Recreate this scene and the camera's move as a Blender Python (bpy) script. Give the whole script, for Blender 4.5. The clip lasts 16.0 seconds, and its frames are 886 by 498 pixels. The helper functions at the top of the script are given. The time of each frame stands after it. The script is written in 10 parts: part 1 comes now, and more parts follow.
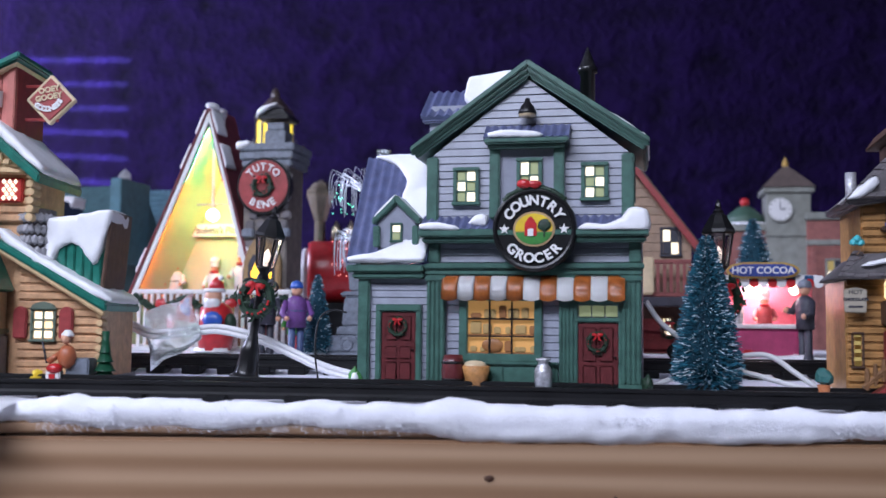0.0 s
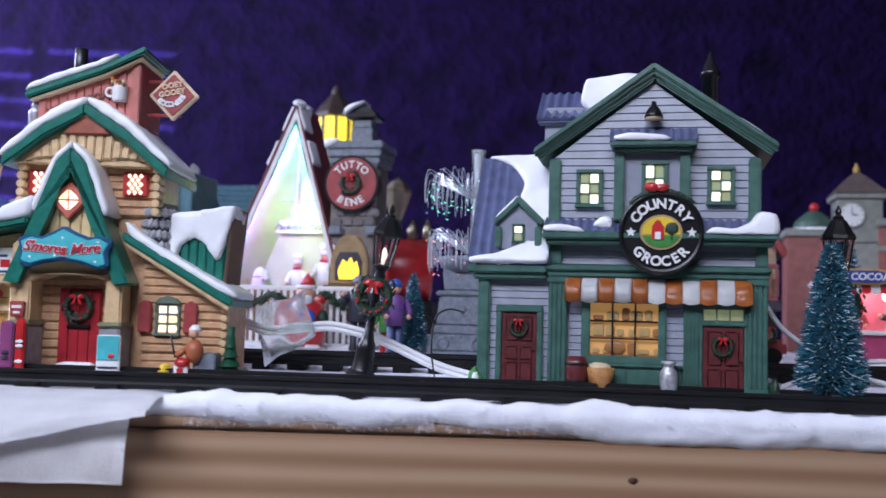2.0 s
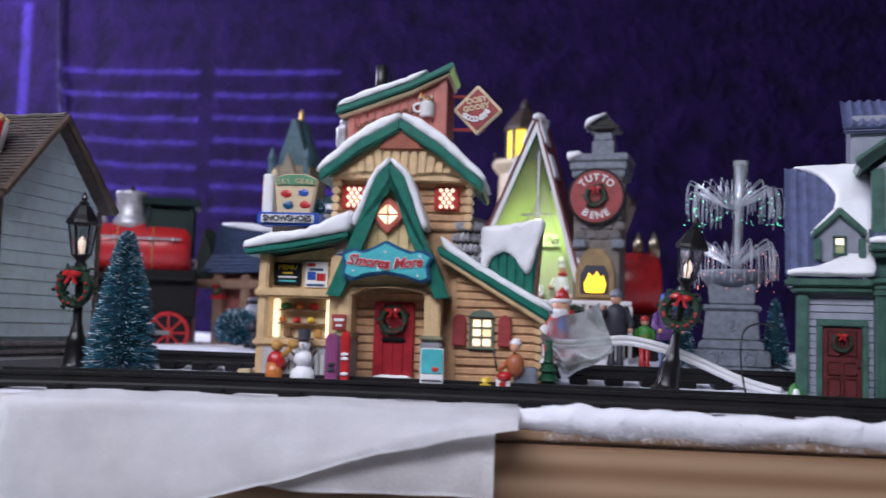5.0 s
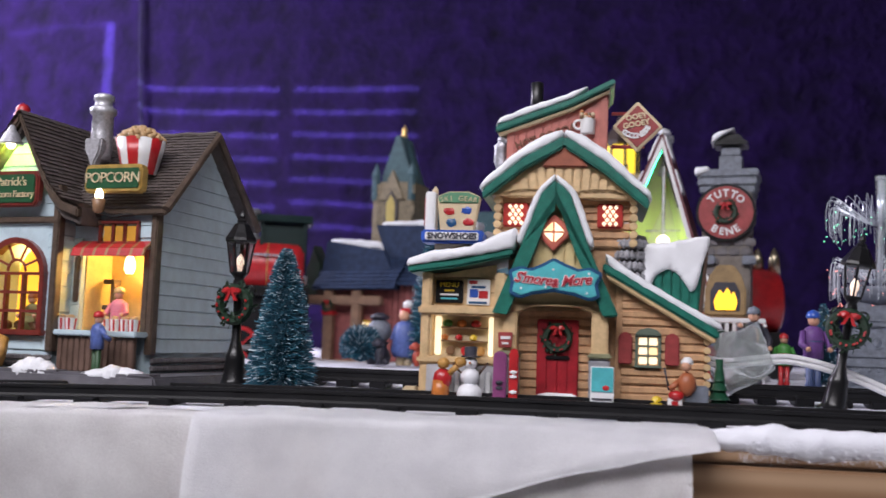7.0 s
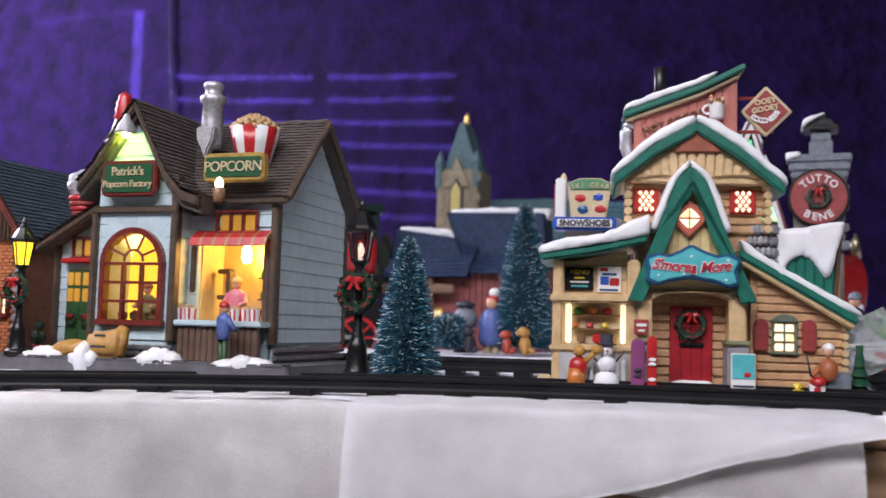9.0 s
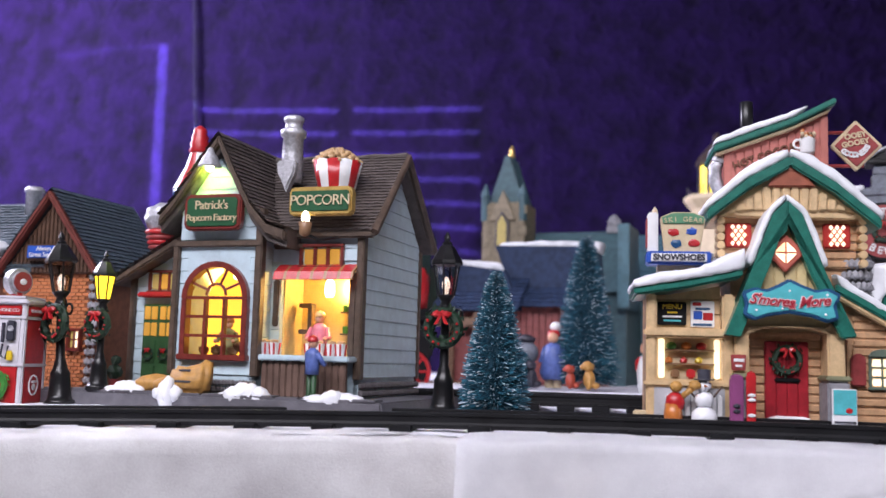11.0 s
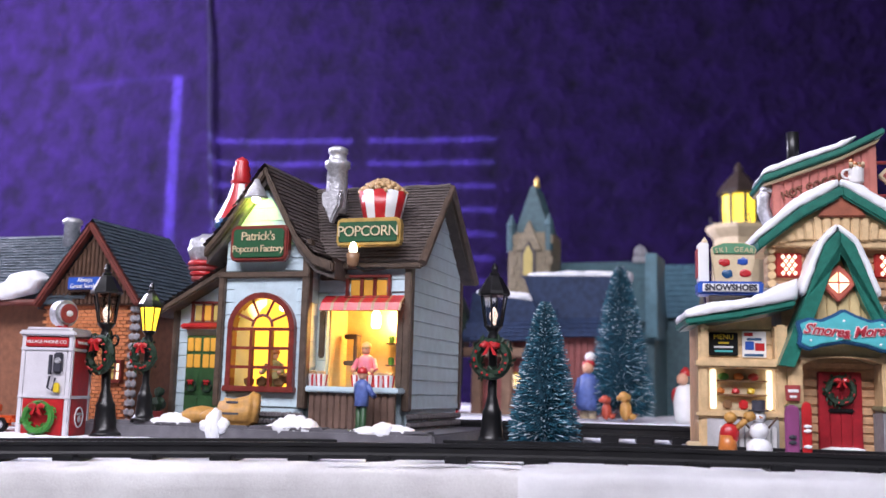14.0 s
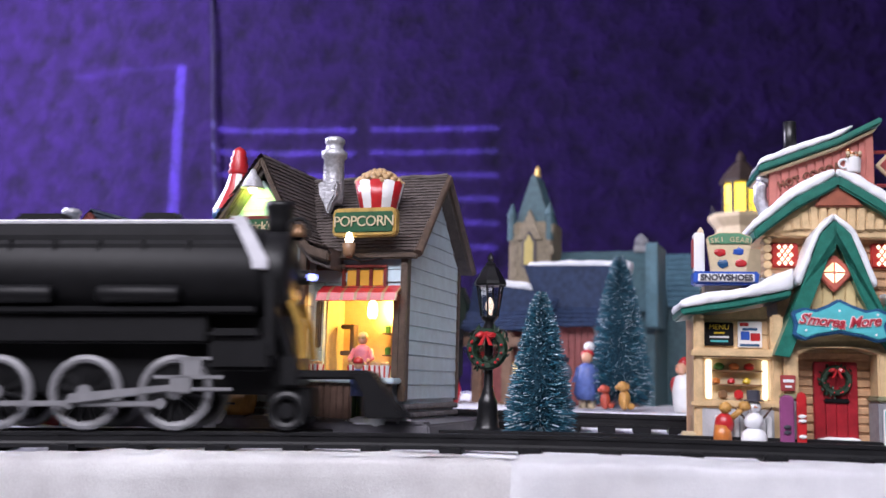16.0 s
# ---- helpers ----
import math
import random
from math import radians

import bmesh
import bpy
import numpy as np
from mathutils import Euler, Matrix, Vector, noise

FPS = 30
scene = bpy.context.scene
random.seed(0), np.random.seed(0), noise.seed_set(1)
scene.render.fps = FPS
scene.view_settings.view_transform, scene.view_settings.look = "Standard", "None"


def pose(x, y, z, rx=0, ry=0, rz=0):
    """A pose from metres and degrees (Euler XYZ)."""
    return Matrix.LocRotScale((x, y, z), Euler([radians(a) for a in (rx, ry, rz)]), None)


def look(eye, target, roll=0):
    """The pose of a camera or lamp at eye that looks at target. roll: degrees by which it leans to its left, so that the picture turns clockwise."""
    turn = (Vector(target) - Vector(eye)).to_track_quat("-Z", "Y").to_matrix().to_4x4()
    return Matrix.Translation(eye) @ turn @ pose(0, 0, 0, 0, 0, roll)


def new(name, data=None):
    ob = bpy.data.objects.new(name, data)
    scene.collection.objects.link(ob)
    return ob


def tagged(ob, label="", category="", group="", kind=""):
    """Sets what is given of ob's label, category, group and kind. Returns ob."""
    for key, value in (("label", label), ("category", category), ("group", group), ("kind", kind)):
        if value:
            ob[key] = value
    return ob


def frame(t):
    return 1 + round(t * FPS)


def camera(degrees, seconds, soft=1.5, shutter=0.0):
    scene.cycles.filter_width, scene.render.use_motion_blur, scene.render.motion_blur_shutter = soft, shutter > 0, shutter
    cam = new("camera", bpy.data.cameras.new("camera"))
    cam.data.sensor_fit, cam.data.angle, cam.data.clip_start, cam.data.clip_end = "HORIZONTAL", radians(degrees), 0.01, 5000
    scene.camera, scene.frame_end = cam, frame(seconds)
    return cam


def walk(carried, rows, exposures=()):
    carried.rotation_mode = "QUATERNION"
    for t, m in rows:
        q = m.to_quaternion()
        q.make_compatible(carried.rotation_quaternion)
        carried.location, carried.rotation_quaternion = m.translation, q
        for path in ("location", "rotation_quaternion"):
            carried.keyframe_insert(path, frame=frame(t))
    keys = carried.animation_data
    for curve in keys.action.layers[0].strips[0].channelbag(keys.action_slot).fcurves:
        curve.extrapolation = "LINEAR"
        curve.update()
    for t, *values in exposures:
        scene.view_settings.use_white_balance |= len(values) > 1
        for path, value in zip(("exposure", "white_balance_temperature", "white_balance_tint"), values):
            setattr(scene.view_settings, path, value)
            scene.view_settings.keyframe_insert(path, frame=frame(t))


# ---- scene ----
cam = camera(48.3, 16.0, shutter=0.5)
cam.data.dof.use_dof, cam.data.dof.focus_distance, cam.data.dof.aperture_fstop = True, 0.61, 9.0
PATH = [
    (0, (0.07, -0.564, 0.041), (-0.345, 1.387, 0.183), 0.6),
    (0.5, (0.057, -0.568, 0.042), (-0.361, 1.383, 0.182), 0.9),
    (1, (0.038, -0.571, 0.041), (-0.392, 1.377, 0.181), 1.3),
    (1.5, (0.022, -0.576, 0.041), (-0.414, 1.371, 0.176), 1.6),
    (2, (0.005, -0.58, 0.041), (-0.426, 1.369, 0.179), 1.6),
    (2.5, (-0.013, -0.583, 0.041), (-0.452, 1.363, 0.178), 1.8),
    (3, (-0.035, -0.588, 0.04), (-0.479, 1.357, 0.177), 1.7),
    (3.5, (-0.057, -0.594, 0.04), (-0.543, 1.341, 0.184), 1.7),
    (4, (-0.073, -0.597, 0.039), (-0.579, 1.332, 0.186), 1.8),
    (4.5, (-0.096, -0.602, 0.038), (-0.661, 1.31, 0.189), 1.8),
    (7, (-0.185, -0.63, 0.037), (-0.887, 1.234, 0.223), 2.0),
    (7.5, (-0.202, -0.635, 0.037), (-0.917, 1.225, 0.209), 1.9),
    (8, (-0.222, -0.642, 0.036), (-0.941, 1.217, 0.198), 1.8),
    (8.5, (-0.24, -0.648, 0.036), (-0.945, 1.217, 0.198), 1.7),
    (9, (-0.26, -0.653, 0.035), (-0.957, 1.214, 0.196), 1.6),
    (11.5, (-0.318, -0.672, 0.035), (-1.009, 1.189, 0.274), 1.6),
    (12, (-0.322, -0.674, 0.036), (-1.009, 1.187, 0.286), 1.6),
    (12.5, (-0.33, -0.676, 0.035), (-1.02, 1.18, 0.313), 1.6),
    (13, (-0.338, -0.679, 0.035), (-1.028, 1.177, 0.319), 1.5),
    (13.5, (-0.339, -0.679, 0.035), (-1.03, 1.176, 0.322), 1.5),
    (14, (-0.34, -0.679, 0.035), (-1.034, 1.175, 0.32), 1.5),
    (14.5, (-0.34, -0.679, 0.035), (-1.037, 1.175, 0.315), 1.6),
    (15, (-0.339, -0.678, 0.035), (-1.04, 1.176, 0.3), 1.5),
    (15.5, (-0.339, -0.678, 0.035), (-1.042, 1.176, 0.296), 1.5),
    (16, (-0.334, -0.677, 0.036), (-1.04, 1.175, 0.298), 1.5),
]
walk(cam, [(t, look(eye, target, roll)) for t, eye, target, roll in PATH], [(0, 0.13, 5800, 10), (3.5, -0.14, 5850, 10), (4.5, -0.2, 6050, 10), (7.5, -0.13, 6800, 10), (9, -0.07, 6800, 10), (11.5, 0.13, 6500, 13), (16, 0.25, 6500, 13)])


# ---------------------------------------------------------------- light
world = bpy.data.worlds.new("room_air")
scene.world = world
world.use_nodes = True
world.node_tree.nodes["Background"].inputs[0].default_value = (0.75, 0.78, 1.0, 1)
world.node_tree.nodes["Background"].inputs[1].default_value = 0.024
scene.view_settings.exposure = 0.0


def lamp_area(name, m, w, h, power, col):
    la = bpy.data.lights.new(name, "AREA")
    la.shape, la.size, la.size_y, la.energy, la.color = "RECTANGLE", w, h, power, col
    ob = new(name, la)
    ob.matrix_world = m
    return ob


def lamp_point(name, loc, power, col, radius=0.004):
    la = bpy.data.lights.new(name, "POINT")
    la.energy, la.color, la.shadow_soft_size = power, col, radius
    ob = new(name, la)
    ob.location = loc
    return ob


# room lights over and behind the camera
lamp_area("ceiling_light_panel", look((-0.50, -1.12, 0.96), (-0.44, -0.58, 0.03)), 1.5, 0.5, 30, (0.915, 0.90, 1.0))
lamp_area("window_daylight", look((-2.3, 0.25, 0.9), (-1.75, 1.15, 0.50)), 0.5, 0.7, 84.0, (0.80, 0.78, 1.0))
# small warm bulbs inside the lit houses
lamp_point("bulb_light_popcorn_counter", (-0.594, -0.086, 0.080), 0.13, (1.0, 0.62, 0.18), 0.005)
lamp_point("bulb_light_popcorn_tower", (-0.672, -0.088, 0.085), 0.12, (1.0, 0.62, 0.18), 0.005)
lamp_point("bulb_light_popcorn_gable", (-0.673, -0.1385, 0.1515), 0.042, (0.62, 1.0, 0.13), 0.003)
lamp_point("bulb_light_ski_shop", (-0.389, -0.068, 0.052), 0.085, (1.0, 0.60, 0.26), 0.004)
lamp_point("bulb_light_pizzeria", (-0.307, 0.243, 0.1225), 0.023, (0.62, 1.0, 0.10), 0.006)
lamp_point("bulb_light_grocer", (-0.018, 0.020, 0.047), 0.018, (1.0, 0.70, 0.32), 0.004)
lamp_point("bulb_light_cocoa_stand", (0.150, 0.262, 0.072), 0.16, (1.0, 0.72, 0.72), 0.006)


# bars of window-blind light on the backdrop, from an added spot behind an unseen mask
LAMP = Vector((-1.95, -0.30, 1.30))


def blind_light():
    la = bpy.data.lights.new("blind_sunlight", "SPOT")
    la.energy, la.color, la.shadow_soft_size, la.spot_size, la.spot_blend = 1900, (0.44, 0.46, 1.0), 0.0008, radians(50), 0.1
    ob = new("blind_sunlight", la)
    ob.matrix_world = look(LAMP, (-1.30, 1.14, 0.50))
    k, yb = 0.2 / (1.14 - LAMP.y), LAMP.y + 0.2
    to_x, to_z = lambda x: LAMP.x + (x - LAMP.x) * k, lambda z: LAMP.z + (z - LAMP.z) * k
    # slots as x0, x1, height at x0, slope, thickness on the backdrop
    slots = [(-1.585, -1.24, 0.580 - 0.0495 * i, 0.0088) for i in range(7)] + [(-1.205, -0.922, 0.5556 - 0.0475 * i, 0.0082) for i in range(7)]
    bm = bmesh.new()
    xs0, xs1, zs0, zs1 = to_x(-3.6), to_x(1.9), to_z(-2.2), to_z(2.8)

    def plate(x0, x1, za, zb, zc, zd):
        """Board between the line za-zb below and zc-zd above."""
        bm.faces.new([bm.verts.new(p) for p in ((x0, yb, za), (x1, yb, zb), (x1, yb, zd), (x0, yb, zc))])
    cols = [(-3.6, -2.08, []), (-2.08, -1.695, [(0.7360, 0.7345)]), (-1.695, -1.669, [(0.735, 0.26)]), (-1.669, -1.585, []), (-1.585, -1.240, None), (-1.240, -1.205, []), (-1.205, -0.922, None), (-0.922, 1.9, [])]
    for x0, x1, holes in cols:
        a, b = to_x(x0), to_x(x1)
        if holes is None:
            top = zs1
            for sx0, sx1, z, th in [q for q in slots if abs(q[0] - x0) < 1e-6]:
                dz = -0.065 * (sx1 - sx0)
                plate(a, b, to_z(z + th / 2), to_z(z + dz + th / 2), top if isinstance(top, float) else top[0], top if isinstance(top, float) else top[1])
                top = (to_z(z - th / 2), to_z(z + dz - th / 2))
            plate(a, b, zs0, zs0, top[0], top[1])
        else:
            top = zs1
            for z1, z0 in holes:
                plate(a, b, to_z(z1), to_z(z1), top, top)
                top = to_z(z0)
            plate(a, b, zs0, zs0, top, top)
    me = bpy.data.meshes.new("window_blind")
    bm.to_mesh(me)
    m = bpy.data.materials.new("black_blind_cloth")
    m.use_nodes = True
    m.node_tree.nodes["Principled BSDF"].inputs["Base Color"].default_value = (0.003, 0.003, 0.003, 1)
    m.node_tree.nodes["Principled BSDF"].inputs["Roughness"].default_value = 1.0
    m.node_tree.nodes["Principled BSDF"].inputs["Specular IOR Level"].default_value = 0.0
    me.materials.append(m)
    tagged(new("window_blind", me), "dark slotted mask added out of view, in place of a window blind, that lets bars of light through", "blind", kind="structure")


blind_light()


# ---------------------------------------------------------------- materials
def mat(name, col, rough=0.5, var=0.18, scale=120.0, bump=0.15, metal=0.0, coat=0.0, fine=900.0, emit=None, power=0.0, per=0.0, spec=0.5):
    m = bpy.data.materials.new(name)
    m.use_nodes = True
    nt = m.node_tree
    b = nt.nodes["Principled BSDF"]
    b.inputs["Roughness"].default_value, b.inputs["Metallic"].default_value = rough, metal
    b.inputs["Coat Weight"].default_value = coat
    b.inputs["Specular IOR Level"].default_value = spec
    b.inputs["Coat Roughness"].default_value = 0.25
    tc = nt.nodes.new("ShaderNodeTexCoord")
    n1, n2 = nt.nodes.new("ShaderNodeTexNoise"), nt.nodes.new("ShaderNodeTexNoise")
    n1.inputs["Scale"].default_value, n2.inputs["Scale"].default_value = scale, fine
    n1.inputs["Detail"].default_value = 4
    for n in (n1, n2):
        nt.links.new(tc.outputs["Object"], n.inputs["Vector"])
    add = nt.nodes.new("ShaderNodeMath")
    add.operation = "MULTIPLY_ADD"
    add.inputs[1].default_value = 0.35
    nt.links.new(n2.outputs["Fac"], add.inputs[0])
    nt.links.new(n1.outputs["Fac"], add.inputs[2])
    src = add.outputs[0]
    if per:
        oi = nt.nodes.new("ShaderNodeObjectInfo")
        a2 = nt.nodes.new("ShaderNodeMath")
        a2.operation = "MULTIPLY_ADD"
        a2.inputs[1].default_value = per
        nt.links.new(oi.outputs["Random"], a2.inputs[0])
        nt.links.new(src, a2.inputs[2])
        src = a2.outputs[0]
    ramp = nt.nodes.new("ShaderNodeValToRGB")
    ramp.color_ramp.elements[0].position, ramp.color_ramp.elements[1].position = 0.38, 0.95 + per
    ramp.color_ramp.elements[0].color = (*[c * (1 - var) for c in col], 1)
    ramp.color_ramp.elements[1].color = (*[min(1, c * (1 + var)) for c in col], 1)
    nt.links.new(src, ramp.inputs[0])
    nt.links.new(ramp.outputs[0], b.inputs["Base Color"])
    bp = nt.nodes.new("ShaderNodeBump")
    bp.inputs["Strength"].default_value, bp.inputs["Distance"].default_value = bump, 0.0006
    nt.links.new(add.outputs[0], bp.inputs["Height"])
    nt.links.new(bp.outputs[0], b.inputs["Normal"])
    if emit:
        b.inputs["Emission Color"].default_value = (*emit, 1)
        b.inputs["Emission Strength"].default_value = power
    return m


def glow(name, col, power):
    return mat(name, tuple(c * 0.6 for c in col), 0.4, 0.1, emit=col, power=power)


def glass(name, col=(1, 1, 1), rough=0.05, ior=1.3):
    m = bpy.data.materials.new(name)
    m.use_nodes = True
    b = m.node_tree.nodes["Principled BSDF"]
    b.inputs["Base Color"].default_value = (*col, 1)
    b.inputs["Roughness"].default_value = rough
    b.inputs["Transmission Weight"].default_value = 0.9 if rough > 0.1 else 1.0
    b.inputs["IOR"].default_value = ior
    return m


SNOW = mat("glazed_snow", (0.80, 0.81, 0.84), 0.45, 0.06, 90, 0.25)
COTTON = mat("cotton_batting", (0.80, 0.81, 0.87), 0.95, 0.10, 60, 1.0, fine=1500)
FELT_OLD = mat("greyed_felt_cloth", (0.84, 0.81, 0.82), 0.95, 0.24, 22, 1.0, fine=1100)
FELT = mat("white_felt_cloth", (0.89, 0.89, 0.92), 0.95, 0.10, 45, 1.0, fine=1400)
BLACK = mat("black_plastic", (0.008, 0.008, 0.009), 0.42, 0.2, bump=0.05, spec=0.3)
BLACK_MATT = mat("worn_black_plastic", (0.0055, 0.0055, 0.0065), 0.5, 0.3, bump=0.1, spec=0.22)
IRON = mat("black_cast_resin", (0.009, 0.009, 0.010), 0.30, 0.25, bump=0.25, coat=0.15, spec=0.35)
G_GREEN = mat("dark_green_glaze", (0.055, 0.125, 0.100), 0.35, 0.35, 160, 0.3, coat=0.3)
G_WALL = mat("blue_grey_siding_glaze", (0.25, 0.268, 0.330), 0.40, 0.18, 110, 0.25, coat=0.2)
G_ROOF = mat("slate_blue_tin_glaze", (0.090, 0.105, 0.205), 0.35, 0.3, 160, 0.3, coat=0.2)
MAROON = mat("maroon_door_glaze", (0.105, 0.020, 0.022), 0.35, 0.35, 200, 0.3, coat=0.3)
ORANGE = mat("orange_awning_glaze", (0.52, 0.165, 0.035), 0.35, 0.3, 200, 0.2, coat=0.3)
WHITE = mat("white_glaze", (0.78, 0.78, 0.78), 0.35, 0.06, 120, 0.15, coat=0.2)
CREAM = mat("cream_glaze", (0.62, 0.50, 0.32), 0.4, 0.15, 150, 0.2)
RED = mat("red_glaze", (0.46, 0.018, 0.022), 0.35, 0.25, 160, 0.2, coat=0.3)
DKRED = mat("dull_red_glaze", (0.30, 0.045, 0.045), 0.45, 0.3, 160, 0.25)
GREEN = mat("leaf_green_glaze", (0.05, 0.22, 0.04), 0.4, 0.3, 200, 0.3)
DKGREEN = mat("wreath_green", (0.011, 0.032, 0.016), 0.55, 0.5, 400, 0.5)
YELLOW = mat("yellow_glaze", (0.70, 0.50, 0.03), 0.35, 0.2)
TAN = mat("tan_log_glaze", (0.55, 0.33, 0.18), 0.4, 0.28, 170, 0.4, coat=0.15)
TANW = mat("pale_timber_glaze", (0.62, 0.44, 0.24), 0.4, 0.22, 170, 0.35, coat=0.15)
TEAL = mat("teal_green_trim_glaze", (0.016, 0.150, 0.110), 0.32, 0.3, 180, 0.3, coat=0.3)
AQUA = mat("aqua_sign_glaze", (0.09, 0.46, 0.50), 0.3, 0.15, 180, 0.2, coat=0.3)
BLUE = mat("blue_glaze", (0.025, 0.09, 0.42), 0.35, 0.2, 180, 0.2, coat=0.3)
DKBLUE = mat("deep_blue_trim_glaze", (0.018, 0.085, 0.20), 0.35, 0.2, 180, 0.2, coat=0.3)
PINKRED = mat("faded_red_board_glaze", (0.50, 0.165, 0.135), 0.4, 0.2, 170, 0.35)
STONE = mat("grey_stone_glaze", (0.26, 0.26, 0.28), 0.5, 0.35, 170, 0.6, per=0.3)
DKSTONE = mat("dark_stone_glaze", (0.115, 0.105, 0.11), 0.5, 0.4, 170, 0.6, per=0.3)
P_WALL = mat("pale_blue_siding_glaze", (0.50, 0.625, 0.68), 0.4, 0.14, 110, 0.3, coat=0.15)
P_ROOF = mat("brown_grey_shingle_glaze", (0.100, 0.082, 0.075), 0.5, 0.4, 160, 0.6)
P_TRIM = mat("dark_umber_timber_glaze", (0.085, 0.058, 0.042), 0.45, 0.45, 170, 0.6)
OXBLOOD = mat("oxblood_frame_glaze", (0.17, 0.028, 0.022), 0.35, 0.3, 180, 0.3, coat=0.3)
SILVER = mat("silver_paint", (0.50, 0.50, 0.53), 0.42, 0.35, 420, 0.9, metal=0.55)
STEEL = mat("grey_rod_plastic", (0.19, 0.19, 0.20), 0.42, 0.15, bump=0.08)
GOLD = mat("gold_paint", (0.60, 0.40, 0.12), 0.35, 0.3, metal=0.5)
BRICK = mat("orange_brick_glaze", (0.46, 0.165, 0.065), 0.5, 0.3, 200, 0.5, per=0.35)
MORTAR = mat("brick_mortar_glaze", (0.21, 0.085, 0.045), 0.6, 0.3, 200, 0.5)
BROWN = mat("brown_timber_glaze", (0.20, 0.105, 0.048), 0.45, 0.4, 170, 0.5, coat=0.1)
DKBROWN = mat("dark_brown_timber_glaze", (0.080, 0.042, 0.026), 0.5, 0.4, 170, 0.6)
NAVY = mat("navy_shingle_glaze", (0.019, 0.035, 0.082), 0.6, 0.4, 170, 0.5, spec=0.3)
SLATE = mat("dark_slate_shingle_glaze", (0.060, 0.085, 0.105), 0.5, 0.35, 170, 0.5)
BARN = mat("barn_red_glaze", (0.235, 0.065, 0.060), 0.5, 0.3, 150, 0.4)
GREY = mat("grey_stone_resin", (0.165, 0.185, 0.225), 0.5, 0.35, 200, 0.5)
CHURCH = mat("tan_church_stone", (0.26, 0.215, 0.145), 0.6, 0.35, 220, 0.6)
SPIRE = mat("verdigris_spire_glaze", (0.062, 0.125, 0.145), 0.5, 0.3, 170, 0.4)
PINK = mat("pink_stand_glaze", (0.66, 0.20, 0.26), 0.45, 0.15, 150, 0.25)
SKIN = mat("painted_face", (0.62, 0.33, 0.21), 0.45, 0.08)
COAT_BLUE = mat("painted_blue_coat", (0.085, 0.13, 0.36), 0.45, 0.3, 250, 0.3)
COAT_PURPLE = mat("painted_purple_coat", (0.14, 0.055, 0.22), 0.5, 0.3, 250, 0.3)
COAT_DARK = mat("painted_dark_coat", (0.035, 0.035, 0.05), 0.5, 0.3, 250, 0.3)
SACK = mat("ochre_sack_glaze", (0.46, 0.24, 0.06), 0.55, 0.3, 200, 0.5)
WARM = glow("lit_window_warm", (1.0, 0.76, 0.42), 1.1)
WARMY = glow("lit_window_amber", (1.0, 0.50, 0.05), 1.6)
PALE = glow("lit_pane_pale", (1.0, 0.86, 0.62), 1.2)
DIMY = glow("dim_pane_ochre", (0.70, 0.52, 0.16), 0.18)
DIMG = glow("dim_pane_green", (0.50, 0.55, 0.28), 0.22)
LAMPG = glow("lit_lantern_yellow", (1.0, 0.72, 0.05), 1.5)
STREET_BULB = glow("street_bulb_glass", (1.0, 0.78, 0.62), 1.0)
BULB = glow("hot_bulb", (1.0, 0.86, 0.60), 6.0)
AMBER = glow("lit_pane_amber", (0.95, 0.48, 0.07), 0.20)
FIRE = glow("oven_fire", (1.0, 0.55, 0.03), 2.4)
BLUELED = glow("blue_headlamp", (0.25, 0.30, 1.0), 5.0)
LIME = mat("pale_plaster_glaze", (0.52, 0.58, 0.34), 0.5, 0.1, 60, 0.15)
CLEAR = glass("clear_lamp_glass", ior=1.06)
FILM = glass("milky_plastic_bag", (0.88, 0.92, 0.91), 0.22, 1.12)
FIBRE = mat("clear_fibre_strand", (0.62, 0.66, 0.72), 0.15, 0.1, bump=0.0, metal=0.3)
CABLE = mat("white_cable_sheath", (0.70, 0.70, 0.72), 0.4, 0.05, bump=0.05)


def bristle_mat():
    m = mat("frosted_blue_bristle", (0.030, 0.135, 0.190), 0.6, 0.5, 200, 0.0)
    nt = m.node_tree
    b = nt.nodes["Principled BSDF"]
    g = nt.nodes.new("ShaderNodeNewGeometry")
    r = nt.nodes.new("ShaderNodeValToRGB")
    r.color_ramp.interpolation = "CONSTANT"
    e = r.color_ramp.elements
    e[0].color, e[1].color = (0.006, 0.046, 0.078, 1), (0.013, 0.100, 0.155, 1)
    e[1].position = 0.35
    for p, c in ((0.7, (0.030, 0.175, 0.250, 1)), (0.89, (0.62, 0.72, 0.78, 1))):
        x = e.new(p)
        x.color = c
    nt.links.new(g.outputs["Random Per Island"], r.inputs[0])
    nt.links.new(r.outputs[0], b.inputs["Base Color"])
    return m


BRISTLE = bristle_mat()


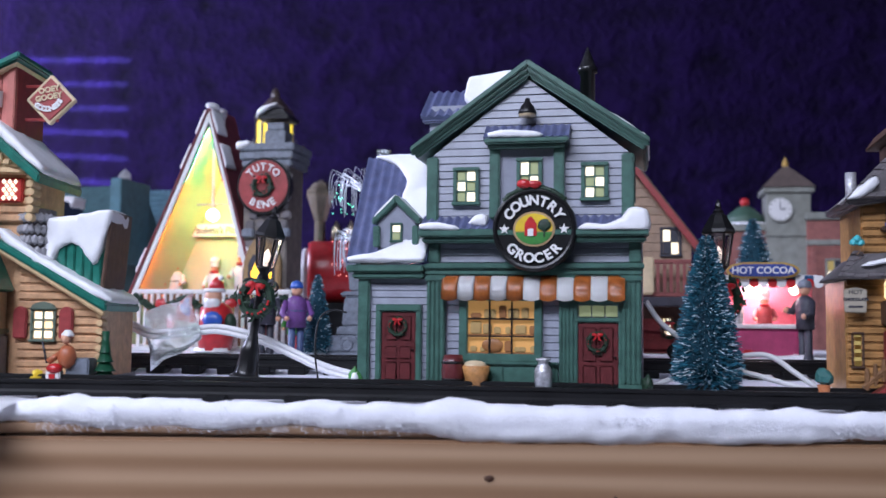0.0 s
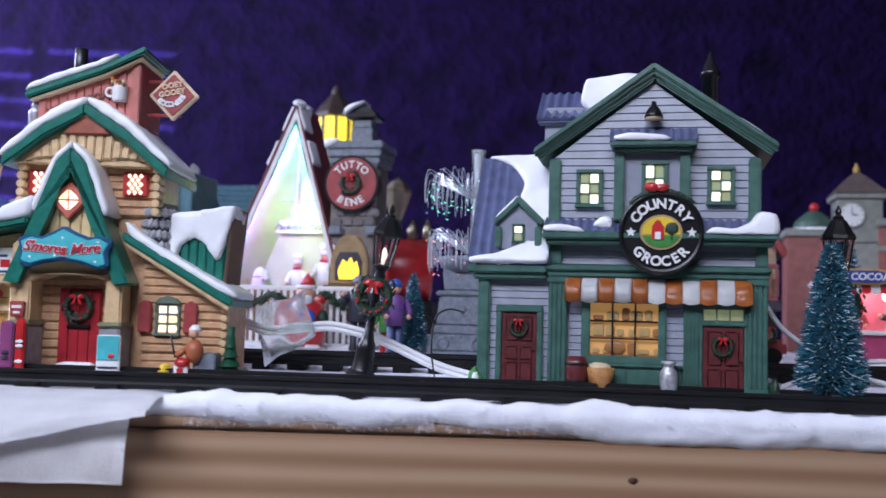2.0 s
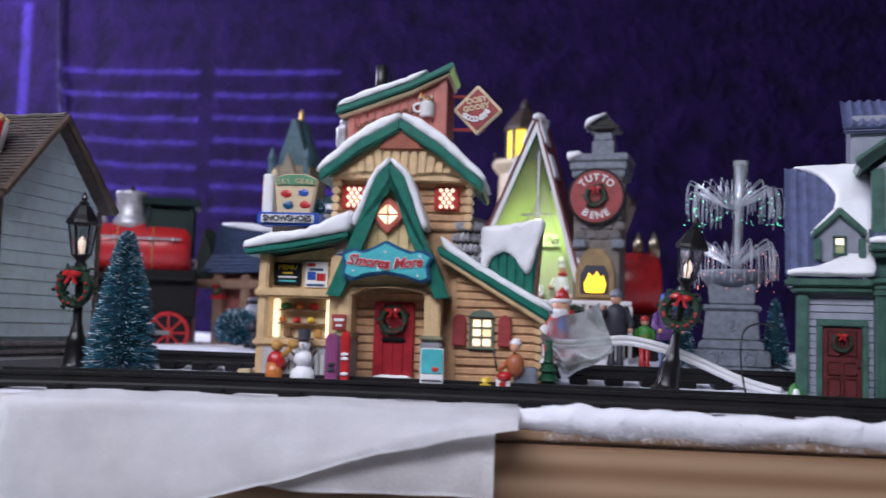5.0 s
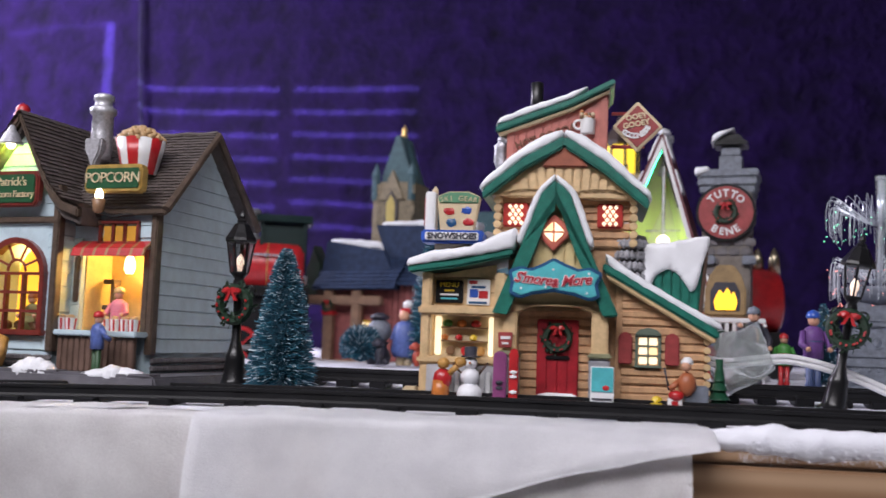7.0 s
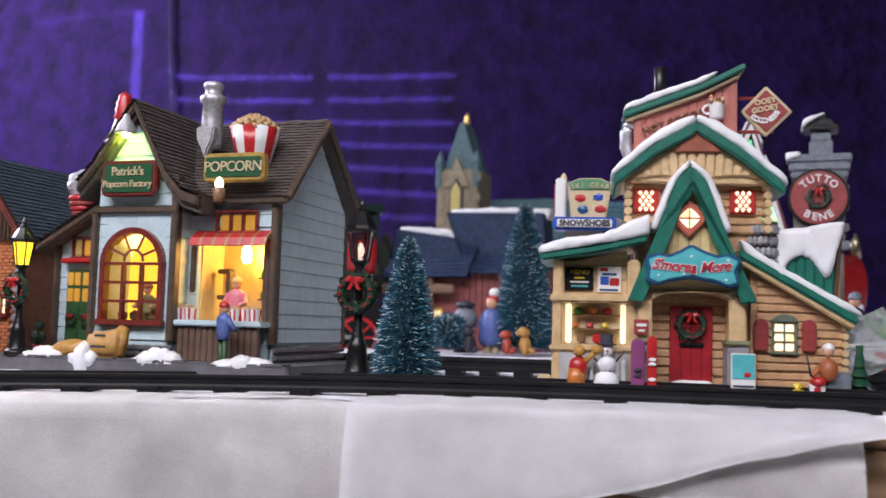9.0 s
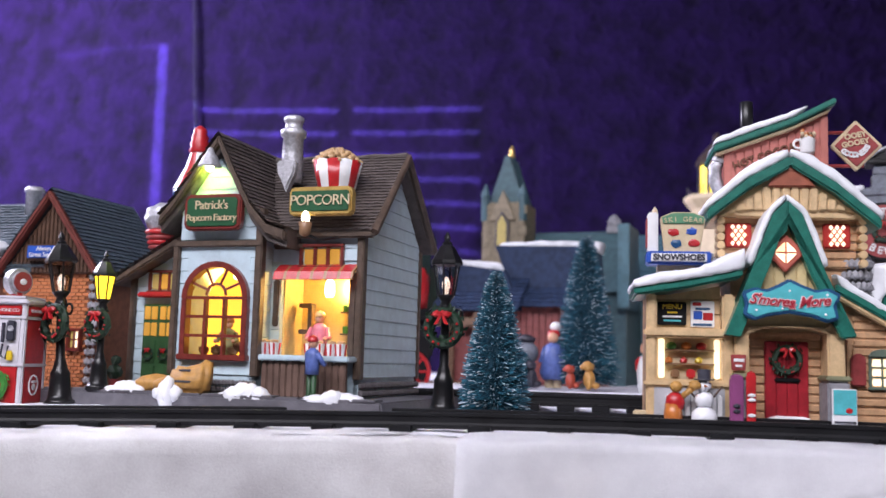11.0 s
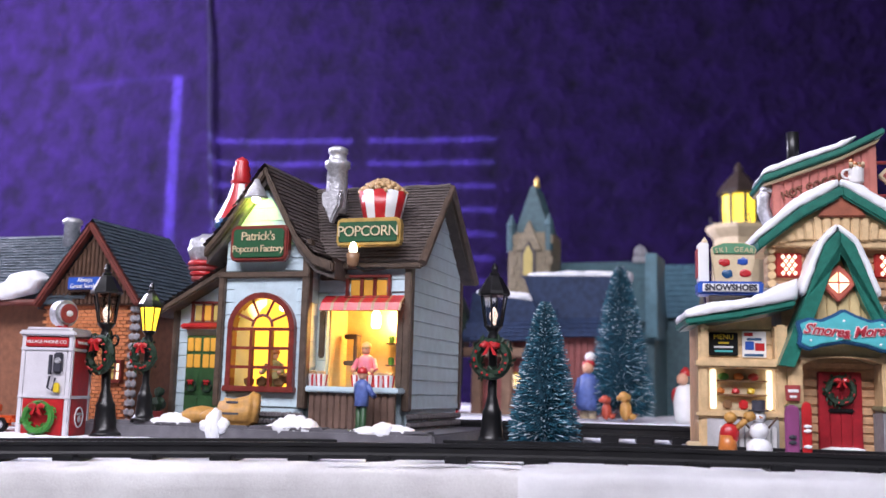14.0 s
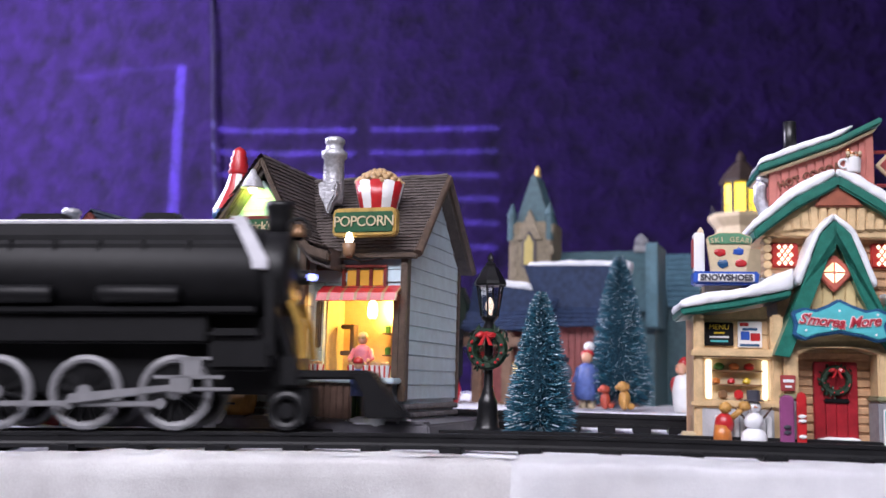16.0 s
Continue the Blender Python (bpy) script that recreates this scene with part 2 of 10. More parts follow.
def wood_mat():
    m = mat("planed_pine", (0.42, 0.22, 0.085), 0.5, 0.25, 6, 0.2)
    nt = m.node_tree
    b = nt.nodes["Principled BSDF"]
    tc, mp = nt.nodes.new("ShaderNodeTexCoord"), nt.nodes.new("ShaderNodeMapping")
    mp.inputs["Scale"].default_value = (1.2, 4, 26)
    wv = nt.nodes.new("ShaderNodeTexWave")
    wv.wave_type, wv.bands_direction = "BANDS", "Z"
    wv.inputs["Scale"].default_value, wv.inputs["Distortion"].default_value = 0.8, 5.0
    wv.inputs["Detail"].default_value, wv.inputs["Detail Scale"].default_value = 4, 1.2
    r = nt.nodes.new("ShaderNodeValToRGB")
    r.color_ramp.elements[0].color, r.color_ramp.elements[1].color = (0.26, 0.150, 0.080, 1), (0.41, 0.270, 0.165, 1)
    nt.links.new(tc.outputs["Object"], mp.inputs["Vector"])
    nt.links.new(mp.outputs[0], wv.inputs["Vector"])
    nt.links.new(wv.outputs["Fac"], r.inputs[0])
    nt.links.new(r.outputs[0], b.inputs["Base Color"])
    return m


PINE = wood_mat()


def velvet_mat():
    m = mat("purple_velour_cloth", (0.0060, 0.0016, 0.0236), 0.9, 0.8, 20.0, 1.0, fine=75)
    b = m.node_tree.nodes["Principled BSDF"]
    b.inputs["Specular IOR Level"].default_value = 0.12
    b.inputs["Sheen Weight"].default_value = 0.05
    b.inputs["Sheen Tint"].default_value = (0.35, 0.2, 0.9, 1)
    for n in m.node_tree.nodes:
        if n.type == "BUMP":
            n.inputs["Distance"].default_value = 0.012
    return m


VELOUR = velvet_mat()
PLASTER = mat("grey_room_paint", (0.35, 0.34, 0.34), 0.8, 0.08, 2, 0.1, fine=40)


# ---------------------------------------------------------------- mesh tools
def part(name, bm, material, parent=None, label="", m=None, smooth=False):
    me = bpy.data.meshes.new(name)
    bmesh.ops.recalc_face_normals(bm, faces=bm.faces)
    if smooth:
        for f in bm.faces:
            f.smooth = True
    bm.to_mesh(me)
    bm.free()
    me.materials.append(material)
    ob = new(name, me)
    if parent:
        ob.parent = parent
    if m:
        ob.matrix_basis = m
    if label:
        ob["label"] = label
    return ob


def share(ob, parent, m):
    o = bpy.data.objects.new(ob.name.split(".")[0], ob.data)
    scene.collection.objects.link(o)
    o.parent = parent
    o.matrix_basis = m
    return o


def thing(name, m, label, category, group=""):
    return_ob = new(name)
    return_ob.empty_display_size = 0.01
    return_ob.matrix_basis = m
    return tagged(return_ob, label, category, group)


def merge(*bms):
    out = bms[0]
    for b in bms[1:]:
        me = bpy.data.meshes.new("tmp")
        b.to_mesh(me)
        b.free()
        out.from_mesh(me)
        bpy.data.meshes.remove(me)
    return out


def bevel(bm, w, seg=2):
    if w:
        es = [e for e in bm.edges if len(e.link_faces) == 2 and e.calc_face_angle(0) > 0.5]
        bmesh.ops.bevel(bm, geom=es, offset=w, segments=seg, affect="EDGES", clamp_overlap=True)
    return bm


def box(x0, x1, y0, y1, z0, z1, bev=0.0006, seg=2, m=None):
    bm = bmesh.new()
    bmesh.ops.create_cube(bm, size=1)
    bmesh.ops.transform(bm, matrix=pose((x0 + x1) / 2, (y0 + y1) / 2, (z0 + z1) / 2) @ Matrix.Diagonal((x1 - x0, y1 - y0, z1 - z0, 1)), verts=bm.verts)
    bevel(bm, bev, seg)
    if m:
        bm.transform(m)
    return bm


def prism(pts, y0, y1, bev=0.0006, seg=2, m=None):
    """Outline in x, z pushed through from y0 to y1."""
    bm = bmesh.new()
    a = [bm.verts.new((x, y0, z)) for x, z in pts]
    b = [bm.verts.new((x, y1, z)) for x, z in pts]
    n = len(pts)
    bm.faces.new(a)
    bm.faces.new(b[::-1])
    for i in range(n):
        bm.faces.new((a[i], a[(i + 1) % n], b[(i + 1) % n], b[i]))
    bmesh.ops.recalc_face_normals(bm, faces=bm.faces)
    bevel(bm, bev, seg)
    if m:
        bm.transform(m)
    return bm


def lathe(prof, seg=16, m=None):
    """Turned form: rows of radius, height."""
    bm = bmesh.new()
    rings = []
    for r, z in prof:
        rings.append([bm.verts.new((max(r, 1e-5) * math.cos(2 * math.pi * i / seg), max(r, 1e-5) * math.sin(2 * math.pi * i / seg), z)) for i in range(seg)])
    for a, b in zip(rings, rings[1:]):
        for i in range(seg):
            bm.faces.new((a[i], a[(i + 1) % seg], b[(i + 1) % seg], b[i]))
    bm.faces.new(rings[0][::-1])
    bm.faces.new(rings[-1])
    if m:
        bm.transform(m)
    return bm


def tube(pts, r, seg=8, r1=None):
    bm = bmesh.new()
    pts = [Vector(p) for p in pts]
    rings = []
    for i, p in enumerate(pts):
        d = (pts[min(i + 1, len(pts) - 1)] - pts[max(i - 1, 0)]).normalized()
        a = d.cross(Vector((0.31, 0.2, 0.93))).normalized()
        b = d.cross(a)
        k = r if r1 is None else r + (r1 - r) * i / (len(pts) - 1)
        rings.append([bm.verts.new(p + k * (a * math.cos(2 * math.pi * j / seg) + b * math.sin(2 * math.pi * j / seg))) for j in range(seg)])
    for a, b in zip(rings, rings[1:]):
        for j in range(seg):
            bm.faces.new((a[j], a[(j + 1) % seg], b[(j + 1) % seg], b[j]))
    bm.faces.new(rings[0][::-1])
    bm.faces.new(rings[-1])
    return bm


def ball(x, y, z, rx, ry=None, rz=None, sub=2, rough=0.0):
    bm = bmesh.new()
    bmesh.ops.create_icosphere(bm, subdivisions=sub, radius=1)
    for v in bm.verts:
        k = 1 + rough * noise.noise(v.co * 2.3 + Vector((x, y, z)) * 400)
        v.co = Vector((x + v.co.x * rx * k, y + v.co.y * (ry or rx) * k, z + v.co.z * (rz or rx) * k))
    return bm


def torus(R, r, seg=24, sub=8, m=None):
    bm = bmesh.new()
    rings = []
    for i in range(seg):
        a = 2 * math.pi * i / seg
        rings.append([bm.verts.new(((R + r * math.cos(b)) * math.cos(a), r * math.sin(b), (R + r * math.cos(b)) * math.sin(a))) for b in [2 * math.pi * j / sub for j in range(sub)]])
    for i in range(seg):
        for j in range(sub):
            bm.faces.new((rings[i][j], rings[(i + 1) % seg][j], rings[(i + 1) % seg][(j + 1) % sub], rings[i][(j + 1) % sub]))
    if m:
        bm.transform(m)
    return bm


def disc(r, y0, y1, seg=32, m=None, bev=0.0004):
    return prism([(r * math.cos(2 * math.pi * i / seg), r * math.sin(2 * math.pi * i / seg)) for i in range(seg)], y0, y1, bev, 2, m)


def clip_band(poly, z0, z1):
    """The piece of a convex outline between two heights."""
    for sgn, lim in ((1, z0), (-1, z1)):
        out = []
        for (xa, za), (xb, zb) in zip(poly, poly[1:] + poly[:1]):
            ia, ib = sgn * (za - lim) >= 0, sgn * (zb - lim) >= 0
            if ia:
                out.append((xa, za))
            if ia != ib:
                k = (lim - za) / (zb - za)
                out.append((xa + k * (xb - xa), lim))
        poly = out
        if len(poly) < 3:
            return []
    return poly


def siding(parent, poly, y, step, material, name="board", m=None, proud=0.0007, gap=0.0003, rounded=False):
    """Lapped boards, each an object, on the face y of an outline; they lean out at their lower edge."""
    z = min(p[1] for p in poly)
    top = max(p[1] for p in poly)
    while z < top - 0.0006:
        p = clip_band(poly, z + gap, min(z + step, top))
        if len(p) >= 3 and max(q[0] for q in p) - min(q[0] for q in p) > 0.002:
            bm = prism(p, y - proud, y + 0.0006, 0.0009 if rounded else 0.0002, 3 if rounded else 1)
            if not rounded:
                for v in bm.verts:
                    if v.co.y < y:
                        v.co.y += 0.75 * proud * (v.co.z - z) / step
                        v.co.z += 0.00018 * noise.noise(Vector((v.co.x * 60, z * 500, 1)))
            else:
                for v in bm.verts:
                    v.co.z += 0.0006 * noise.noise(Vector((v.co.x * 90, z * 500, 1)))
            part(name, bm, material, parent, m=m)
        z += step


def words(txt, size, depth, material, parent, m, name="lettering", spacing=1.0, bold=0.0, slant=0.0):
    cu = bpy.data.curves.new(name, "FONT")
    cu.body, cu.size, cu.extrude, cu.align_x, cu.align_y = txt, size, depth, "CENTER", "CENTER"
    cu.space_character, cu.offset, cu.resolution_u, cu.shear = spacing, bold, 3, slant
    tmp = bpy.data.objects.new("tmp", cu)
    me = bpy.data.meshes.new_from_object(tmp)
    bpy.data.objects.remove(tmp)
    bpy.data.curves.remove(cu)
    me.materials.clear()
    me.materials.append(material)
    ob = new(name, me)
    ob.parent = parent
    ob.matrix_basis = m @ pose(0, 0, 0, 90)
    return ob


def arc_words(txt, R, size, depth, material, parent, m, mid=90, span=120, flip=False, bold=0.0):
    """Single letters along an arc round the origin of m, seen from -y."""
    n = len(txt)
    for i, ch in enumerate(txt):
        if ch == " ":
            continue
        k = (i / (n - 1) - 0.5) if n > 1 else 0
        a = mid + (span * k if flip else -span * k)
        r = radians(a)
        words(ch, size, depth, material, parent, m @ pose(R * math.cos(r), 0, R * math.sin(r), 0, -(a - 90) + (180 if flip else 0), 0), "letter", bold=bold)


def snow(outline, y0, y1, parent, material=None, amp=0.0012, cut=0.003, name="snow", m=None, label="white glazed snow"):
    """A soft lump of moulded snow from an outline in x, z."""
    bm = prism(outline, y0, y1, 0)
    bmesh.ops.triangulate(bm, faces=[f for f in bm.faces if len(f.verts) > 4])
    for _ in range(4):
        long = [e for e in bm.edges if e.calc_length() > cut * 1.6]
        if not long or len(bm.verts) > 3000:
            break
        bmesh.ops.subdivide_edges(bm, edges=long, cuts=1, use_grid_fill=True)
        bmesh.ops.triangulate(bm, faces=[f for f in bm.faces if len(f.verts) > 4])
    bmesh.ops.smooth_vert(bm, verts=bm.verts, factor=0.5, use_axis_x=True, use_axis_y=True, use_axis_z=True)
    bmesh.ops.smooth_vert(bm, verts=bm.verts, factor=0.5, use_axis_x=True, use_axis_y=True, use_axis_z=True)
    for v in bm.verts:
        v.co += amp * Vector((noise.noise(v.co * 150), noise.noise(v.co * 150 + Vector((9, 3, 1))), noise.noise(v.co * 170 + Vector((2, 7, 5)))))
    return part(name, bm, material or SNOW, parent, label, m, smooth=True)


def window(parent, cx, cz, w, h, nx, ny, y, frame_mat, panes, fw=0.0022, bar=0.0008, deep=0.0022, sill=True, name="window"):
    """Frame with bars, and one pane object for each opening. panes: material by number."""
    bm = merge(box(cx - w / 2 - fw, cx - w / 2, y - deep, y + 0.001, cz - h / 2, cz + h / 2, 0.0004),
               box(cx + w / 2, cx + w / 2 + fw, y - deep, y + 0.001, cz - h / 2, cz + h / 2, 0.0004),
               box(cx - w / 2 - fw * 1.1, cx + w / 2 + fw * 1.1, y - deep - 0.0005, y + 0.001, cz + h / 2, cz + h / 2 + fw, 0.0004),
               box(cx - w / 2 - fw * 1.3, cx + w / 2 + fw * 1.3, y - deep - (0.001 if sill else 0.0005), y + 0.001, cz - h / 2 - fw, cz - h / 2, 0.0004))
    for i in range(1, nx):
        x = cx - w / 2 + w * i / nx
        bm = merge(bm, box(x - bar / 2, x + bar / 2, y - deep * 0.75, y + 0.001, cz - h / 2, cz + h / 2, 0))
    for j in range(1, ny):
        z = cz - h / 2 + h * j / ny
        bm = merge(bm, box(cx - w / 2, cx + w / 2, y - deep * 0.74, y + 0.001, z - bar / 2, z + bar / 2, 0))
    fr = part(name, bm, frame_mat, parent)
    k = 0
    for j in range(ny):
        for i in range(nx):
            x0, z0 = cx - w / 2 + w * i / nx, cz - h / 2 + h * j / ny
            part("pane", box(x0 + bar / 2, x0 + w / nx - bar / 2, y - 0.0009, y + 0.0008, z0 + bar / 2, z0 + h / ny - bar / 2, 0.0003), panes[k % len(panes)], fr)
            k += 1
    return fr


def wreath(parent, m, R, r=None, bow=True, berries=8, name="wreath"):
    r = r or R * 0.34
    bm = torus(R, r * 0.7, 20, 6)
    rnd = random.Random(int(R * 1e5))
    for i in range(60):
        a, b = rnd.random() * 6.283, rnd.random() * 6.283
        rr = R + r * math.cos(b)
        c = Vector((rr * math.cos(a), r * 0.8 * math.sin(b), rr * math.sin(a)))
        q = Matrix.Translation(c) @ Euler((rnd.random() * 6, rnd.random() * 6, rnd.random() * 6)).to_matrix().to_4x4()
        s = r * 0.55
        vs = [bm.verts.new(q @ Vector(p)) for p in ((-s, 0, 0), (0, s * 0.5, 0.2 * s), (s, 0, 0), (0, -s * 0.5, 0.2 * s))]
        bm.faces.new(vs)
    w = part(name, bm, DKGREEN, parent, "green fir wreath with red bow", m)
    if bow:
        b = merge(ball(-R * 0.33, -r, R * 0.85, R * 0.36, r * 0.5, R * 0.24, 1, 0.3), ball(R * 0.33, -r, R * 0.85, R * 0.36, r * 0.5, R * 0.24, 1, 0.3),
                  prism([(-R * 0.1, R * 0.9), (-R * 0.45, R * 0.2), (-R * 0.2, R * 0.25), (0, R * 0.8)], -r * 1.3, -r * 0.9, 0),
                  prism([(R * 0.1, R * 0.9), (R * 0.45, R * 0.2), (R * 0.2, R * 0.25), (0, R * 0.8)], -r * 1.3, -r * 0.9, 0))
        part("bow", b, RED, w)
    bb = None
    for i in range(berries):
        a = rnd.random() * 6.283
        s = ball(R * math.cos(a), -r * 0.9, R * math.sin(a), r * 0.22, sub=1)
        bb = merge(bb, s) if bb else s
    if bb:
        part("berries", bb, RED, w)
    return w

# ---------------------------------------------------------------- the room and the table
FRONT = pose(-0.3, -0.115, 0, 0, 0, 12)      # runs along the front rail; +y goes away from the viewer


def smooth(x, a, b):
    k = min(1, max(0, (x - a) / (b - a)))
    return k * k * (3 - 2 * k)


RAIL = [(0.9, 0.0, 0.003), (0.7, 0.0, 0.004), (0.49, 0.0, 0.005), (0.2, 0.0, 0.0075), (0.0, 0.0, 0.0085), (-0.1, 0.0, 0.0085), (-0.2, -0.004, 0.008), (-0.3, -0.012, 0.006),
        (-0.4, -0.024, 0.004), (-0.5, -0.040, 0.001), (-0.7, -0.070, -0.003), (-1.2, -0.15, -0.005), (-2.2, -0.30, -0.006)]


def rail_at(u):
    us = [r[0] for r in RAIL][::-1]
    return (float(np.interp(u, us, [r[1] for r in RAIL][::-1])), float(np.interp(u, us, [r[2] for r in RAIL][::-1])))


def ground_z(u, v):
    rv, rz = rail_at(u)
    front = rz - 0.0105
    z = front + (0.002 - front) * smooth(v, rv + 0.012, rv + 0.045)
    z += 0.011 * smooth(v, 0.175, 0.205)
    z += 0.0016 * noise.noise(Vector((u * 14, v * 14, 3))) + 0.0008 * noise.noise(Vector((u * 60, v * 60, 1)))
    return z


def sheet(us, vs, zf, m=None):
    bm = bmesh.new()
    g = [[bm.verts.new((u, v, zf(u, v))) for v in vs] for u in us]
    for i in range(len(us) - 1):
        for j in range(len(vs) - 1):
            bm.faces.new((g[i][j], g[i + 1][j], g[i + 1][j + 1], g[i][j + 1]))
    if m:
        bm.transform(m)
    return bm


us = list(np.arange(-2.3, -1.0, 0.05)) + list(np.arange(-1.0, 0.75, 0.01)) + [0.8, 0.9]
vs = list(np.arange(-0.34, -0.10, 0.03)) + list(np.arange(-0.10, 0.26, 0.01)) + list(np.arange(0.26, 1.7, 0.06))
EDGE = -0.036


def table_sheet():
    bm = bmesh.new()
    rows = []
    for u in us:
        rv, _ = rail_at(u)
        col = [rv + EDGE + k for k in (0, 0.008, 0.018, 0.03, 0.042, 0.055, 0.07, 0.09, 0.12, 0.15)] + [v for v in vs if v > rv + EDGE + 0.16][::1]
        rows.append(col)
    n = min(len(r) for r in rows)
    rows = [r[:10] + list(np.linspace(r[10], 1.62, n - 10)) for r in rows]
    g = [[bm.verts.new((u, v, ground_z(u, v))) for v in r] for u, r in zip(us, rows)]
    for i in range(len(us) - 1):
        for j in range(n - 1):
            bm.faces.new((g[i][j], g[i + 1][j], g[i + 1][j + 1], g[i][j + 1]))
    bm.transform(FRONT)
    return bm


tagged(part("ground", table_sheet(), COTTON, smooth=True), "white cotton snow sheet over the table top", "ground", kind="structure")
tagged(part("wall_back", sheet(list(np.arange(-3.2, 3.3, 0.02)), list(np.arange(-0.8, 2.01, 0.02)), lambda u, v: 0.010 * noise.noise(Vector((u * 2.2, v * 1.1, 4))) + 0.005 * noise.noise(Vector((u * 9, v * 5, 2))),
            pose(0, 1.15, 0, 90)), VELOUR, smooth=True), "hung purple velour backdrop cloth with soft wrinkles", "wall", kind="structure")
tagged(part("seam", tube([(-1.5415 - 0.10 * (z - 0.25) + 0.004 * math.sin(z * 9), 1.137, z) for z in np.arange(0.2, 1.4, 0.05)], 0.004, 6), mat("purple_hem", (0.008, 0.004, 0.03), 0.95)), "dark vertical hem of the purple cloth", "trim", kind="structure")
for nm, b in (("wall_front", box(-3.2, 3.2, -3.25, -3.2, -0.8, 2.0, 0)), ("wall_west", box(-3.25, -3.2, -3.2, 1.2, -0.8, 2.0, 0)), ("wall_east", box(3.2, 3.25, -3.2, 1.2, -0.8, 2.0, 0)),
              ("ceiling", box(-3.2, 3.2, -3.2, 1.2, 2.0, 2.05, 0)), ("floor", box(-3.2, 3.2, -3.2, 1.2, -0.85, -0.8, 0))):
    tagged(part(nm, b, PLASTER), "plain grey painted room surface", nm.split("_")[0], kind="structure")

# pine board along the table's front
fascia = thing("table_front", FRONT, "planed pine board along the table edge with a knot", "table")
tagged(fascia, kind="structure")
part("board", box(-0.22, 0.9, -0.0385, -0.022, -0.125, -0.0168, 0.0015), PINE, fascia)
part("board", box(-0.22, 0.9, -0.0370, -0.022, -0.0157, -0.0095, 0.0012), PINE, fascia, "narrow pine strip above a dark joint")
part("knot", ball(0.2917, -0.0385, -0.0345, 0.0024, 0.0010, 0.0017, 2, 0.3), mat("dark_knot", (0.06, 0.025, 0.012), 0.6), fascia, "small dark knot")
part("knot", ball(0.352, -0.0385, -0.0450, 0.0016, 0.0008, 0.003, 2, 0.3), bpy.data.materials["dark_knot"], fascia, "small dark knot")


def batting(u0, u1, seed, top, low, thick):
    """Loose roll of cotton wool lying over the edge."""
    nu, nv = int((u1 - u0) / 0.004), 16
    bm = bmesh.new()
    g = []
    for i in range(nu + 1):
        u = u0 + (u1 - u0) * i / nu
        rv, rz = rail_at(u)
        lo = low - 0.0065 * smooth(u, 0.19, 0.32) + 0.004 * smooth(u, 0.38, 0.5) + 0.0030 * noise.noise(Vector((u * 11, seed, 0))) + 0.0026 * noise.noise(Vector((u * 33, seed, 2)))
        hi = rz - 0.008 + top + 0.003 * noise.noise(Vector((u * 20, seed, 5))) + 0.0022 * noise.noise(Vector((u * 60, seed, 5)))
        e = 0.15 + 0.85 * smooth(u, u0, u0 + 0.05)
        hi, lo = lo + (hi - lo) * (0.45 + 0.55 * e), lo
        ring = []
        for j in range(nv):
            a = 2 * math.pi * j / nv
            c, s = math.cos(a), math.sin(a)
            zz = (hi + lo) / 2 + (hi - lo) / 2 * s
            w = thick * e * (1 + 0.35 * noise.noise(Vector((u * 25, s * 2, seed + 3))))
            p = Vector((u, rv - 0.0348 - w * c * 0.5, zz))
            p += 0.0012 * Vector((0, noise.noise(p * 120), noise.noise(p * 130 + Vector((4, 4, 4))))) + 0.0007 * Vector((0, noise.noise(p * 420), noise.noise(p * 400)))
            ring.append(bm.verts.new(p))
        g.append(ring)
    for a, b in zip(g, g[1:]):
        for j in range(nv):
            bm.faces.new((a[j], b[j], b[(j + 1) % nv], a[(j + 1) % nv]))
    bm.faces.new(g[0]), bm.faces.new(g[-1])
    bm.transform(FRONT)
    return bm


tagged(part("cotton_roll", batting(0.040, 0.88, 1.0, 0.0016, -0.0118, 0.0125), COTTON, smooth=True), "fluffy white cotton batting rolled along the table edge", "cotton snow")


def fuzz(u0, u1, n, seed, low, depth):
    """Loose fibres standing off the cotton."""
    rnd = random.Random(seed)
    vs_, fs = [], []
    for i in range(n):
        u = rnd.uniform(u0, u1)
        rv, rz = rail_at(u)
        z = rnd.uniform(low, rz - 0.011)
        p = Vector((u, rv - 0.0355 - depth * math.sqrt(max(0.05, 1 - ((z - (low + rz) / 2) / ((rz - low) / 2 + 1e-4)) ** 2)), z))
        d = Vector((rnd.uniform(-1, 1), -rnd.uniform(0.0, 0.5), rnd.uniform(-0.9, 0.9))).normalized() * rnd.uniform(0.0015, 0.0045)
        w = Vector((0.00007, 0, 0.00007))
        b = len(vs_)
        q = p + d * 0.5 + Vector((0, 0, rnd.uniform(-0.001, 0.001)))
        vs_ += [tuple(x) for x in (p - w, p + w, q + w, q - w, p + d)]
        fs += [(b, b + 1, b + 2, b + 3), (b + 3, b + 2, b + 4)]
    me = bpy.data.meshes.new("cotton_fibres")
    me.from_pydata(vs_, [], fs)
    me.materials.append(COTTON)
    o = new("cotton_fibres", me)
    o.matrix_basis = FRONT
    return tagged(o, "loose white cotton fibres along the table edge", "cotton snow", kind="stuff")


fuzz(0.075, 0.88, 7500, 3, -0.0135, 0.0066)


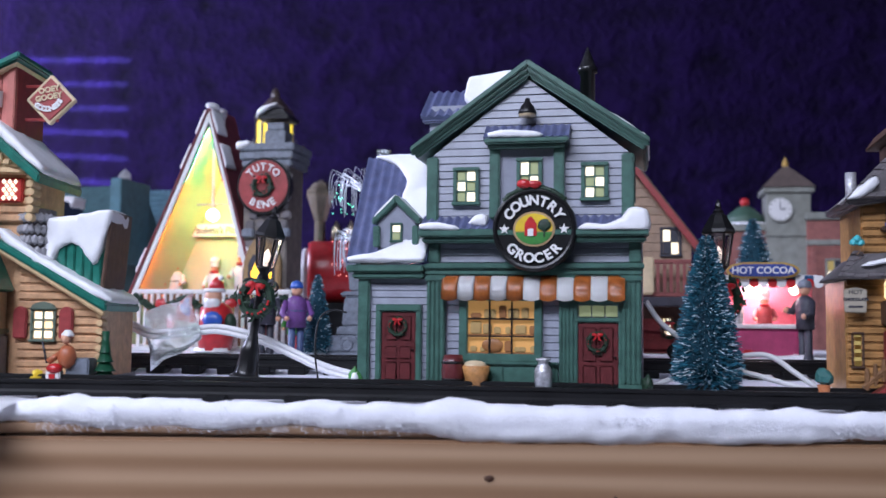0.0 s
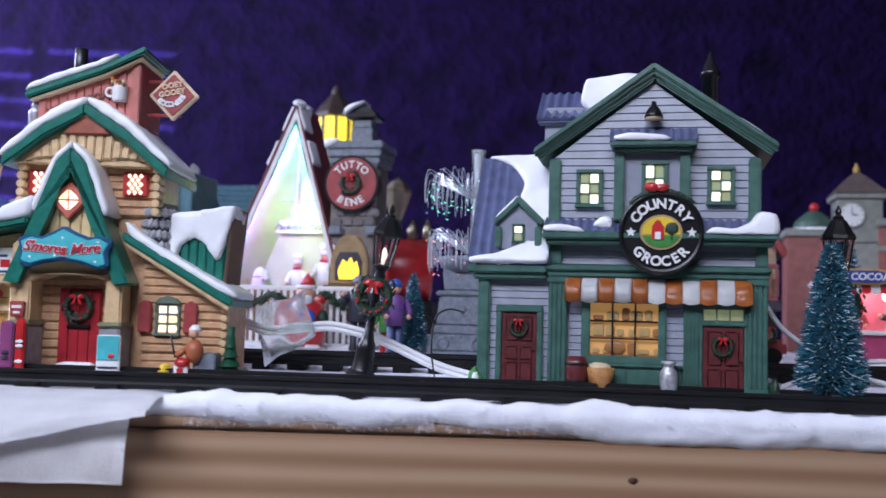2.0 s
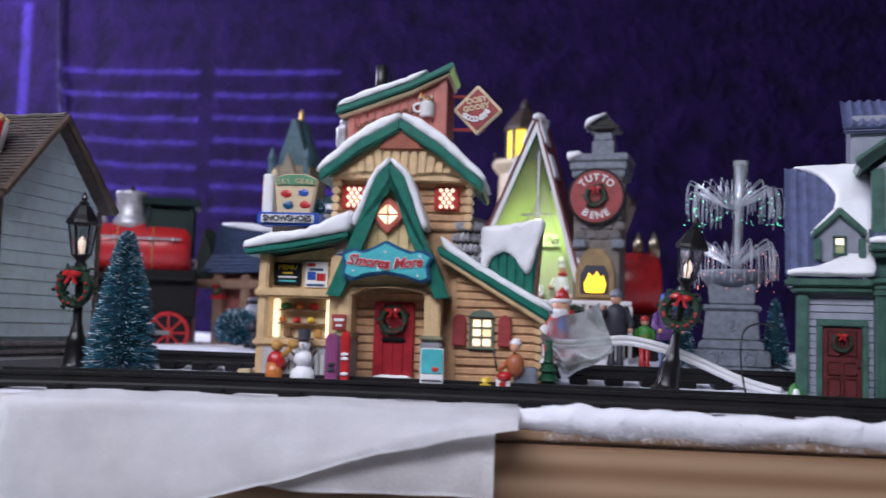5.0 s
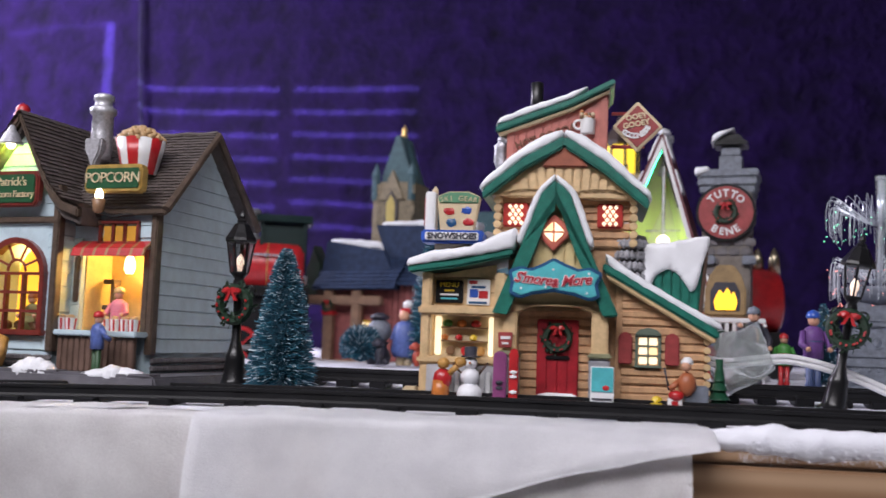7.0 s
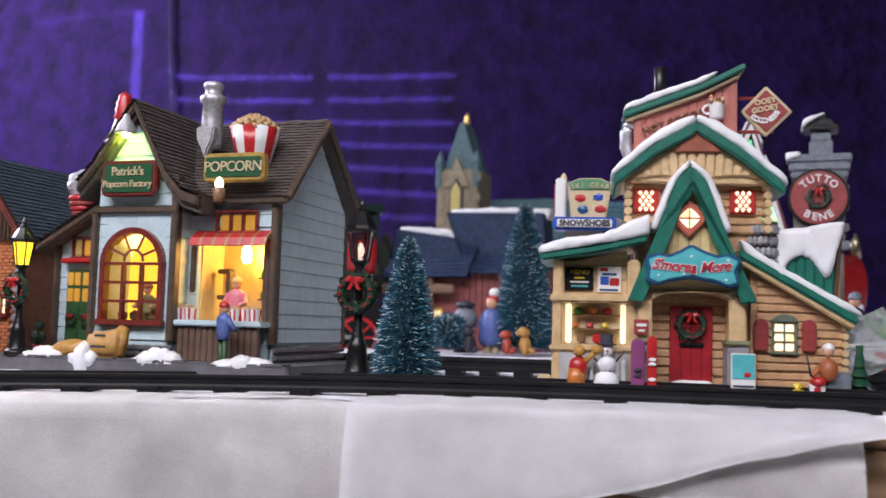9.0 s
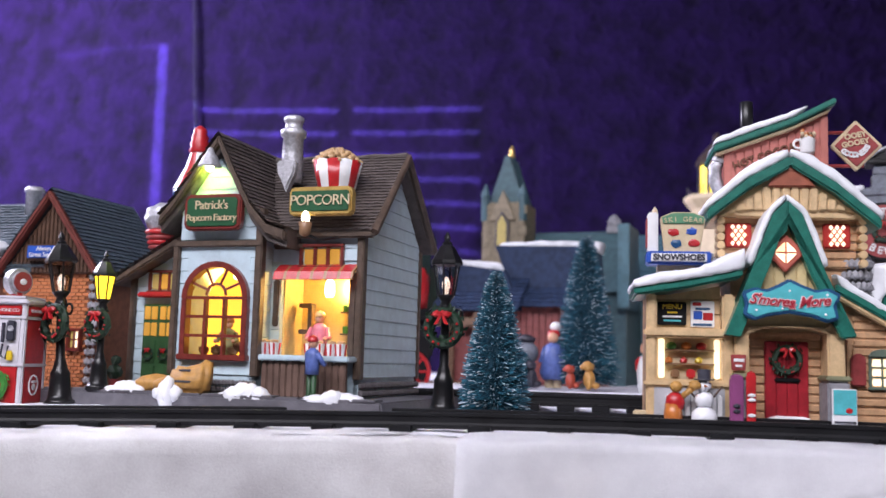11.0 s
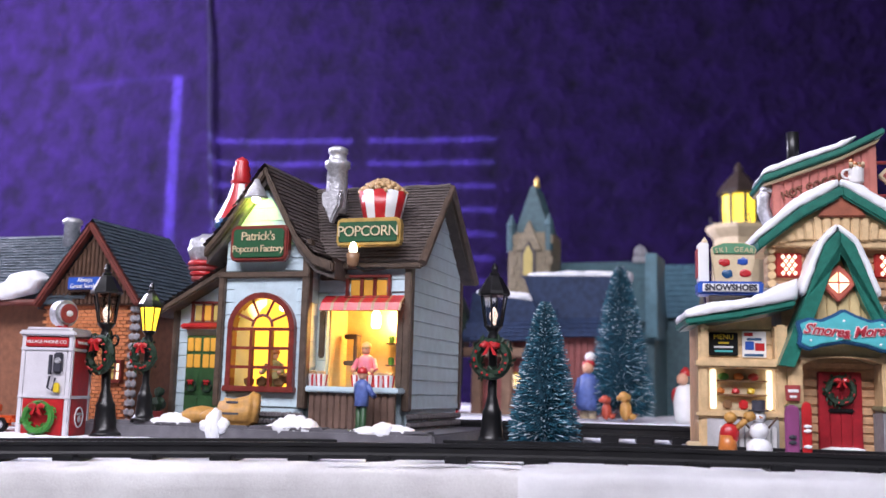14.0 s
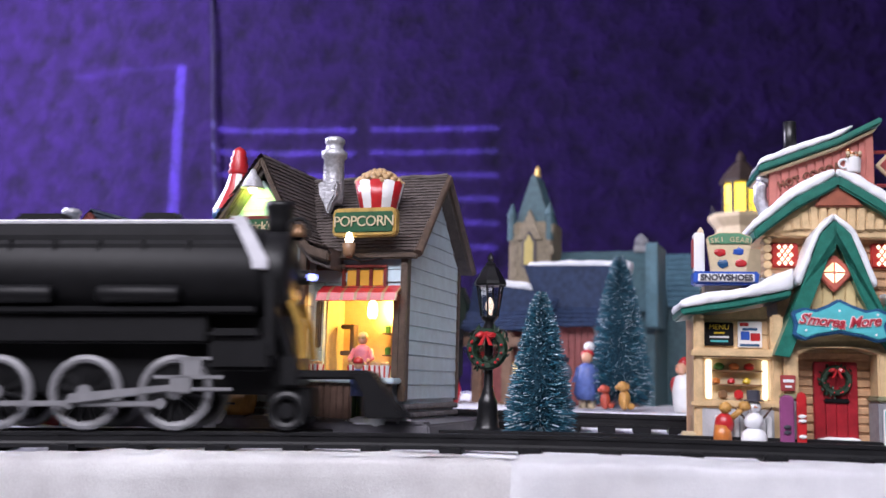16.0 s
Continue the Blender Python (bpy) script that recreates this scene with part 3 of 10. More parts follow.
def drape(u0, u1, low, dv, seed):
    """Cloth over the edge; low(u) is the height of its lower hem."""
    nu, nz = int((u1 - u0) / 0.006), 26
    bm = bmesh.new()
    g = []
    for i in range(nu + 1):
        u = u0 + (u1 - u0) * i / nu
        rv, rz = rail_at(u)
        col = []
        for j in range(nz + 1):
            k = j / nz
            if k < 0.3:
                v, z = rv - 0.018 - (0.024 + dv) * (k / 0.3), ground_z(u, rv) - 0.0003 + dv * 0.3 - 0.003 * (k / 0.3) ** 2
            else:
                z0 = ground_z(u, rv) - 0.0018
                q = (k - 0.3) / 0.7
                v, z = rv - 0.042 - dv - 0.010 * math.sin(q * 1.6), z0 - (z0 - low(u)) * q
            f = min(1, k / 0.35)
            v += f * (0.011 * noise.noise(Vector((u * 9, z * 7, seed))) + 0.0035 * noise.noise(Vector((u * 40, z * 25, seed))))
            z += 0.0018 * noise.noise(Vector((u * 22, k * 5, seed + 4)))
            col.append(bm.verts.new((u, v, z)))
        g.append(col)
    for a, b in zip(g, g[1:]):
        for j in range(nz):
            bm.faces.new((a[j], b[j], b[j + 1], a[j + 1]))
    bmesh.ops.solidify(bm, geom=bm.faces, thickness=0.0016)
    bm.transform(FRONT)
    return bm


HEM = lambda u: float(np.interp(u, (-0.20, -0.09, -0.04, 0.0, 0.03, 0.062), (-0.090, -0.049, -0.0345, -0.0215, -0.0140, -0.0085)))
tagged(part("felt_cloth", drape(-0.12, 0.053, lambda u: -0.0405 + 0.0012 * math.sin(u * 60), 0.0022, 4.0), FELT_OLD, smooth=True), "white felt snow cloth hanging over the table front", "cloth", "felt cloths")
tagged(part("felt_cloth", drape(-1.6, -0.165, lambda u: -0.14, 0.0046, 4.0), FELT_OLD, smooth=True), "greyed felt snow cloth hanging in soft folds", "cloth", "felt cloths")
tagged(part("felt_cloth", drape(-0.190, 0.064, HEM, 0.0078, 4.0), FELT, smooth=True), "white felt snow cloth with a slanting folded hem", "cloth", "felt cloths")


# ---------------------------------------------------------------- tracks
def track(name, line, tie, label, gauge=0.040, h=0.0088):
    t = thing(name, FRONT, label, "railway track", "toy railway tracks")
    tagged(t, kind="structure")
    for off, nm in ((0.0, "rail"), (gauge, "rail")):
        bm = bmesh.new()
        prof = [(-0.0022, -h), (-0.0022, -h * 0.75), (-0.0012, -h * 0.6), (-0.0012, -h * 0.3), (-0.0020, -h * 0.22), (-0.0020, -0.0005), (-0.0015, 0), (0.0015, 0), (0.002, -0.0006), (0.002, -h)]
        rings = []
        for u, v, z in line:
            rings.append([bm.verts.new((u, v + off + a, z + b)) for a, b in prof])
        for a, b in zip(rings, rings[1:]):
            for j in range(len(prof)):
                bm.faces.new((a[j], a[(j + 1) % len(prof)], b[(j + 1) % len(prof)], b[j]))
        part(nm, bm, BLACK, t)
    first = None
    u = max(-1.15, line[-1][0])
    while u < line[0][0]:
        us_ = [r[0] for r in line][::-1]
        v, z = (float(np.interp(u, us_, [r[k] for r in line][::-1])) for k in (1, 2))
        m = pose(u, v, z - h + 0.0004)
        if first is None:
            first = part("sleeper", box(-0.006, 0.006, -0.0075, gauge + 0.006, -0.0036, 0.0016, 0.0005, 1), BLACK_MATT, t, m=m)
        else:
            share(first, t, m)
        u += tie
    return t


def dense(line, step=0.02):
    us_ = [r[0] for r in line][::-1]
    out = []
    for u in np.arange(line[0][0], line[-1][0], -step):
        out.append((float(u), *(float(np.interp(u, us_, [r[k] for r in line][::-1])) for k in (1, 2))))
    return out


def rounded_line(line):
    d = dense(line)
    v = np.array([r[1] for r in d]); z = np.array([r[2] for r in d])
    ker = np.ones(9) / 9
    v2 = np.convolve(np.pad(v, 4, mode="edge"), ker, "valid"); z2 = np.convolve(np.pad(z, 4, mode="edge"), ker, "valid")
    return [(r[0], float(a), float(b)) for r, a, b in zip(d, v2, z2)]


LINE = rounded_line(RAIL)
track("track_front", LINE, 0.042, "black plastic toy train track along the table edge")
track("track_back", [(0.85, 0.165, 0.0145), (-1.3, 0.165, 0.0145)], 0.024, "black plastic toy train track between the houses")


# ---------------------------------------------------------------- country grocer
def corrugated(x0, x1, ya, za, yb, zb, n, amp=0.0009, thick=0.002):
    """Ribbed sheet from the eave (ya, za) to the ridge (yb, zb)."""
    bm = bmesh.new()
    cols = []
    d = Vector((0, yb - ya, zb - za)).normalized()
    nn = Vector((0, -d.z, d.y))
    for i in range(n * 6 + 1):
        x = x0 + (x1 - x0) * i / (n * 6)
        k = amp * math.cos(2 * math.pi * i / 6)
        cols.append([bm.verts.new(Vector((x, ya, za)) + nn * k), bm.verts.new(Vector((x, yb, zb)) + nn * k), bm.verts.new(Vector((x, yb, zb)) - nn * thick), bm.verts.new(Vector((x, ya, za)) - nn * thick)])
    for a, b in zip(cols, cols[1:]):
        for j in range(4):
            bm.faces.new((a[j], b[j], b[(j + 1) % 4], a[(j + 1) % 4]))
    bm.faces.new(cols[0]), bm.faces.new(cols[-1][::-1])
    return bm


def fluted(x0, x1, y, z0, z1, n=4):
    bm = box(x0, x1, y - 0.003, y + 0.001, z0, z1, 0.0005)
    w = (x1 - x0) / n
    for i in range(n):
        bm = merge(bm, box(x0 + w * i + w * 0.15, x0 + w * (i + 1) - w * 0.15, y - 0.0042, y - 0.0028, z0 + 0.003, z1 - 0.003, 0.0005))
    return merge(bm, box(x0 - 0.0008, x1 + 0.0008, y - 0.0045, y + 0.001, z0, z0 + 0.003, 0.0006), box(x0 - 0.0008, x1 + 0.0008, y - 0.0048, y + 0.001, z1 - 0.0035, z1, 0.0006))


def panel_door(parent, x0, x1, z0, z1, y, material, rows=((0.08, 0.42), (0.5, 0.92)), name="door"):
    d = part(name, box(x0, x1, y - 0.0016, y + 0.001, z0, z1, 0.0004), material, parent)
    w, h = x1 - x0, z1 - z0
    for a, b in rows:
        for k in (0.12, 0.54):
            fr = box(x0 + w * k, x0 + w * (k + 0.34), y - 0.0024, y - 0.0014, z0 + h * a, z0 + h * b, 0.0005)
            part("panel", fr, material, d)
    part("knob", ball(x1 - w * 0.08, y - 0.0028, z0 + h * 0.47, 0.0008, sub=1), BLACK, d)
    return d


def country_grocer():
    h = thing("grocery_shop", pose(0, 0, 0), "blue-grey ceramic village grocery with green trim and snow", "model house", "village houses")
    W = lambda name, bm, mt, label="", **k: part(name, bm, mt, h, label, **k)
    upper = [(-0.057, 0.088), (0.057, 0.088), (0.057, 0.137), (0.0, 0.181), (-0.057, 0.137)]
    W("wall", merge(prism(upper, 0.0015, 0.078, 0), box(-0.058, 0.064, 0.0015, 0.078, 0.0, 0.089, 0)), G_WALL)
    W("wing_wall", box(-0.098, -0.058, 0.0015, 0.06, 0, 0.072, 0), G_WALL)
    siding(h, upper, 0.001, 0.0044, G_WALL)
    siding(h, [(-0.047, 0.003), (0.053, 0.003), (0.053, 0.066), (-0.047, 0.066)], 0.001, 0.0042, G_WALL)
    siding(h, [(-0.058, 0.074), (0.062, 0.074), (0.062, 0.086), (-0.058, 0.086)], 0.001, 0.004, G_WALL)
    siding(h, [(-0.095, 0.003), (-0.059, 0.003), (-0.059, 0.066), (-0.095, 0.066)], 0.001, 0.0042, G_WALL)
    # roof of the main gable
    for s in (-1, 1):
        eave, apex = (s * 0.068, 0.1410 + (0.002 if s > 0 else 0)), (0.0005, 0.1905)
        d = Vector((apex[0] - eave[0], apex[1] - eave[1])).normalized()
        n = Vector((-d.y, d.x)) if d.x > 0 else Vector((d.y, -d.x))
        off = n * 0.0
        q = [eave, apex, (apex[0], apex[1] - 0.0092), (eave[0] + s * -0.002, eave[1] - 0.0062)]
        W("roof_slope", prism(q, -0.0040, 0.085, 0.0012), G_GREEN)
        for k, (y0, th) in enumerate(((-0.0060, 0.0046), (-0.0080, 0.0026))):
            q2 = [(eave[0] + s * 0.001, eave[1] + 0.0004), (0, apex[1] + 0.0006), (0, apex[1] - th * 1.35), (eave[0] + s * 0.0003, eave[1] - th)]
            W("bargeboard", prism(q2, y0, -0.003, 0.0007), G_GREEN)
        W("corner_board", box(s * 0.0565 - 0.0035, s * 0.0565 + 0.0035, -0.0016, 0.004, 0.098, 0.136, 0.0008), G_GREEN)
    snow([(0.034, 0.1655), (0.044, 0.1615), (0.069, 0.1445), (0.069, 0.141), (0.052, 0.151), (0.036, 0.162)], -0.006, 0.07, h, amp=0.0006)
    snow([(-0.036, 0.1655), (-0.026, 0.1745), (-0.004, 0.188), (-0.012, 0.180), (-0.03, 0.167)], -0.004, 0.07, h, amp=0.0006)
    # rear cross wing
    W("rear_wing_wall", box(-0.068, 0.0, 0.040, 0.075, 0.12, 0.176, 0.001), G_WALL)
    W("rear_wing_roof", corrugated(-0.0725, -0.010, 0.034, 0.1685, 0.062, 0.190, 11), G_ROOF)
    W("rear_wing_cornice", box(-0.072, -0.012, 0.036, 0.042, 0.1645, 0.1685, 0.001), G_ROOF)
    snow([(-0.040, 0.172), (-0.046, 0.178), (-0.043, 0.1935), (-0.02, 0.1965), (-0.008, 0.196), (-0.012, 0.186)], 0.036, 0.058, h, amp=0.0008)
    # ledge between the storeys
    W("ledge_roof", corrugated(-0.0615, 0.0675, -0.0125, 0.0925, 0.002, 0.1015, 26, 0.0006), G_ROOF)
    W("ledge_cornice", merge(box(-0.0620, 0.0680, -0.0135, 0.001, 0.0880, 0.0925, 0.0009), box(-0.0605, 0.0665, -0.0105, 0.001, 0.0850, 0.0882, 0.0009)), G_GREEN)
    snow([(-0.0625, 0.0922), (-0.062, 0.0965), (-0.05, 0.0968), (-0.04, 0.0945), (-0.036, 0.0915)], -0.0142, -0.002, h, amp=0.0006)
    snow([(-0.035, 0.096), (-0.03, 0.1015), (-0.0225, 0.1020), (-0.022, 0.094), (-0.028, 0.094)], -0.010, 0.001, h, amp=0.0005)
    snow([(0.028, 0.0915), (0.032, 0.0955), (0.046, 0.0945), (0.054, 0.0985), (0.057, 0.104), (0.067, 0.1035), (0.0692, 0.097), (0.0690, 0.0912)], -0.0150, 0.006, h, amp=0.0006)
    # lower cornice
    W("shop_cornice", merge(box(-0.0605, 0.0655, -0.0065, 0.001, 0.0700, 0.0735, 0.0008), box(-0.0595, 0.0645, -0.0045, 0.001, 0.0665, 0.0702, 0.0007)), G_GREEN)
    for x0, x1 in ((-0.0588, -0.0478), (0.0528, 0.0637), (0.0180, 0.0265)):
        W("pilaster", fluted(x0, x1, 0.0, 0.003, 0.0665), G_GREEN)
    for x0, x1 in ((-0.0588, -0.0515), (0.0570, 0.0637)):
        W("corner_board", box(x0, x1, -0.003, 0.003, 0.0735, 0.0855, 0.0007), G_GREEN)
    # wing: roof, dormer, door
    W("wing_roof", corrugated(-0.1065, -0.058, -0.0075, 0.0745, 0.036, 0.1430, 8, 0.0007), G_ROOF)
    W("wing_cornice", merge(box(-0.1065, -0.0600, -0.0085, 0.001, 0.0680, 0.0725, 0.0009), box(-0.1035, -0.0600, -0.006, 0.001, 0.0645, 0.0682, 0.0009)), G_GREEN)
    W("corner_post", box(-0.1005, -0.0935, -0.0030, 0.006, 0.0, 0.0655, 0.001), G_GREEN)
    W("wing_gable", prism([(0.0, 0.07), (0.062, 0.07), (0.040, 0.143)], -0.003, 0.0, 0, m=pose(-0.1035, 0, 0, 0, 0, 90)), G_GREEN)
    roofm = pose(0, -0.0085, 0.0745, -32.4, 0, 0)     # plane of the wing roof, z up the slope
    snow([(-0.103, 0.0815), (-0.088, 0.074), (-0.078, 0.060), (-0.080, 0.046), (-0.074, 0.040), (-0.072, 0.010), (-0.058, 0.006), (-0.058, 0.083)], -0.0025, 0.0015, h, amp=0.0007, m=roofm)
    snow([(-0.1070, -0.001), (-0.1068, 0.0030), (-0.092, 0.0045), (-0.080, 0.010), (-0.072, 0.016), (-0.058, 0.016), (-0.058, -0.001)], -0.003, 0.0015, h, amp=0.0007, m=roofm)
    dorm = W("dormer", prism([(-0.0890, 0.082), (-0.0655, 0.082), (-0.0655, 0.098), (-0.0772, 0.1085), (-0.0890, 0.098)], -0.0035, 0.022, 0.0006), G_WALL)
    for s in (-1, 1):
        W("dormer_roof", prism([(-0.0772, 0.1140), (-0.0772 + s * 0.0150, 0.0995), (-0.0772 + s * 0.0138, 0.0958), (-0.0772, 0.1085)], -0.0065, 0.026, 0.0008), G_GREEN)
        W("dormer_post", box(-0.0772 + s * 0.0118 - 0.002, -0.0772 + s * 0.0118 + 0.002, -0.0062, -0.003, 0.083, 0.0955, 0.0006), G_GREEN)
    snow([(-0.093, 0.0995), (-0.0800, 0.1135), (-0.0772, 0.1150), (-0.078, 0.1122), (-0.0915, 0.0975)], -0.0060, 0.02, h, amp=0.0004)
    window(h, -0.0772, 0.0915, 0.0050, 0.0090, 1, 2, -0.0038, G_GREEN, [DIMG, PALE], 0.0012, 0.0006, 0.0012)
    W("door_frame", merge(box(-0.0895, -0.0862, -0.003, 0.001, 0.003, 0.0490, 0.0006), box(-0.0652, -0.0620, -0.003, 0.001, 0.003, 0.0490, 0.0006), box(-0.0895, -0.0620, -0.0035, 0.001, 0.0455, 0.0495, 0.0006)), G_GREEN)
    d1 = panel_door(h, -0.0860, -0.0654, 0.0035, 0.0452, 0.0, MAROON, ((0.05, 0.3), (0.34, 0.52), (0.6, 0.94)))
    wreath(d1, pose(-0.0757, -0.0035, 0.0365), 0.0048)
    # shop window with its goods
    W("shop_frame", merge(box(-0.0395, -0.0345, -0.0035, 0.001, 0.0165, 0.0560, 0.0006), box(0.0040, 0.0085, -0.0035, 0.001, 0.0165, 0.0560, 0.0006), box(-0.0395, 0.0085, -0.0038, 0.001, 0.0170, 0.0218, 0.0007), box(-0.0395, 0.0085, -0.0035, 0.001, 0.0520, 0.0560, 0.0006)), G_GREEN)
    W("stall_riser", merge(box(-0.0415, 0.0175, -0.003, 0.001, 0.0025, 0.0168, 0.0006), box(-0.037, -0.0135, -0.0042, -0.002, 0.005, 0.0145, 0.0006), box(-0.0105, 0.0150, -0.0042, -0.002, 0.005, 0.0145, 0.0006), box(-0.0425, 0.0178, -0.0052, 0.001, 0.0155, 0.0175, 0.0006)), G_GREEN)
    W("shop_interior", box(-0.0350, 0.0045, -0.0004, 0.0008, 0.0212, 0.0525, 0), glow("amber_shop_interior", (0.90, 0.47, 0.14), 0.26), "lit shop interior with shelves")
    rnd = random.Random(4)
    wareA, wareB = mat("brown_wares", (0.30, 0.13, 0.04), 0.5), mat("straw_wares", (0.45, 0.30, 0.11), 0.5)
    for z in (0.0218, 0.0320, 0.0410):
        W("shelf", box(-0.0345, 0.0040, -0.0012, -0.0003, z, z + 0.0008, 0), wareA)
        x = -0.033
        while x < 0.002:
            w, t = rnd.uniform(0.003, 0.007), rnd.uniform(0.003, 0.0075)
            W("ware", box(x, x + w, -0.0016, -0.0003, z + 0.0008, z + 0.0008 + t, 0.0006), rnd.choice([wareA, wareB, wareB]))
            x += w + rnd.uniform(0.0005, 0.003)
    W("loaf", ball(-0.020, -0.0016, 0.0265, 0.0065, 0.0010, 0.004, 2), wareA)
    W("window_bars", merge(*[box(x - 0.0005, x + 0.0005, -0.0030, -0.0018, 0.0218, 0.052, 0) for x in (-0.0217, -0.0088)], *[box(-0.0345, 0.004, -0.0031, -0.0019, z, z + 0.0008, 0) for z in (0.0312, 0.0412)]), IRON)
    W("door_frame", merge(box(0.0262, 0.0285, -0.003, 0.001, 0.003, 0.052, 0.0006), box(0.0512, 0.0530, -0.003, 0.001, 0.003, 0.052, 0.0006), box(0.0262, 0.0530, -0.0032, 0.001, 0.0402, 0.0428, 0.0006), box(0.0262, 0.0530, -0.0032, 0.001, 0.0500, 0.0530, 0.0006)), G_GREEN)
    for i in range(3):
        W("transom_pane", box(0.0292 + i * 0.0074, 0.0358 + i * 0.0074, -0.0008, 0.0008, 0.0434, 0.0496, 0.0003), DIMG)
    d2 = panel_door(h, 0.0287, 0.0510, 0.0035, 0.0402, 0.0, MAROON, ((0.05, 0.34), (0.4, 0.92)))
    wreath(d2, pose(0.0395, -0.0035, 0.0290), 0.0050)
    # awning in stripes
    n = 11
    for i in range(n):
        x0, x1 = -0.0490 + 0.104 * i / n, -0.0490 + 0.104 * (i + 1) / n
        bm = bmesh.new()
        prof = [(-0.001, 0.0670), (-0.0045, 0.0652), (-0.0078, 0.0615), (-0.0090, 0.0575), (-0.0092, 0.0528)]
        sag = 0.0012
        cols = []
        for k in range(7):
            q = k / 6
            x = x0 + (x1 - x0) * q
            cols.append([bm.verts.new((x, y - 0.0006 * math.sin(q * math.pi), z - (sag * math.sin(q * math.pi) if j == 4 else 0))) for j, (y, z) in enumerate(prof)])
        for a, b in zip(cols, cols[1:]):
            for j in range(4):
                bm.faces.new((a[j], b[j], b[j + 1], a[j + 1]))
        bmesh.ops.solidify(bm, geom=bm.faces, thickness=0.0012)
        W("awning_stripe", bm, ORANGE if i % 2 == 0 else WHITE, "orange awning stripe" if i % 2 == 0 else "white awning stripe", smooth=True)
    # first-floor windows, porch and sign
    P = [DIMG, PALE, PALE, DIMG, DIMG, PALE]
    window(h, -0.0363, 0.1185, 0.0110, 0.0180, 2, 3, 0.0, G_GREEN, P)
    window(h, 0.0380, 0.1200, 0.0110, 0.0180, 2, 3, 0.0, G_GREEN, [PALE, DIMG, DIMG, PALE, PALE, DIMG])
    window(h, 0.0010, 0.1240, 0.0105, 0.0160, 2, 2, -0.002, G_GREEN, [DIMG, PALE, PALE, DIMG])
    W("bay", box(-0.0175, 0.0170, -0.0022, 0.001, 0.099, 0.142, 0.0008), G_WALL)
    for x in (-0.0190, 0.0180):
        W("bay_post", box(x - 0.003, x + 0.003, -0.0055, 0.001, 0.099, 0.142, 0.0008), G_GREEN)
    W("bay_roof", corrugated(-0.0245, 0.0245, -0.0125, 0.1448, -0.001, 0.1535, 10, 0.0006), G_ROOF)
    W("bay_cornice", merge(box(-0.0240, 0.0240, -0.013, 0.001, 0.1412, 0.1450, 0.0009), box(-0.0225, 0.0225, -0.010, 0.001, 0.1390, 0.1414, 0.0009)), G_GREEN)
    snow([(-0.0235, 0.1450), (-0.0225, 0.1482), (-0.012, 0.1492), (0.004, 0.1485), (0.011, 0.1462), (0.010, 0.1442)], -0.0142, -0.007, h, amp=0.0005)
    s = W("shop_sign", disc(0.0238, -0.0130, -0.0030, 40, pose(0.005, 0, 0.0920)), IRON, "round country grocer sign with barn picture")
    W("sign_rim", torus(0.0222, 0.0016, 40, 8, pose(0.005, -0.0128, 0.0920)), IRON)
    oval = mat("tan_sign_oval", (0.40, 0.28, 0.15), 0.4)
    sc = pose(0.005, -0.0135, 0.0920)
    part("oval", prism([(0.0118 * math.cos(a), 0.0100 * math.sin(a)) for a in np.linspace(0, 6.283, 33)[:-1]], -0.0006, 0.001, 0.0003, m=sc), oval, s)
    part("field", prism([(0.0106 * math.cos(a), 0.0088 * math.sin(a)) for a in np.linspace(3.35, 6.08, 16)], -0.0010, 0, 0.0002, m=sc), GREEN, s)
    part("picture_sky", prism([(0.0106 * math.cos(a), 0.0088 * math.sin(a)) for a in np.linspace(-0.15, 3.30, 18)], -0.0009, 0, 0.0002, m=sc), YELLOW, s)
    part("picture_barn", prism([(-0.0052, -0.0040), (0.0016, -0.0040), (0.0016, 0.0030), (-0.0005, 0.0062), (-0.0018, 0.0072), (-0.0031, 0.0062), (-0.0052, 0.0030)], -0.0016, 0, 0.0003, m=sc), RED, s)
    part("picture_door", merge(prism([(-0.0034, -0.0040), (-0.0002, -0.0040), (-0.0002, 0.0002), (-0.0034, 0.0002)], -0.0019, 0, 0, m=sc)), WHITE, s)
    part("picture_tree", merge(ball(0.0058, 0, 0.0022, 0.0038, 0.0010, 0.0036, 2, 0.25), box(0.0054, 0.0062, -0.0006, 0.0004, -0.0045, 0, 0)), DKGREEN, s, m=sc @ pose(0, -0.0012, 0))
    arc_words("COUNTRY", 0.0160, 0.0078, 0.0006, WHITE, s, sc @ pose(0, -0.0004, 0), 90, 118, bold=0.00025)
    arc_words("GROCER", 0.0166, 0.0078, 0.0006, WHITE, s, sc @ pose(0, -0.0004, 0), 270, 96, True, bold=0.00025)
    for x in (-0.0168, 0.0168):
        st = [((0.0030 if k % 2 == 0 else 0.0013) * math.sin(k * math.pi / 5), (0.0030 if k % 2 == 0 else 0.0013) * math.cos(k * math.pi / 5)) for k in range(10)]
        part("star", prism(st, -0.0008, 0.0002, 0, m=sc @ pose(x, 0, 0)), WHITE, s)
    gar = None
    rnd = random.Random(8)
    for i in range(26):
        a = radians(45 + 90 * i / 25)
        b = ball(0.005 + 0.0238 * math.cos(a), -0.0135, 0.0920 + 0.0238 * math.sin(a), 0.0016, sub=1, rough=0.5)
        gar = merge(gar, b) if gar else b
    part("garland", gar, DKGREEN, s)["kind"] = "stuff"
    part("bow", merge(ball(-0.0005, -0.0150, 0.1175, 0.0042, 0.002, 0.0026, 2, 0.3), ball(0.0055, -0.0150, 0.1172, 0.0038, 0.002, 0.0024, 2, 0.3)), RED, s)
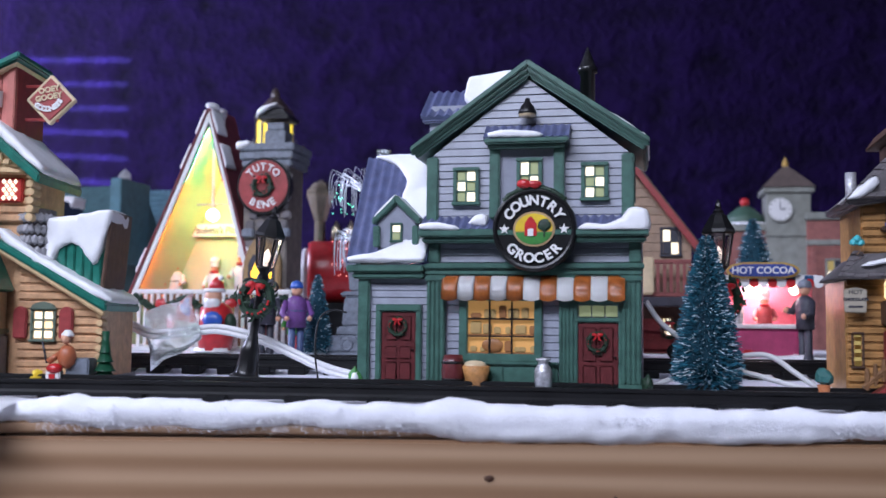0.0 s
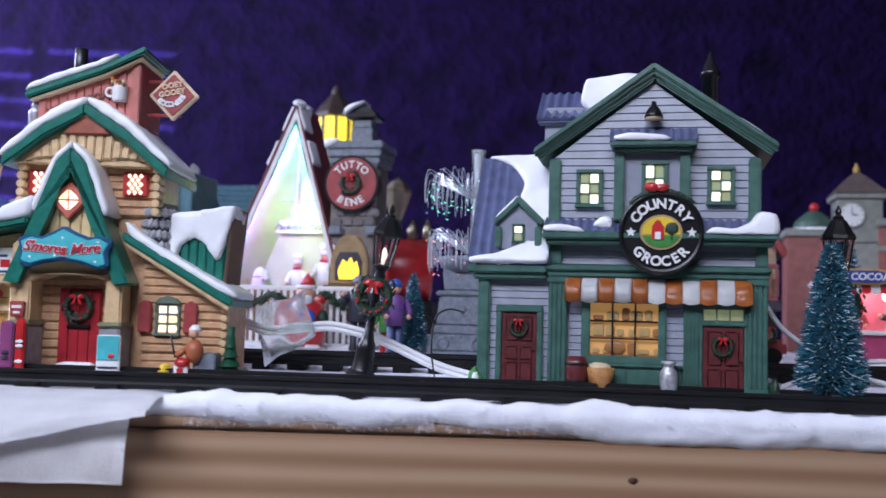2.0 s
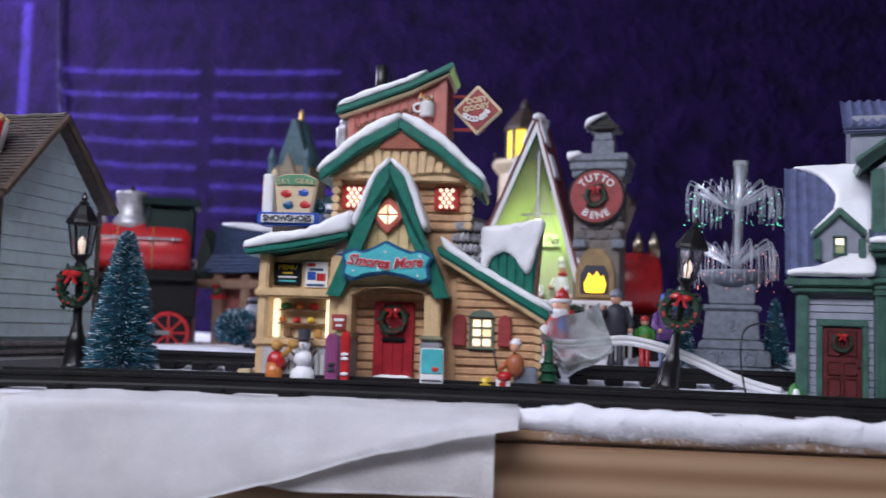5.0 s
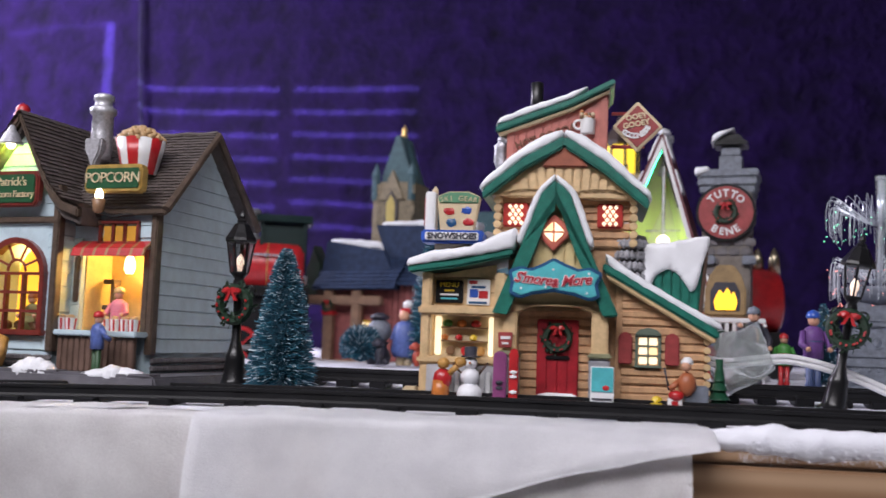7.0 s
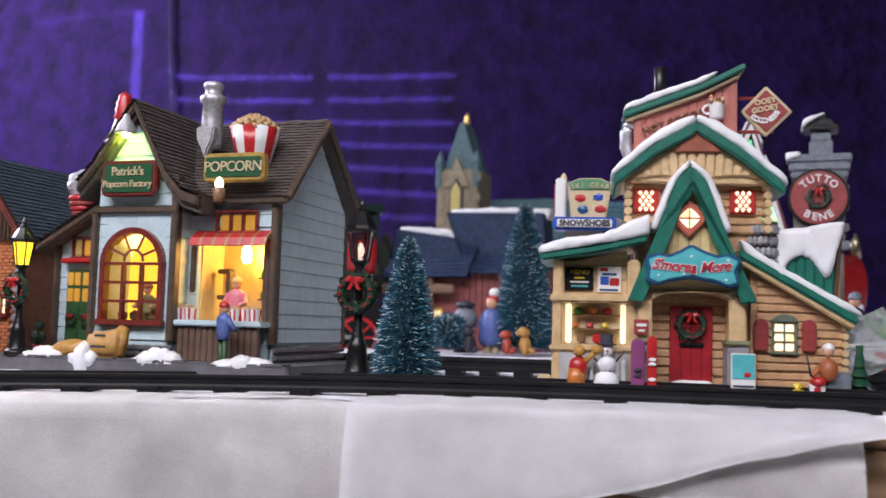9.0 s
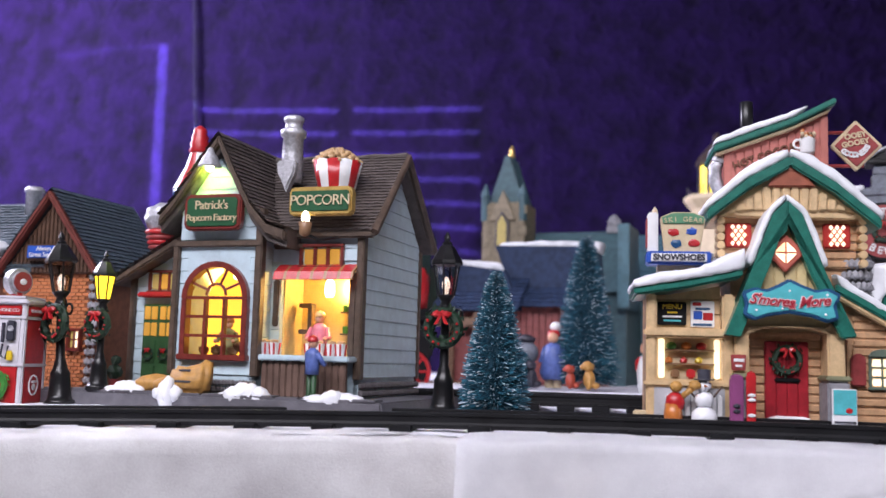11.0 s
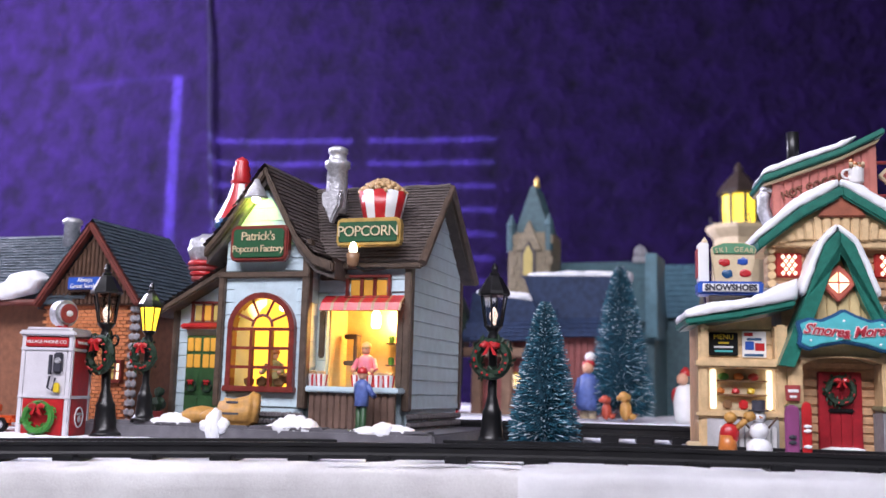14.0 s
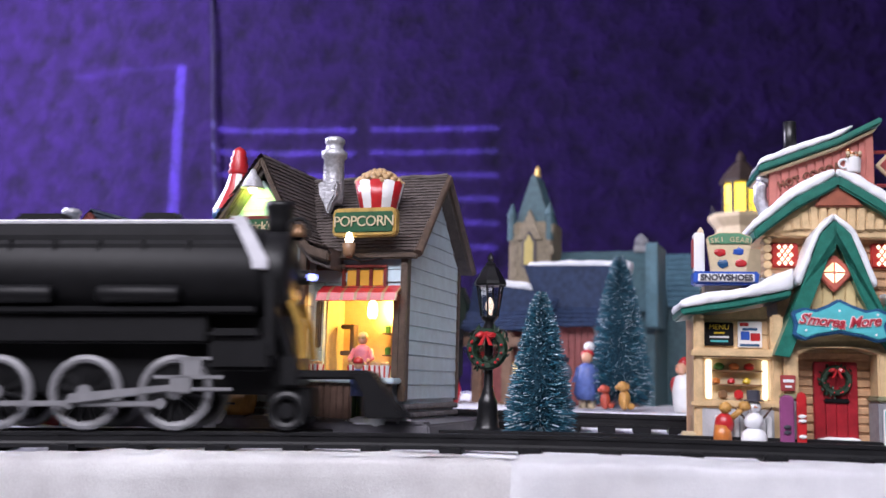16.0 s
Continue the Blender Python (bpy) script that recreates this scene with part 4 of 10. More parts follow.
    # gable lamp, stove pipe, side shutter
    gl = W("gable_lamp", lathe([(0.0054, 0), (0.0052, 0.0012), (0.0036, 0.0048), (0.0018, 0.0066), (0.0014, 0.0090), (0.0001, 0.0096)], 16, pose(0, -0.0062, 0.1590)), IRON, "black bell lamp", smooth=True)
    part("shade_rim", lathe([(0.0048, -0.0012), (0.0050, 0.0004), (0.001, 0.0006)], 16, pose(0, -0.0062, 0.1588)), CREAM, gl, smooth=True)
    W("stove_pipe", lathe([(0.0044, 0), (0.0044, 0.030), (0.0058, 0.0305), (0.0060, 0.0335), (0.0050, 0.0345), (0.0030, 0.0395), (0.0003, 0.0465)], 16, pose(0.0325, 0.022, 0.158)), IRON, "black stove pipe with conical cap", smooth=True)
    W("side_shutter", box(0.0575, 0.0605, 0.006, 0.016, 0.108, 0.137, 0.001), IRON)
    # goods on the step
    W("step", box(-0.100, 0.066, -0.012, 0.06, -0.004, 0.0030, 0.0008), G_GREEN)
    b = W("barrel", lathe([(0.0042, 0), (0.0052, 0.003), (0.0056, 0.0075), (0.0052, 0.012), (0.0043, 0.0150), (0.0036, 0.0143)], 16, pose(-0.0410, -0.0115, 0.0030) @ Matrix.Scale(1.2, 4)), MAROON, "brown wooden barrel with iron hoops", smooth=True)
    for z in (0.0035, 0.0115):
        part("hoop", lathe([(0.0055, z - 0.0006), (0.0059, z), (0.0055, z + 0.0006)], 16, pose(-0.0410, -0.0115, 0.0030) @ Matrix.Scale(1.2, 4)), IRON, b)
    k = W("basket", lathe([(0.0046, 0), (0.0060, 0.006), (0.0067, 0.0100), (0.0058, 0.0102)], 16, pose(-0.0275, -0.0125, 0.0030) @ Matrix.Scale(1.2, 4)), mat("wicker", (0.42, 0.20, 0.06), 0.6, 0.3, 500, 0.8), "woven basket heaped with produce", smooth=True)
    part("produce", ball(-0.0280, -0.0125, 0.0152, 0.0068, 0.006, 0.0030, 2, 0.25), CREAM, k)
    c = W("milk_can", lathe([(0.0042, 0), (0.0044, 0.008), (0.0040, 0.0098), (0.0026, 0.0115), (0.0026, 0.0130), (0.0037, 0.0136), (0.0036, 0.0146), (0.001, 0.0150)], 16, pose(0.0100, -0.0095, 0.0030) @ Matrix.Scale(1.15, 4)), SILVER, "silver milk can", smooth=True)
    part("shrub", ball(-0.1010, -0.004, 0.0060, 0.0040, 0.004, 0.006, 2, 0.5), GREEN, h)
    snow([(-0.104, 0.002), (-0.103, 0.010), (-0.0985, 0.011), (-0.097, 0.002)], -0.008, -0.003, h)
    part("shrub", ball(0.0670, -0.004, 0.0055, 0.0030, 0.004, 0.006, 2, 0.5), DKGREEN, h)
    return h


country_grocer()


# ---------------------------------------------------------------- street lamps and bristle trees
def street_lamp(name, m, label, lit=STREET_BULB, height=0.108, lantern_only=False, yellow=False, wr=True, scrolls=True):
    t = thing(name, m, label, "street lamp", "street lamps")
    k = height / 0.108
    sc = Matrix.Diagonal((k, k, k, 1))
    post = lathe([(0.0098, 0), (0.0098, 0.0016), (0.0082, 0.0024), (0.0070, 0.005), (0.0058, 0.017), (0.0060, 0.019), (0.0046, 0.0215), (0.0038, 0.0245), (0.0036, 0.026), (0.0028, 0.028), (0.0026, 0.058),
                  (0.0036, 0.060), (0.0038, 0.0635), (0.0028, 0.066), (0.0040, 0.0675), (0.0052, 0.0690), (0.0054, 0.0700), (0.001, 0.0705)], 14, sc)
    part("post", post, IRON, t, smooth=True)
    head = merge(lathe([(0.0118, 0.0880), (0.0128, 0.0890), (0.0124, 0.0908), (0.0098, 0.0940), (0.0060, 0.0992), (0.0038, 0.1004), (0.0040, 0.1016), (0.0018, 0.1030), (0.0026, 0.1045), (0.0020, 0.1062), (0.0004, 0.1084)], 8, sc))
    head.transform(Matrix.Diagonal((0.78, 0.78, 1, 1)))
    part("roof", head, IRON, t)
    for i in range(6):
        a = radians(60 * i + 30)
        part("bar", tube([(0.0052 * k * math.cos(a), 0.0052 * k * math.sin(a), 0.0695 * k), (0.0082 * k * math.cos(a), 0.0082 * k * math.sin(a), 0.0885 * k)], 0.00065 * k, 5), IRON, t)
    for i in range(6):
        a0, a1 = radians(60 * i + 30), radians(60 * i + 90)
        bm = bmesh.new()
        bm.faces.new([bm.verts.new((r * k * math.cos(a), r * k * math.sin(a), z * k)) for r, a, z in ((0.0048, a0, 0.070), (0.0048, a1, 0.070), (0.0078, a1, 0.088), (0.0078, a0, 0.088))])
        bmesh.ops.solidify(bm, geom=bm.faces, thickness=0.0004)
        p = part("pane", bm, LAMPG if yellow else CLEAR, t)
        if not yellow:
            p.visible_shadow = False
    if not yellow:
        part("bulb", lathe([(0.0014, 0.0705), (0.0016, 0.073), (0.0024, 0.0752), (0.0024, 0.0775), (0.0012, 0.080), (0.0001, 0.0815)], 10, sc), lit, t, "glowing clear bulb", smooth=True)
    if scrolls:
        for s in (-1, 1):
            pts = [(s * (0.003 + 0.0006) * k, 0, 0.0555 * k)] + [(s * (0.0075 + 0.0032 * math.cos(a)) * k, 0, (0.0585 + 0.0032 * math.sin(a)) * k) for a in np.linspace(-2.4, 2.6, 12)]
            part("scroll", tube(pts, 0.0008 * k, 6), IRON, t, smooth=True)
    if wr:
        wreath(t, pose(0, -0.0050 * k, 0.0500 * k), 0.0096 * k, 0.0042 * k, berries=16)
    return t


street_lamp("street_lamp", pose(-0.1740, 0.006, 0.0035, 0, 9.2, 0), "leaning black street lamp with wreath and lit bulb", height=0.107)
street_lamp("street_lamp", pose(-0.5255, -0.090, 0.0035, 0, 0, 6), "black street lamp with wreath beside a blue bristle tree", height=0.112)
street_lamp("street_lamp", pose(-0.757, -0.161, 0.0015, 0, -5, -10), "black street lamp with wreath beside the phone kiosk", height=0.110)
street_lamp("street_lamp", pose(0.1085, 0.046, 0.002, 0, 0, 20), "black street lamp behind a blue bristle tree", height=0.112)
street_lamp("street_lamp", pose(-0.736, -0.152, 0.0120, 0, 0, 0), "black street lamp with yellow lit panes and wreath", height=0.087, yellow=True, scrolls=False)


def bristle_tree(name, m, h, r, label, seed=0, n=6000, frost=True, group="bristle trees"):
    t = thing(name, m, label, "artificial tree", group)
    rnd = random.Random(seed)
    part("trunk", tube([(0, 0, 0), (0, 0, h * 0.97)], 0.0012, 6), mat("twisted_wire", (0.02, 0.05, 0.06), 0.5), t)
    vs_, fs = [], []
    for i in range(n):
        q = rnd.random() ** 1.25
        z = h * (0.07 + 0.93 * q)
        R = r * (0.10 + 0.90 * (1 - q) ** 0.66) * rnd.uniform(0.80, 1.08)
        if q < 0.05:
            R *= 0.9
        a = i * 2.399963 + rnd.uniform(-0.2, 0.2)
        d = Vector((math.cos(a), math.sin(a), rnd.uniform(-0.30, 0.22)))
        s = Vector((-math.sin(a), math.cos(a), 0))
        p0, p1 = Vector((0, 0, z)) + d * R * 0.30, Vector((0, 0, z)) + d * R
        w = 0.00020 + 0.00014 * rnd.random()
        b = len(vs_)
        up = Vector((0, 0, w))
        vs_ += [p0 - s * w * 0.6, p0 + s * w * 0.6, p0 + up, p1 - s * w, p1 + s * w, p1 + up * 1.5]
        fs += [(b, b + 1, b + 4, b + 3), (b + 1, b + 2, b + 5, b + 4), (b + 2, b, b + 3, b + 5), (b + 3, b + 4, b + 5)]
        if frost and rnd.random() < 0.26:
            b = len(vs_)
            c, g = p1 - d * rnd.random() * R * 0.25, rnd.uniform(0.00028, 0.00055)
            vs_ += [c + Vector((g, 0, 0)), c - Vector((g, 0, 0)), c + Vector((0, g, 0)), c - Vector((0, g, 0)), c + Vector((0, 0, g)), c - Vector((0, 0, g))]
            fs += [(b, b + 2, b + 4), (b + 2, b + 1, b + 4), (b + 1, b + 3, b + 4), (b + 3, b, b + 4), (b + 2, b, b + 5), (b + 1, b + 2, b + 5), (b + 3, b + 1, b + 5), (b, b + 3, b + 5)]
    me = bpy.data.meshes.new("bristles")
    me.from_pydata([tuple(v) for v in vs_], [], fs)
    me.materials.append(BRISTLE)
    o = new("bristles", me)
    o.parent = t
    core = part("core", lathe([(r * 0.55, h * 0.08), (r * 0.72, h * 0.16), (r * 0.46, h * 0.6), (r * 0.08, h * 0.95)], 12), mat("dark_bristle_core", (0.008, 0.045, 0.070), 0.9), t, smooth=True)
    part("base", lathe([(0.0085, 0), (0.008, 0.0015), (0.003, 0.004), (0.0012, 0.007)], 12), SNOW, t, smooth=True)
    return t


bristle_tree("bristle_tree", pose(-0.4930, -0.0885, 0.0025), 0.0885, 0.0225, "frosted blue-green bristle tree beside a street lamp", 1)
bristle_tree("bristle_tree", pose(0.1000, 0.0165, 0.0020), 0.0875, 0.0210, "frosted blue bristle tree beside the grocery", 2)
bristle_tree("bristle_tree", pose(-0.497, 0.190, 0.0150), 0.133, 0.0305, "tall frosted blue-green bristle tree behind the figures", 3, 8000)


# ---------------------------------------------------------------- ski and cocoa lodge
def lodge():
    h = thing("log_lodge", pose(-0.32, -0.07, 0.0, 0, 0, 12), "tan ceramic log lodge with teal roof trim and snow", "model house", "village houses")
    W = lambda name, bm, mt, label="", **k: part(name, bm, mt, h, label, **k)
    # bodies
    W("wall", merge(box(-0.082, -0.034, 0.012, 0.065, 0, 0.078, 0), box(-0.034, 0.034, 0.014, 0.070, 0, 0.125, 0), prism([(0.030, 0), (0.082, 0), (0.082, 0.046), (0.030, 0.077)], 0.010, 0.065, 0)), TAN)
    W("stone_base", box(-0.088, 0.084, -0.016, 0.07, -0.003, 0.0055, 0.001), STONE)
    # right wing with logs
    siding(h, [(0.033, 0.006), (0.081, 0.006), (0.081, 0.046), (0.033, 0.075)], 0.0095, 0.0048, TAN, "log", proud=0.0016, rounded=True)
    W("wing_roof", prism([(0.022, 0.0855), (0.0875, 0.0480), (0.0868, 0.0430), (0.022, 0.0805)], -0.001, 0.062, 0.001), TEAL)
    W("fascia", prism([(0.024, 0.0805), (0.0865, 0.0445), (0.085, 0.0405), (0.024, 0.0765)], 0.001, 0.008, 0.0008), TANW)
    snow([(0.022, 0.0925), (0.040, 0.0795), (0.062, 0.0665), (0.082, 0.0560), (0.0900, 0.0515), (0.0905, 0.0475), (0.083, 0.0500), (0.055, 0.0655), (0.024, 0.0840)], 0.0, 0.055, h, amp=0.0009)
    for z in np.arange(0.008, 0.044, 0.0048):
        W("log_end", disc(0.0021, -0.003, 0.006, 10, pose(0.0815, 0.0085, float(z)), 0.0003), TANW)
    # dormer on the wing, under snow
    W("side_dormer", prism([(0.040, 0.066), (0.045, 0.0955), (0.0815, 0.0975), (0.079, 0.078), (0.078, 0.054)], 0.018, 0.055, 0.001), TEAL)
    for i in range(5):
        W("dormer_slat", box(0.052 + i * 0.0052, 0.0565 + i * 0.0052, 0.0165, 0.019, 0.062 - i * 0.002, 0.086, 0.0006), TEAL)
    snow([(0.043, 0.073), (0.046, 0.0985), (0.062, 0.1005), (0.0835, 0.1045), (0.0835, 0.099), (0.0760, 0.0715), (0.0725, 0.0690), (0.0670, 0.0790), (0.0600, 0.0840), (0.0530, 0.0800), (0.0490, 0.0710)], 0.0135, 0.050, h, amp=0.0010)
    W("dormer_edge", prism([(0.0815, 0.100), (0.0835, 0.1035), (0.0795, 0.054), (0.0770, 0.054)], 0.016, 0.054, 0.0006), DKBROWN)
    # round stone chimney stub
    rnd = random.Random(3)
    for row in range(4):
        for k in range(9):
            a = radians(200 + k * 20 + row * 9)
            W("stone", ball(0.0375 + 0.0090 * math.cos(a), 0.020 + 0.010 * math.sin(a), 0.078 + row * 0.0066, 0.0024, 0.0022, 0.0032, 1, 0.2), STONE)
    W("chimney_core", lathe([(0.0100, 0.060), (0.0100, 0.103), (0.006, 0.104)], 16, pose(0.0375, 0.022, 0)), DKSTONE)
    # left shop front
    for x0, x1 in ((-0.0835, -0.0775), (-0.0405, -0.0335)):
        W("post", box(x0, x1, -0.001, 0.012, 0.004, 0.078, 0.0012), TANW)
    W("beam", box(-0.0850, -0.0335, -0.003, 0.010, 0.0525, 0.0580, 0.0012), TANW)
    W("beam", box(-0.0850, -0.0335, -0.003, 0.010, 0.0240, 0.0285, 0.0012), TANW)
    siding(h, [(-0.0775, 0.058), (-0.0405, 0.058), (-0.0405, 0.0835), (-0.0775, 0.0765)], 0.010, 0.0085, TANW, "plank", proud=0.001)
    W("counter_front", box(-0.0800, -0.0385, -0.0015, 0.010, 0.003, 0.0245, 0.001), mat("pale_corrugated_iron", (0.45, 0.45, 0.47), 0.4, 0.2))
    for i in range(9):
        W("picket", box(-0.0725 + i * 0.0036, -0.0700 + i * 0.0036, -0.0045, -0.001, 0.003, 0.020 + 0.001 * (i % 2), 0.0006), WHITE)
    sh = W("shop_recess", merge(box(-0.0775, -0.0405, 0.0115, 0.013, 0.028, 0.053, 0)), CREAM, "lit shop recess with helmets and gear")
    part("side_glow", box(-0.0760, -0.0725, 0.0070, 0.0112, 0.029, 0.0520, 0.0006), PALE, sh)
    part("side_glow", box(-0.0440, -0.0410, 0.0070, 0.0112, 0.029, 0.0520, 0.0006), PALE, sh)
    for z in (0.0370, 0.0450):
        part("shelf", box(-0.0725, -0.0440, 0.006, 0.0116, z, z + 0.0008, 0), BROWN, sh)
    cols = [GREEN, ORANGE, RED, YELLOW, RED, ORANGE]
    for i in range(3):
        part("helmet", ball(-0.0685 + i * 0.0085, 0.008, 0.0478, 0.0032, 0.003, 0.0024, 2), cols[i], sh)
        part("helmet", ball(-0.0700 + i * 0.0085, 0.008, 0.0395, 0.0026, 0.003, 0.0022, 1, 0.2), cols[5 - i], sh)
        part("boot", box(-0.0690 + i * 0.009, -0.064 + i * 0.009, 0.006, 0.009, 0.029, 0.0345, 0.001), [BROWN, RED, SACK][i], sh)
    b1 = W("menu_board", box(-0.0765, -0.0600, 0.0072, 0.0095, 0.0600, 0.0735, 0.0004), BLACK_MATT, "black menu board with yellow heading")
    words("MENU", 0.0042, 0.0002, YELLOW, b1, pose(-0.0682, 0.0070, 0.0707))
    for i, (w, mm) in enumerate(((0.006, YELLOW), (0.011, WHITE), (0.010, AQUA))):
        part("text_bar", box(-0.0682 - w / 2, -0.0682 + w / 2, 0.0069, 0.0074, 0.0668 - i * 0.0024, 0.0679 - i * 0.0024, 0), mm, b1)
    b2 = W("poster", box(-0.0575, -0.0440, 0.0072, 0.0095, 0.0590, 0.0745, 0.0004), WHITE, "white poster with red and blue prints")
    for x0, x1, z0, z1, mm in ((-0.0565, -0.0515, 0.0715, 0.0735, RED), (-0.0550, -0.0465, 0.0690, 0.0705, DKBLUE), (-0.0560, -0.0510, 0.0635, 0.0685, BLUE), (-0.0505, -0.0450, 0.0630, 0.0675, RED), (-0.0565, -0.0455, 0.0598, 0.0612, DKBLUE)):
        part("print", box(x0, x1, 0.0069, 0.0074, z0, z1, 0.0003), mm, b2)
    # left roof with snow
    W("shop_roof", prism([(-0.0915, 0.0815), (-0.060, 0.0858), (-0.030, 0.0925), (-0.030, 0.0875), (-0.060, 0.0808), (-0.0905, 0.0762)], -0.008, 0.06, 0.0012), TEAL)
    snow([(-0.0930, 0.0800), (-0.0920, 0.0850), (-0.075, 0.0905), (-0.055, 0.0925), (-0.040, 0.1000), (-0.028, 0.1050), (-0.028, 0.0920), (-0.050, 0.0875), (-0.075, 0.0832)], -0.0095, 0.050, h, amp=0.0010)
    # porch gable
    W("porch_wall", prism([(-0.0335, 0.060), (0.0240, 0.060), (-0.0060, 0.1260)], -0.003, 0.012, 0.0005), mat("straw_plank_glaze", (0.66, 0.52, 0.26), 0.4, 0.15, 170, 0.3))
    for i in range(8):
        x = -0.028 + i * 0.0062
        top = 0.0655 + max(0, (0.0265 - abs(x + 0.006 + 0.001)) * 2.05)
        W("plank", box(x - 0.0028, x + 0.0028, -0.0046, -0.0028, 0.066, max(0.070, top - 0.002), 0.0005), bpy.data.materials["straw_plank_glaze"])
    L, A, R = [(-0.0405, 0.0545), (-0.0250, 0.0930), (-0.0140, 0.1235), (-0.0060, 0.1315)], None, [(-0.0060, 0.1315), (0.0025, 0.1235), (0.0140, 0.0920), (0.0310, 0.0545)]
    for side, ln in (("l", L), ("r", R)):
        s = 1 if side == "l" else -1
        inner = [(x + s * 0.0085, z - 0.001) for x, z in ln]
        inner[-1 if side == "l" else 0] = (-0.0060, 0.1175)
        W("bargeboard", prism(ln + inner[::-1], -0.0115, 0.010, 0.0012), TEAL)
        outer = [(x - s * 0.0035, z + 0.0022) for x, z in ln]
        outer[-1 if side == "l" else 0] = (-0.0060, 0.1365)
        q = (ln[1:] + outer[1:][::-1]) if side == "l" else (ln[:-1] + outer[:-1][::-1])
        snow(q, -0.0105, 0.03, h, amp=0.0007)
    dia = part("diamond_window", prism([(-0.0065 - 0.0110, 0.1020), (-0.0065, 0.0905), (-0.0065 + 0.0110, 0.1020), (-0.0065, 0.1125)], -0.0085, -0.003, 0.0008), mat("salmon_frame_glaze", (0.52, 0.13, 0.09), 0.4, 0.2), h)
    for dx, dz in ((-1, 1), (1, 1), (-1, -1), (1, -1)):
        q = [(0.0005, 0.0005), (0.0058, 0.0005), (0.0040, 0.0028), (0.0005, 0.0060)]
        part("pane", prism([(-0.0065 + dx * a, 0.1017 + dz * b) for a, b in q], -0.0094, -0.0080, 0.0002), PALE if dz < 0 or dx > 0 else WARM, dia)
    # porch: arch, posts, door
    arch = [(-0.0335, 0.060), (0.0240, 0.060), (0.0240, 0.0500), (0.0180, 0.0555), (0.0080, 0.0590), (-0.005, 0.0598), (-0.0180, 0.0590), (-0.0270, 0.0550), (-0.0335, 0.0500)]
    W("arch", prism(arch, -0.006, 0.012, 0.0006), TANW)
    siding(h, [(-0.0280, 0.006), (0.0190, 0.006), (0.0190, 0.062), (-0.0280, 0.062)], 0.0135, 0.0052, TAN, "log", proud=0.0018, rounded=True)
    for x0, x1 in ((-0.0345, -0.0265), (0.0160, 0.0255)):
        W("porch_post", box(x0, x1, -0.006, 0.012, 0.032, 0.062, 0.001), TANW)
        W("pier", box(x0 - 0.0012, x1 + 0.0012, -0.010, 0.012, 0.004, 0.0300, 0.001), STONE)
        W("pier_cap", box(x0 - 0.0020, x1 + 0.0020, -0.0112, 0.012, 0.0300, 0.0330, 0.0009), mat("mossy_cap_glaze", (0.24, 0.24, 0.14), 0.5))
    d = W("door", box(-0.0155, 0.0088, 0.0095, 0.0125, 0.0075, 0.0520, 0.0006), mat("deep_red_door_glaze", (0.30, 0.014, 0.022), 0.35, 0.35, 160, 0.3, coat=0.3), "red plank door with wreath and strap hinge")
    for i in range(4):
        part("plank", box(-0.0152 + i * 0.0060, -0.0096 + i * 0.0060, 0.0086, 0.0100, 0.0078, 0.0517, 0.0003), bpy.data.materials["deep_red_door_glaze"], d)
    wreath(d, pose(-0.0035, 0.0068, 0.0412), 0.0070, 0.0027)
    part("strap", box(-0.0105, 0.0040, 0.0070, 0.0090, 0.0285, 0.0310, 0.0008), IRON, d)
    snow([(-0.0160, 0.0062), (-0.0150, 0.0090), (0.0080, 0.0088), (0.0095, 0.0060)], 0.001, 0.011, h)
    # name sign
    sg = W("lodge_sign", prism([(-0.0310, 0.0655), (-0.0300, 0.0720), (-0.0318, 0.0790), (-0.0240, 0.0815), (-0.0190, 0.0800), (-0.0120, 0.0830), (-0.006, 0.0865), (0.001, 0.0830), (0.0090, 0.0800), (0.0150, 0.0815), (0.0220, 0.0780), (0.0190, 0.0715), (0.0205, 0.0640), (0.0150, 0.0620), (0.006, 0.0650), (-0.0060, 0.0670), (-0.0180, 0.0650), (-0.0250, 0.0625)], -0.0150, -0.0105, 0.0008), DKBLUE, "aqua name sign with blue rim")
    part("face", prism([(-0.0290, 0.0668), (-0.0280, 0.0722), (-0.0295, 0.0775), (-0.0240, 0.0798), (-0.0180, 0.0785), (-0.0110, 0.0815), (-0.006, 0.0845), (0.000, 0.0815), (0.0080, 0.0785), (0.0140, 0.0797), (0.0198, 0.0768), (0.0170, 0.0715), (0.0185, 0.0652), (0.0145, 0.0638), (0.006, 0.0667), (-0.0060, 0.0687), (-0.0180, 0.0667), (-0.0240, 0.0645)], -0.0158, -0.0145, 0.0004), AQUA, sg)
    for txt, x, z, tilt in (("S'mores", -0.0160, 0.0738, 5), ("&", -0.0052, 0.0712, 0), ("More", 0.0068, 0.0735, -5)):
        size = 0.0080 if txt != "&" else 0.0050
        words(txt, size, 0.0004, mat("blush_letter_edge", (0.78, 0.55, 0.55), 0.4), sg, pose(x, -0.0159, z, 0, tilt, 0), bold=0.00055, slant=0.35, spacing=0.92)
        words(txt, size, 0.0007, mat("crimson_letter", (0.42, 0.03, 0.05), 0.4), sg, pose(x, -0.0161, z, 0, tilt, 0), bold=0.00008, slant=0.35, spacing=0.92)
    for x, z in ((-0.024, 0.0685), (-0.010, 0.0695), (0.013, 0.0665), (0.014, 0.0775), (-0.006, 0.0795)):
        part("snowflake", ball(x, -0.0159, z, 0.0008, 0.0003, 0.0008, 1), WHITE, sg)
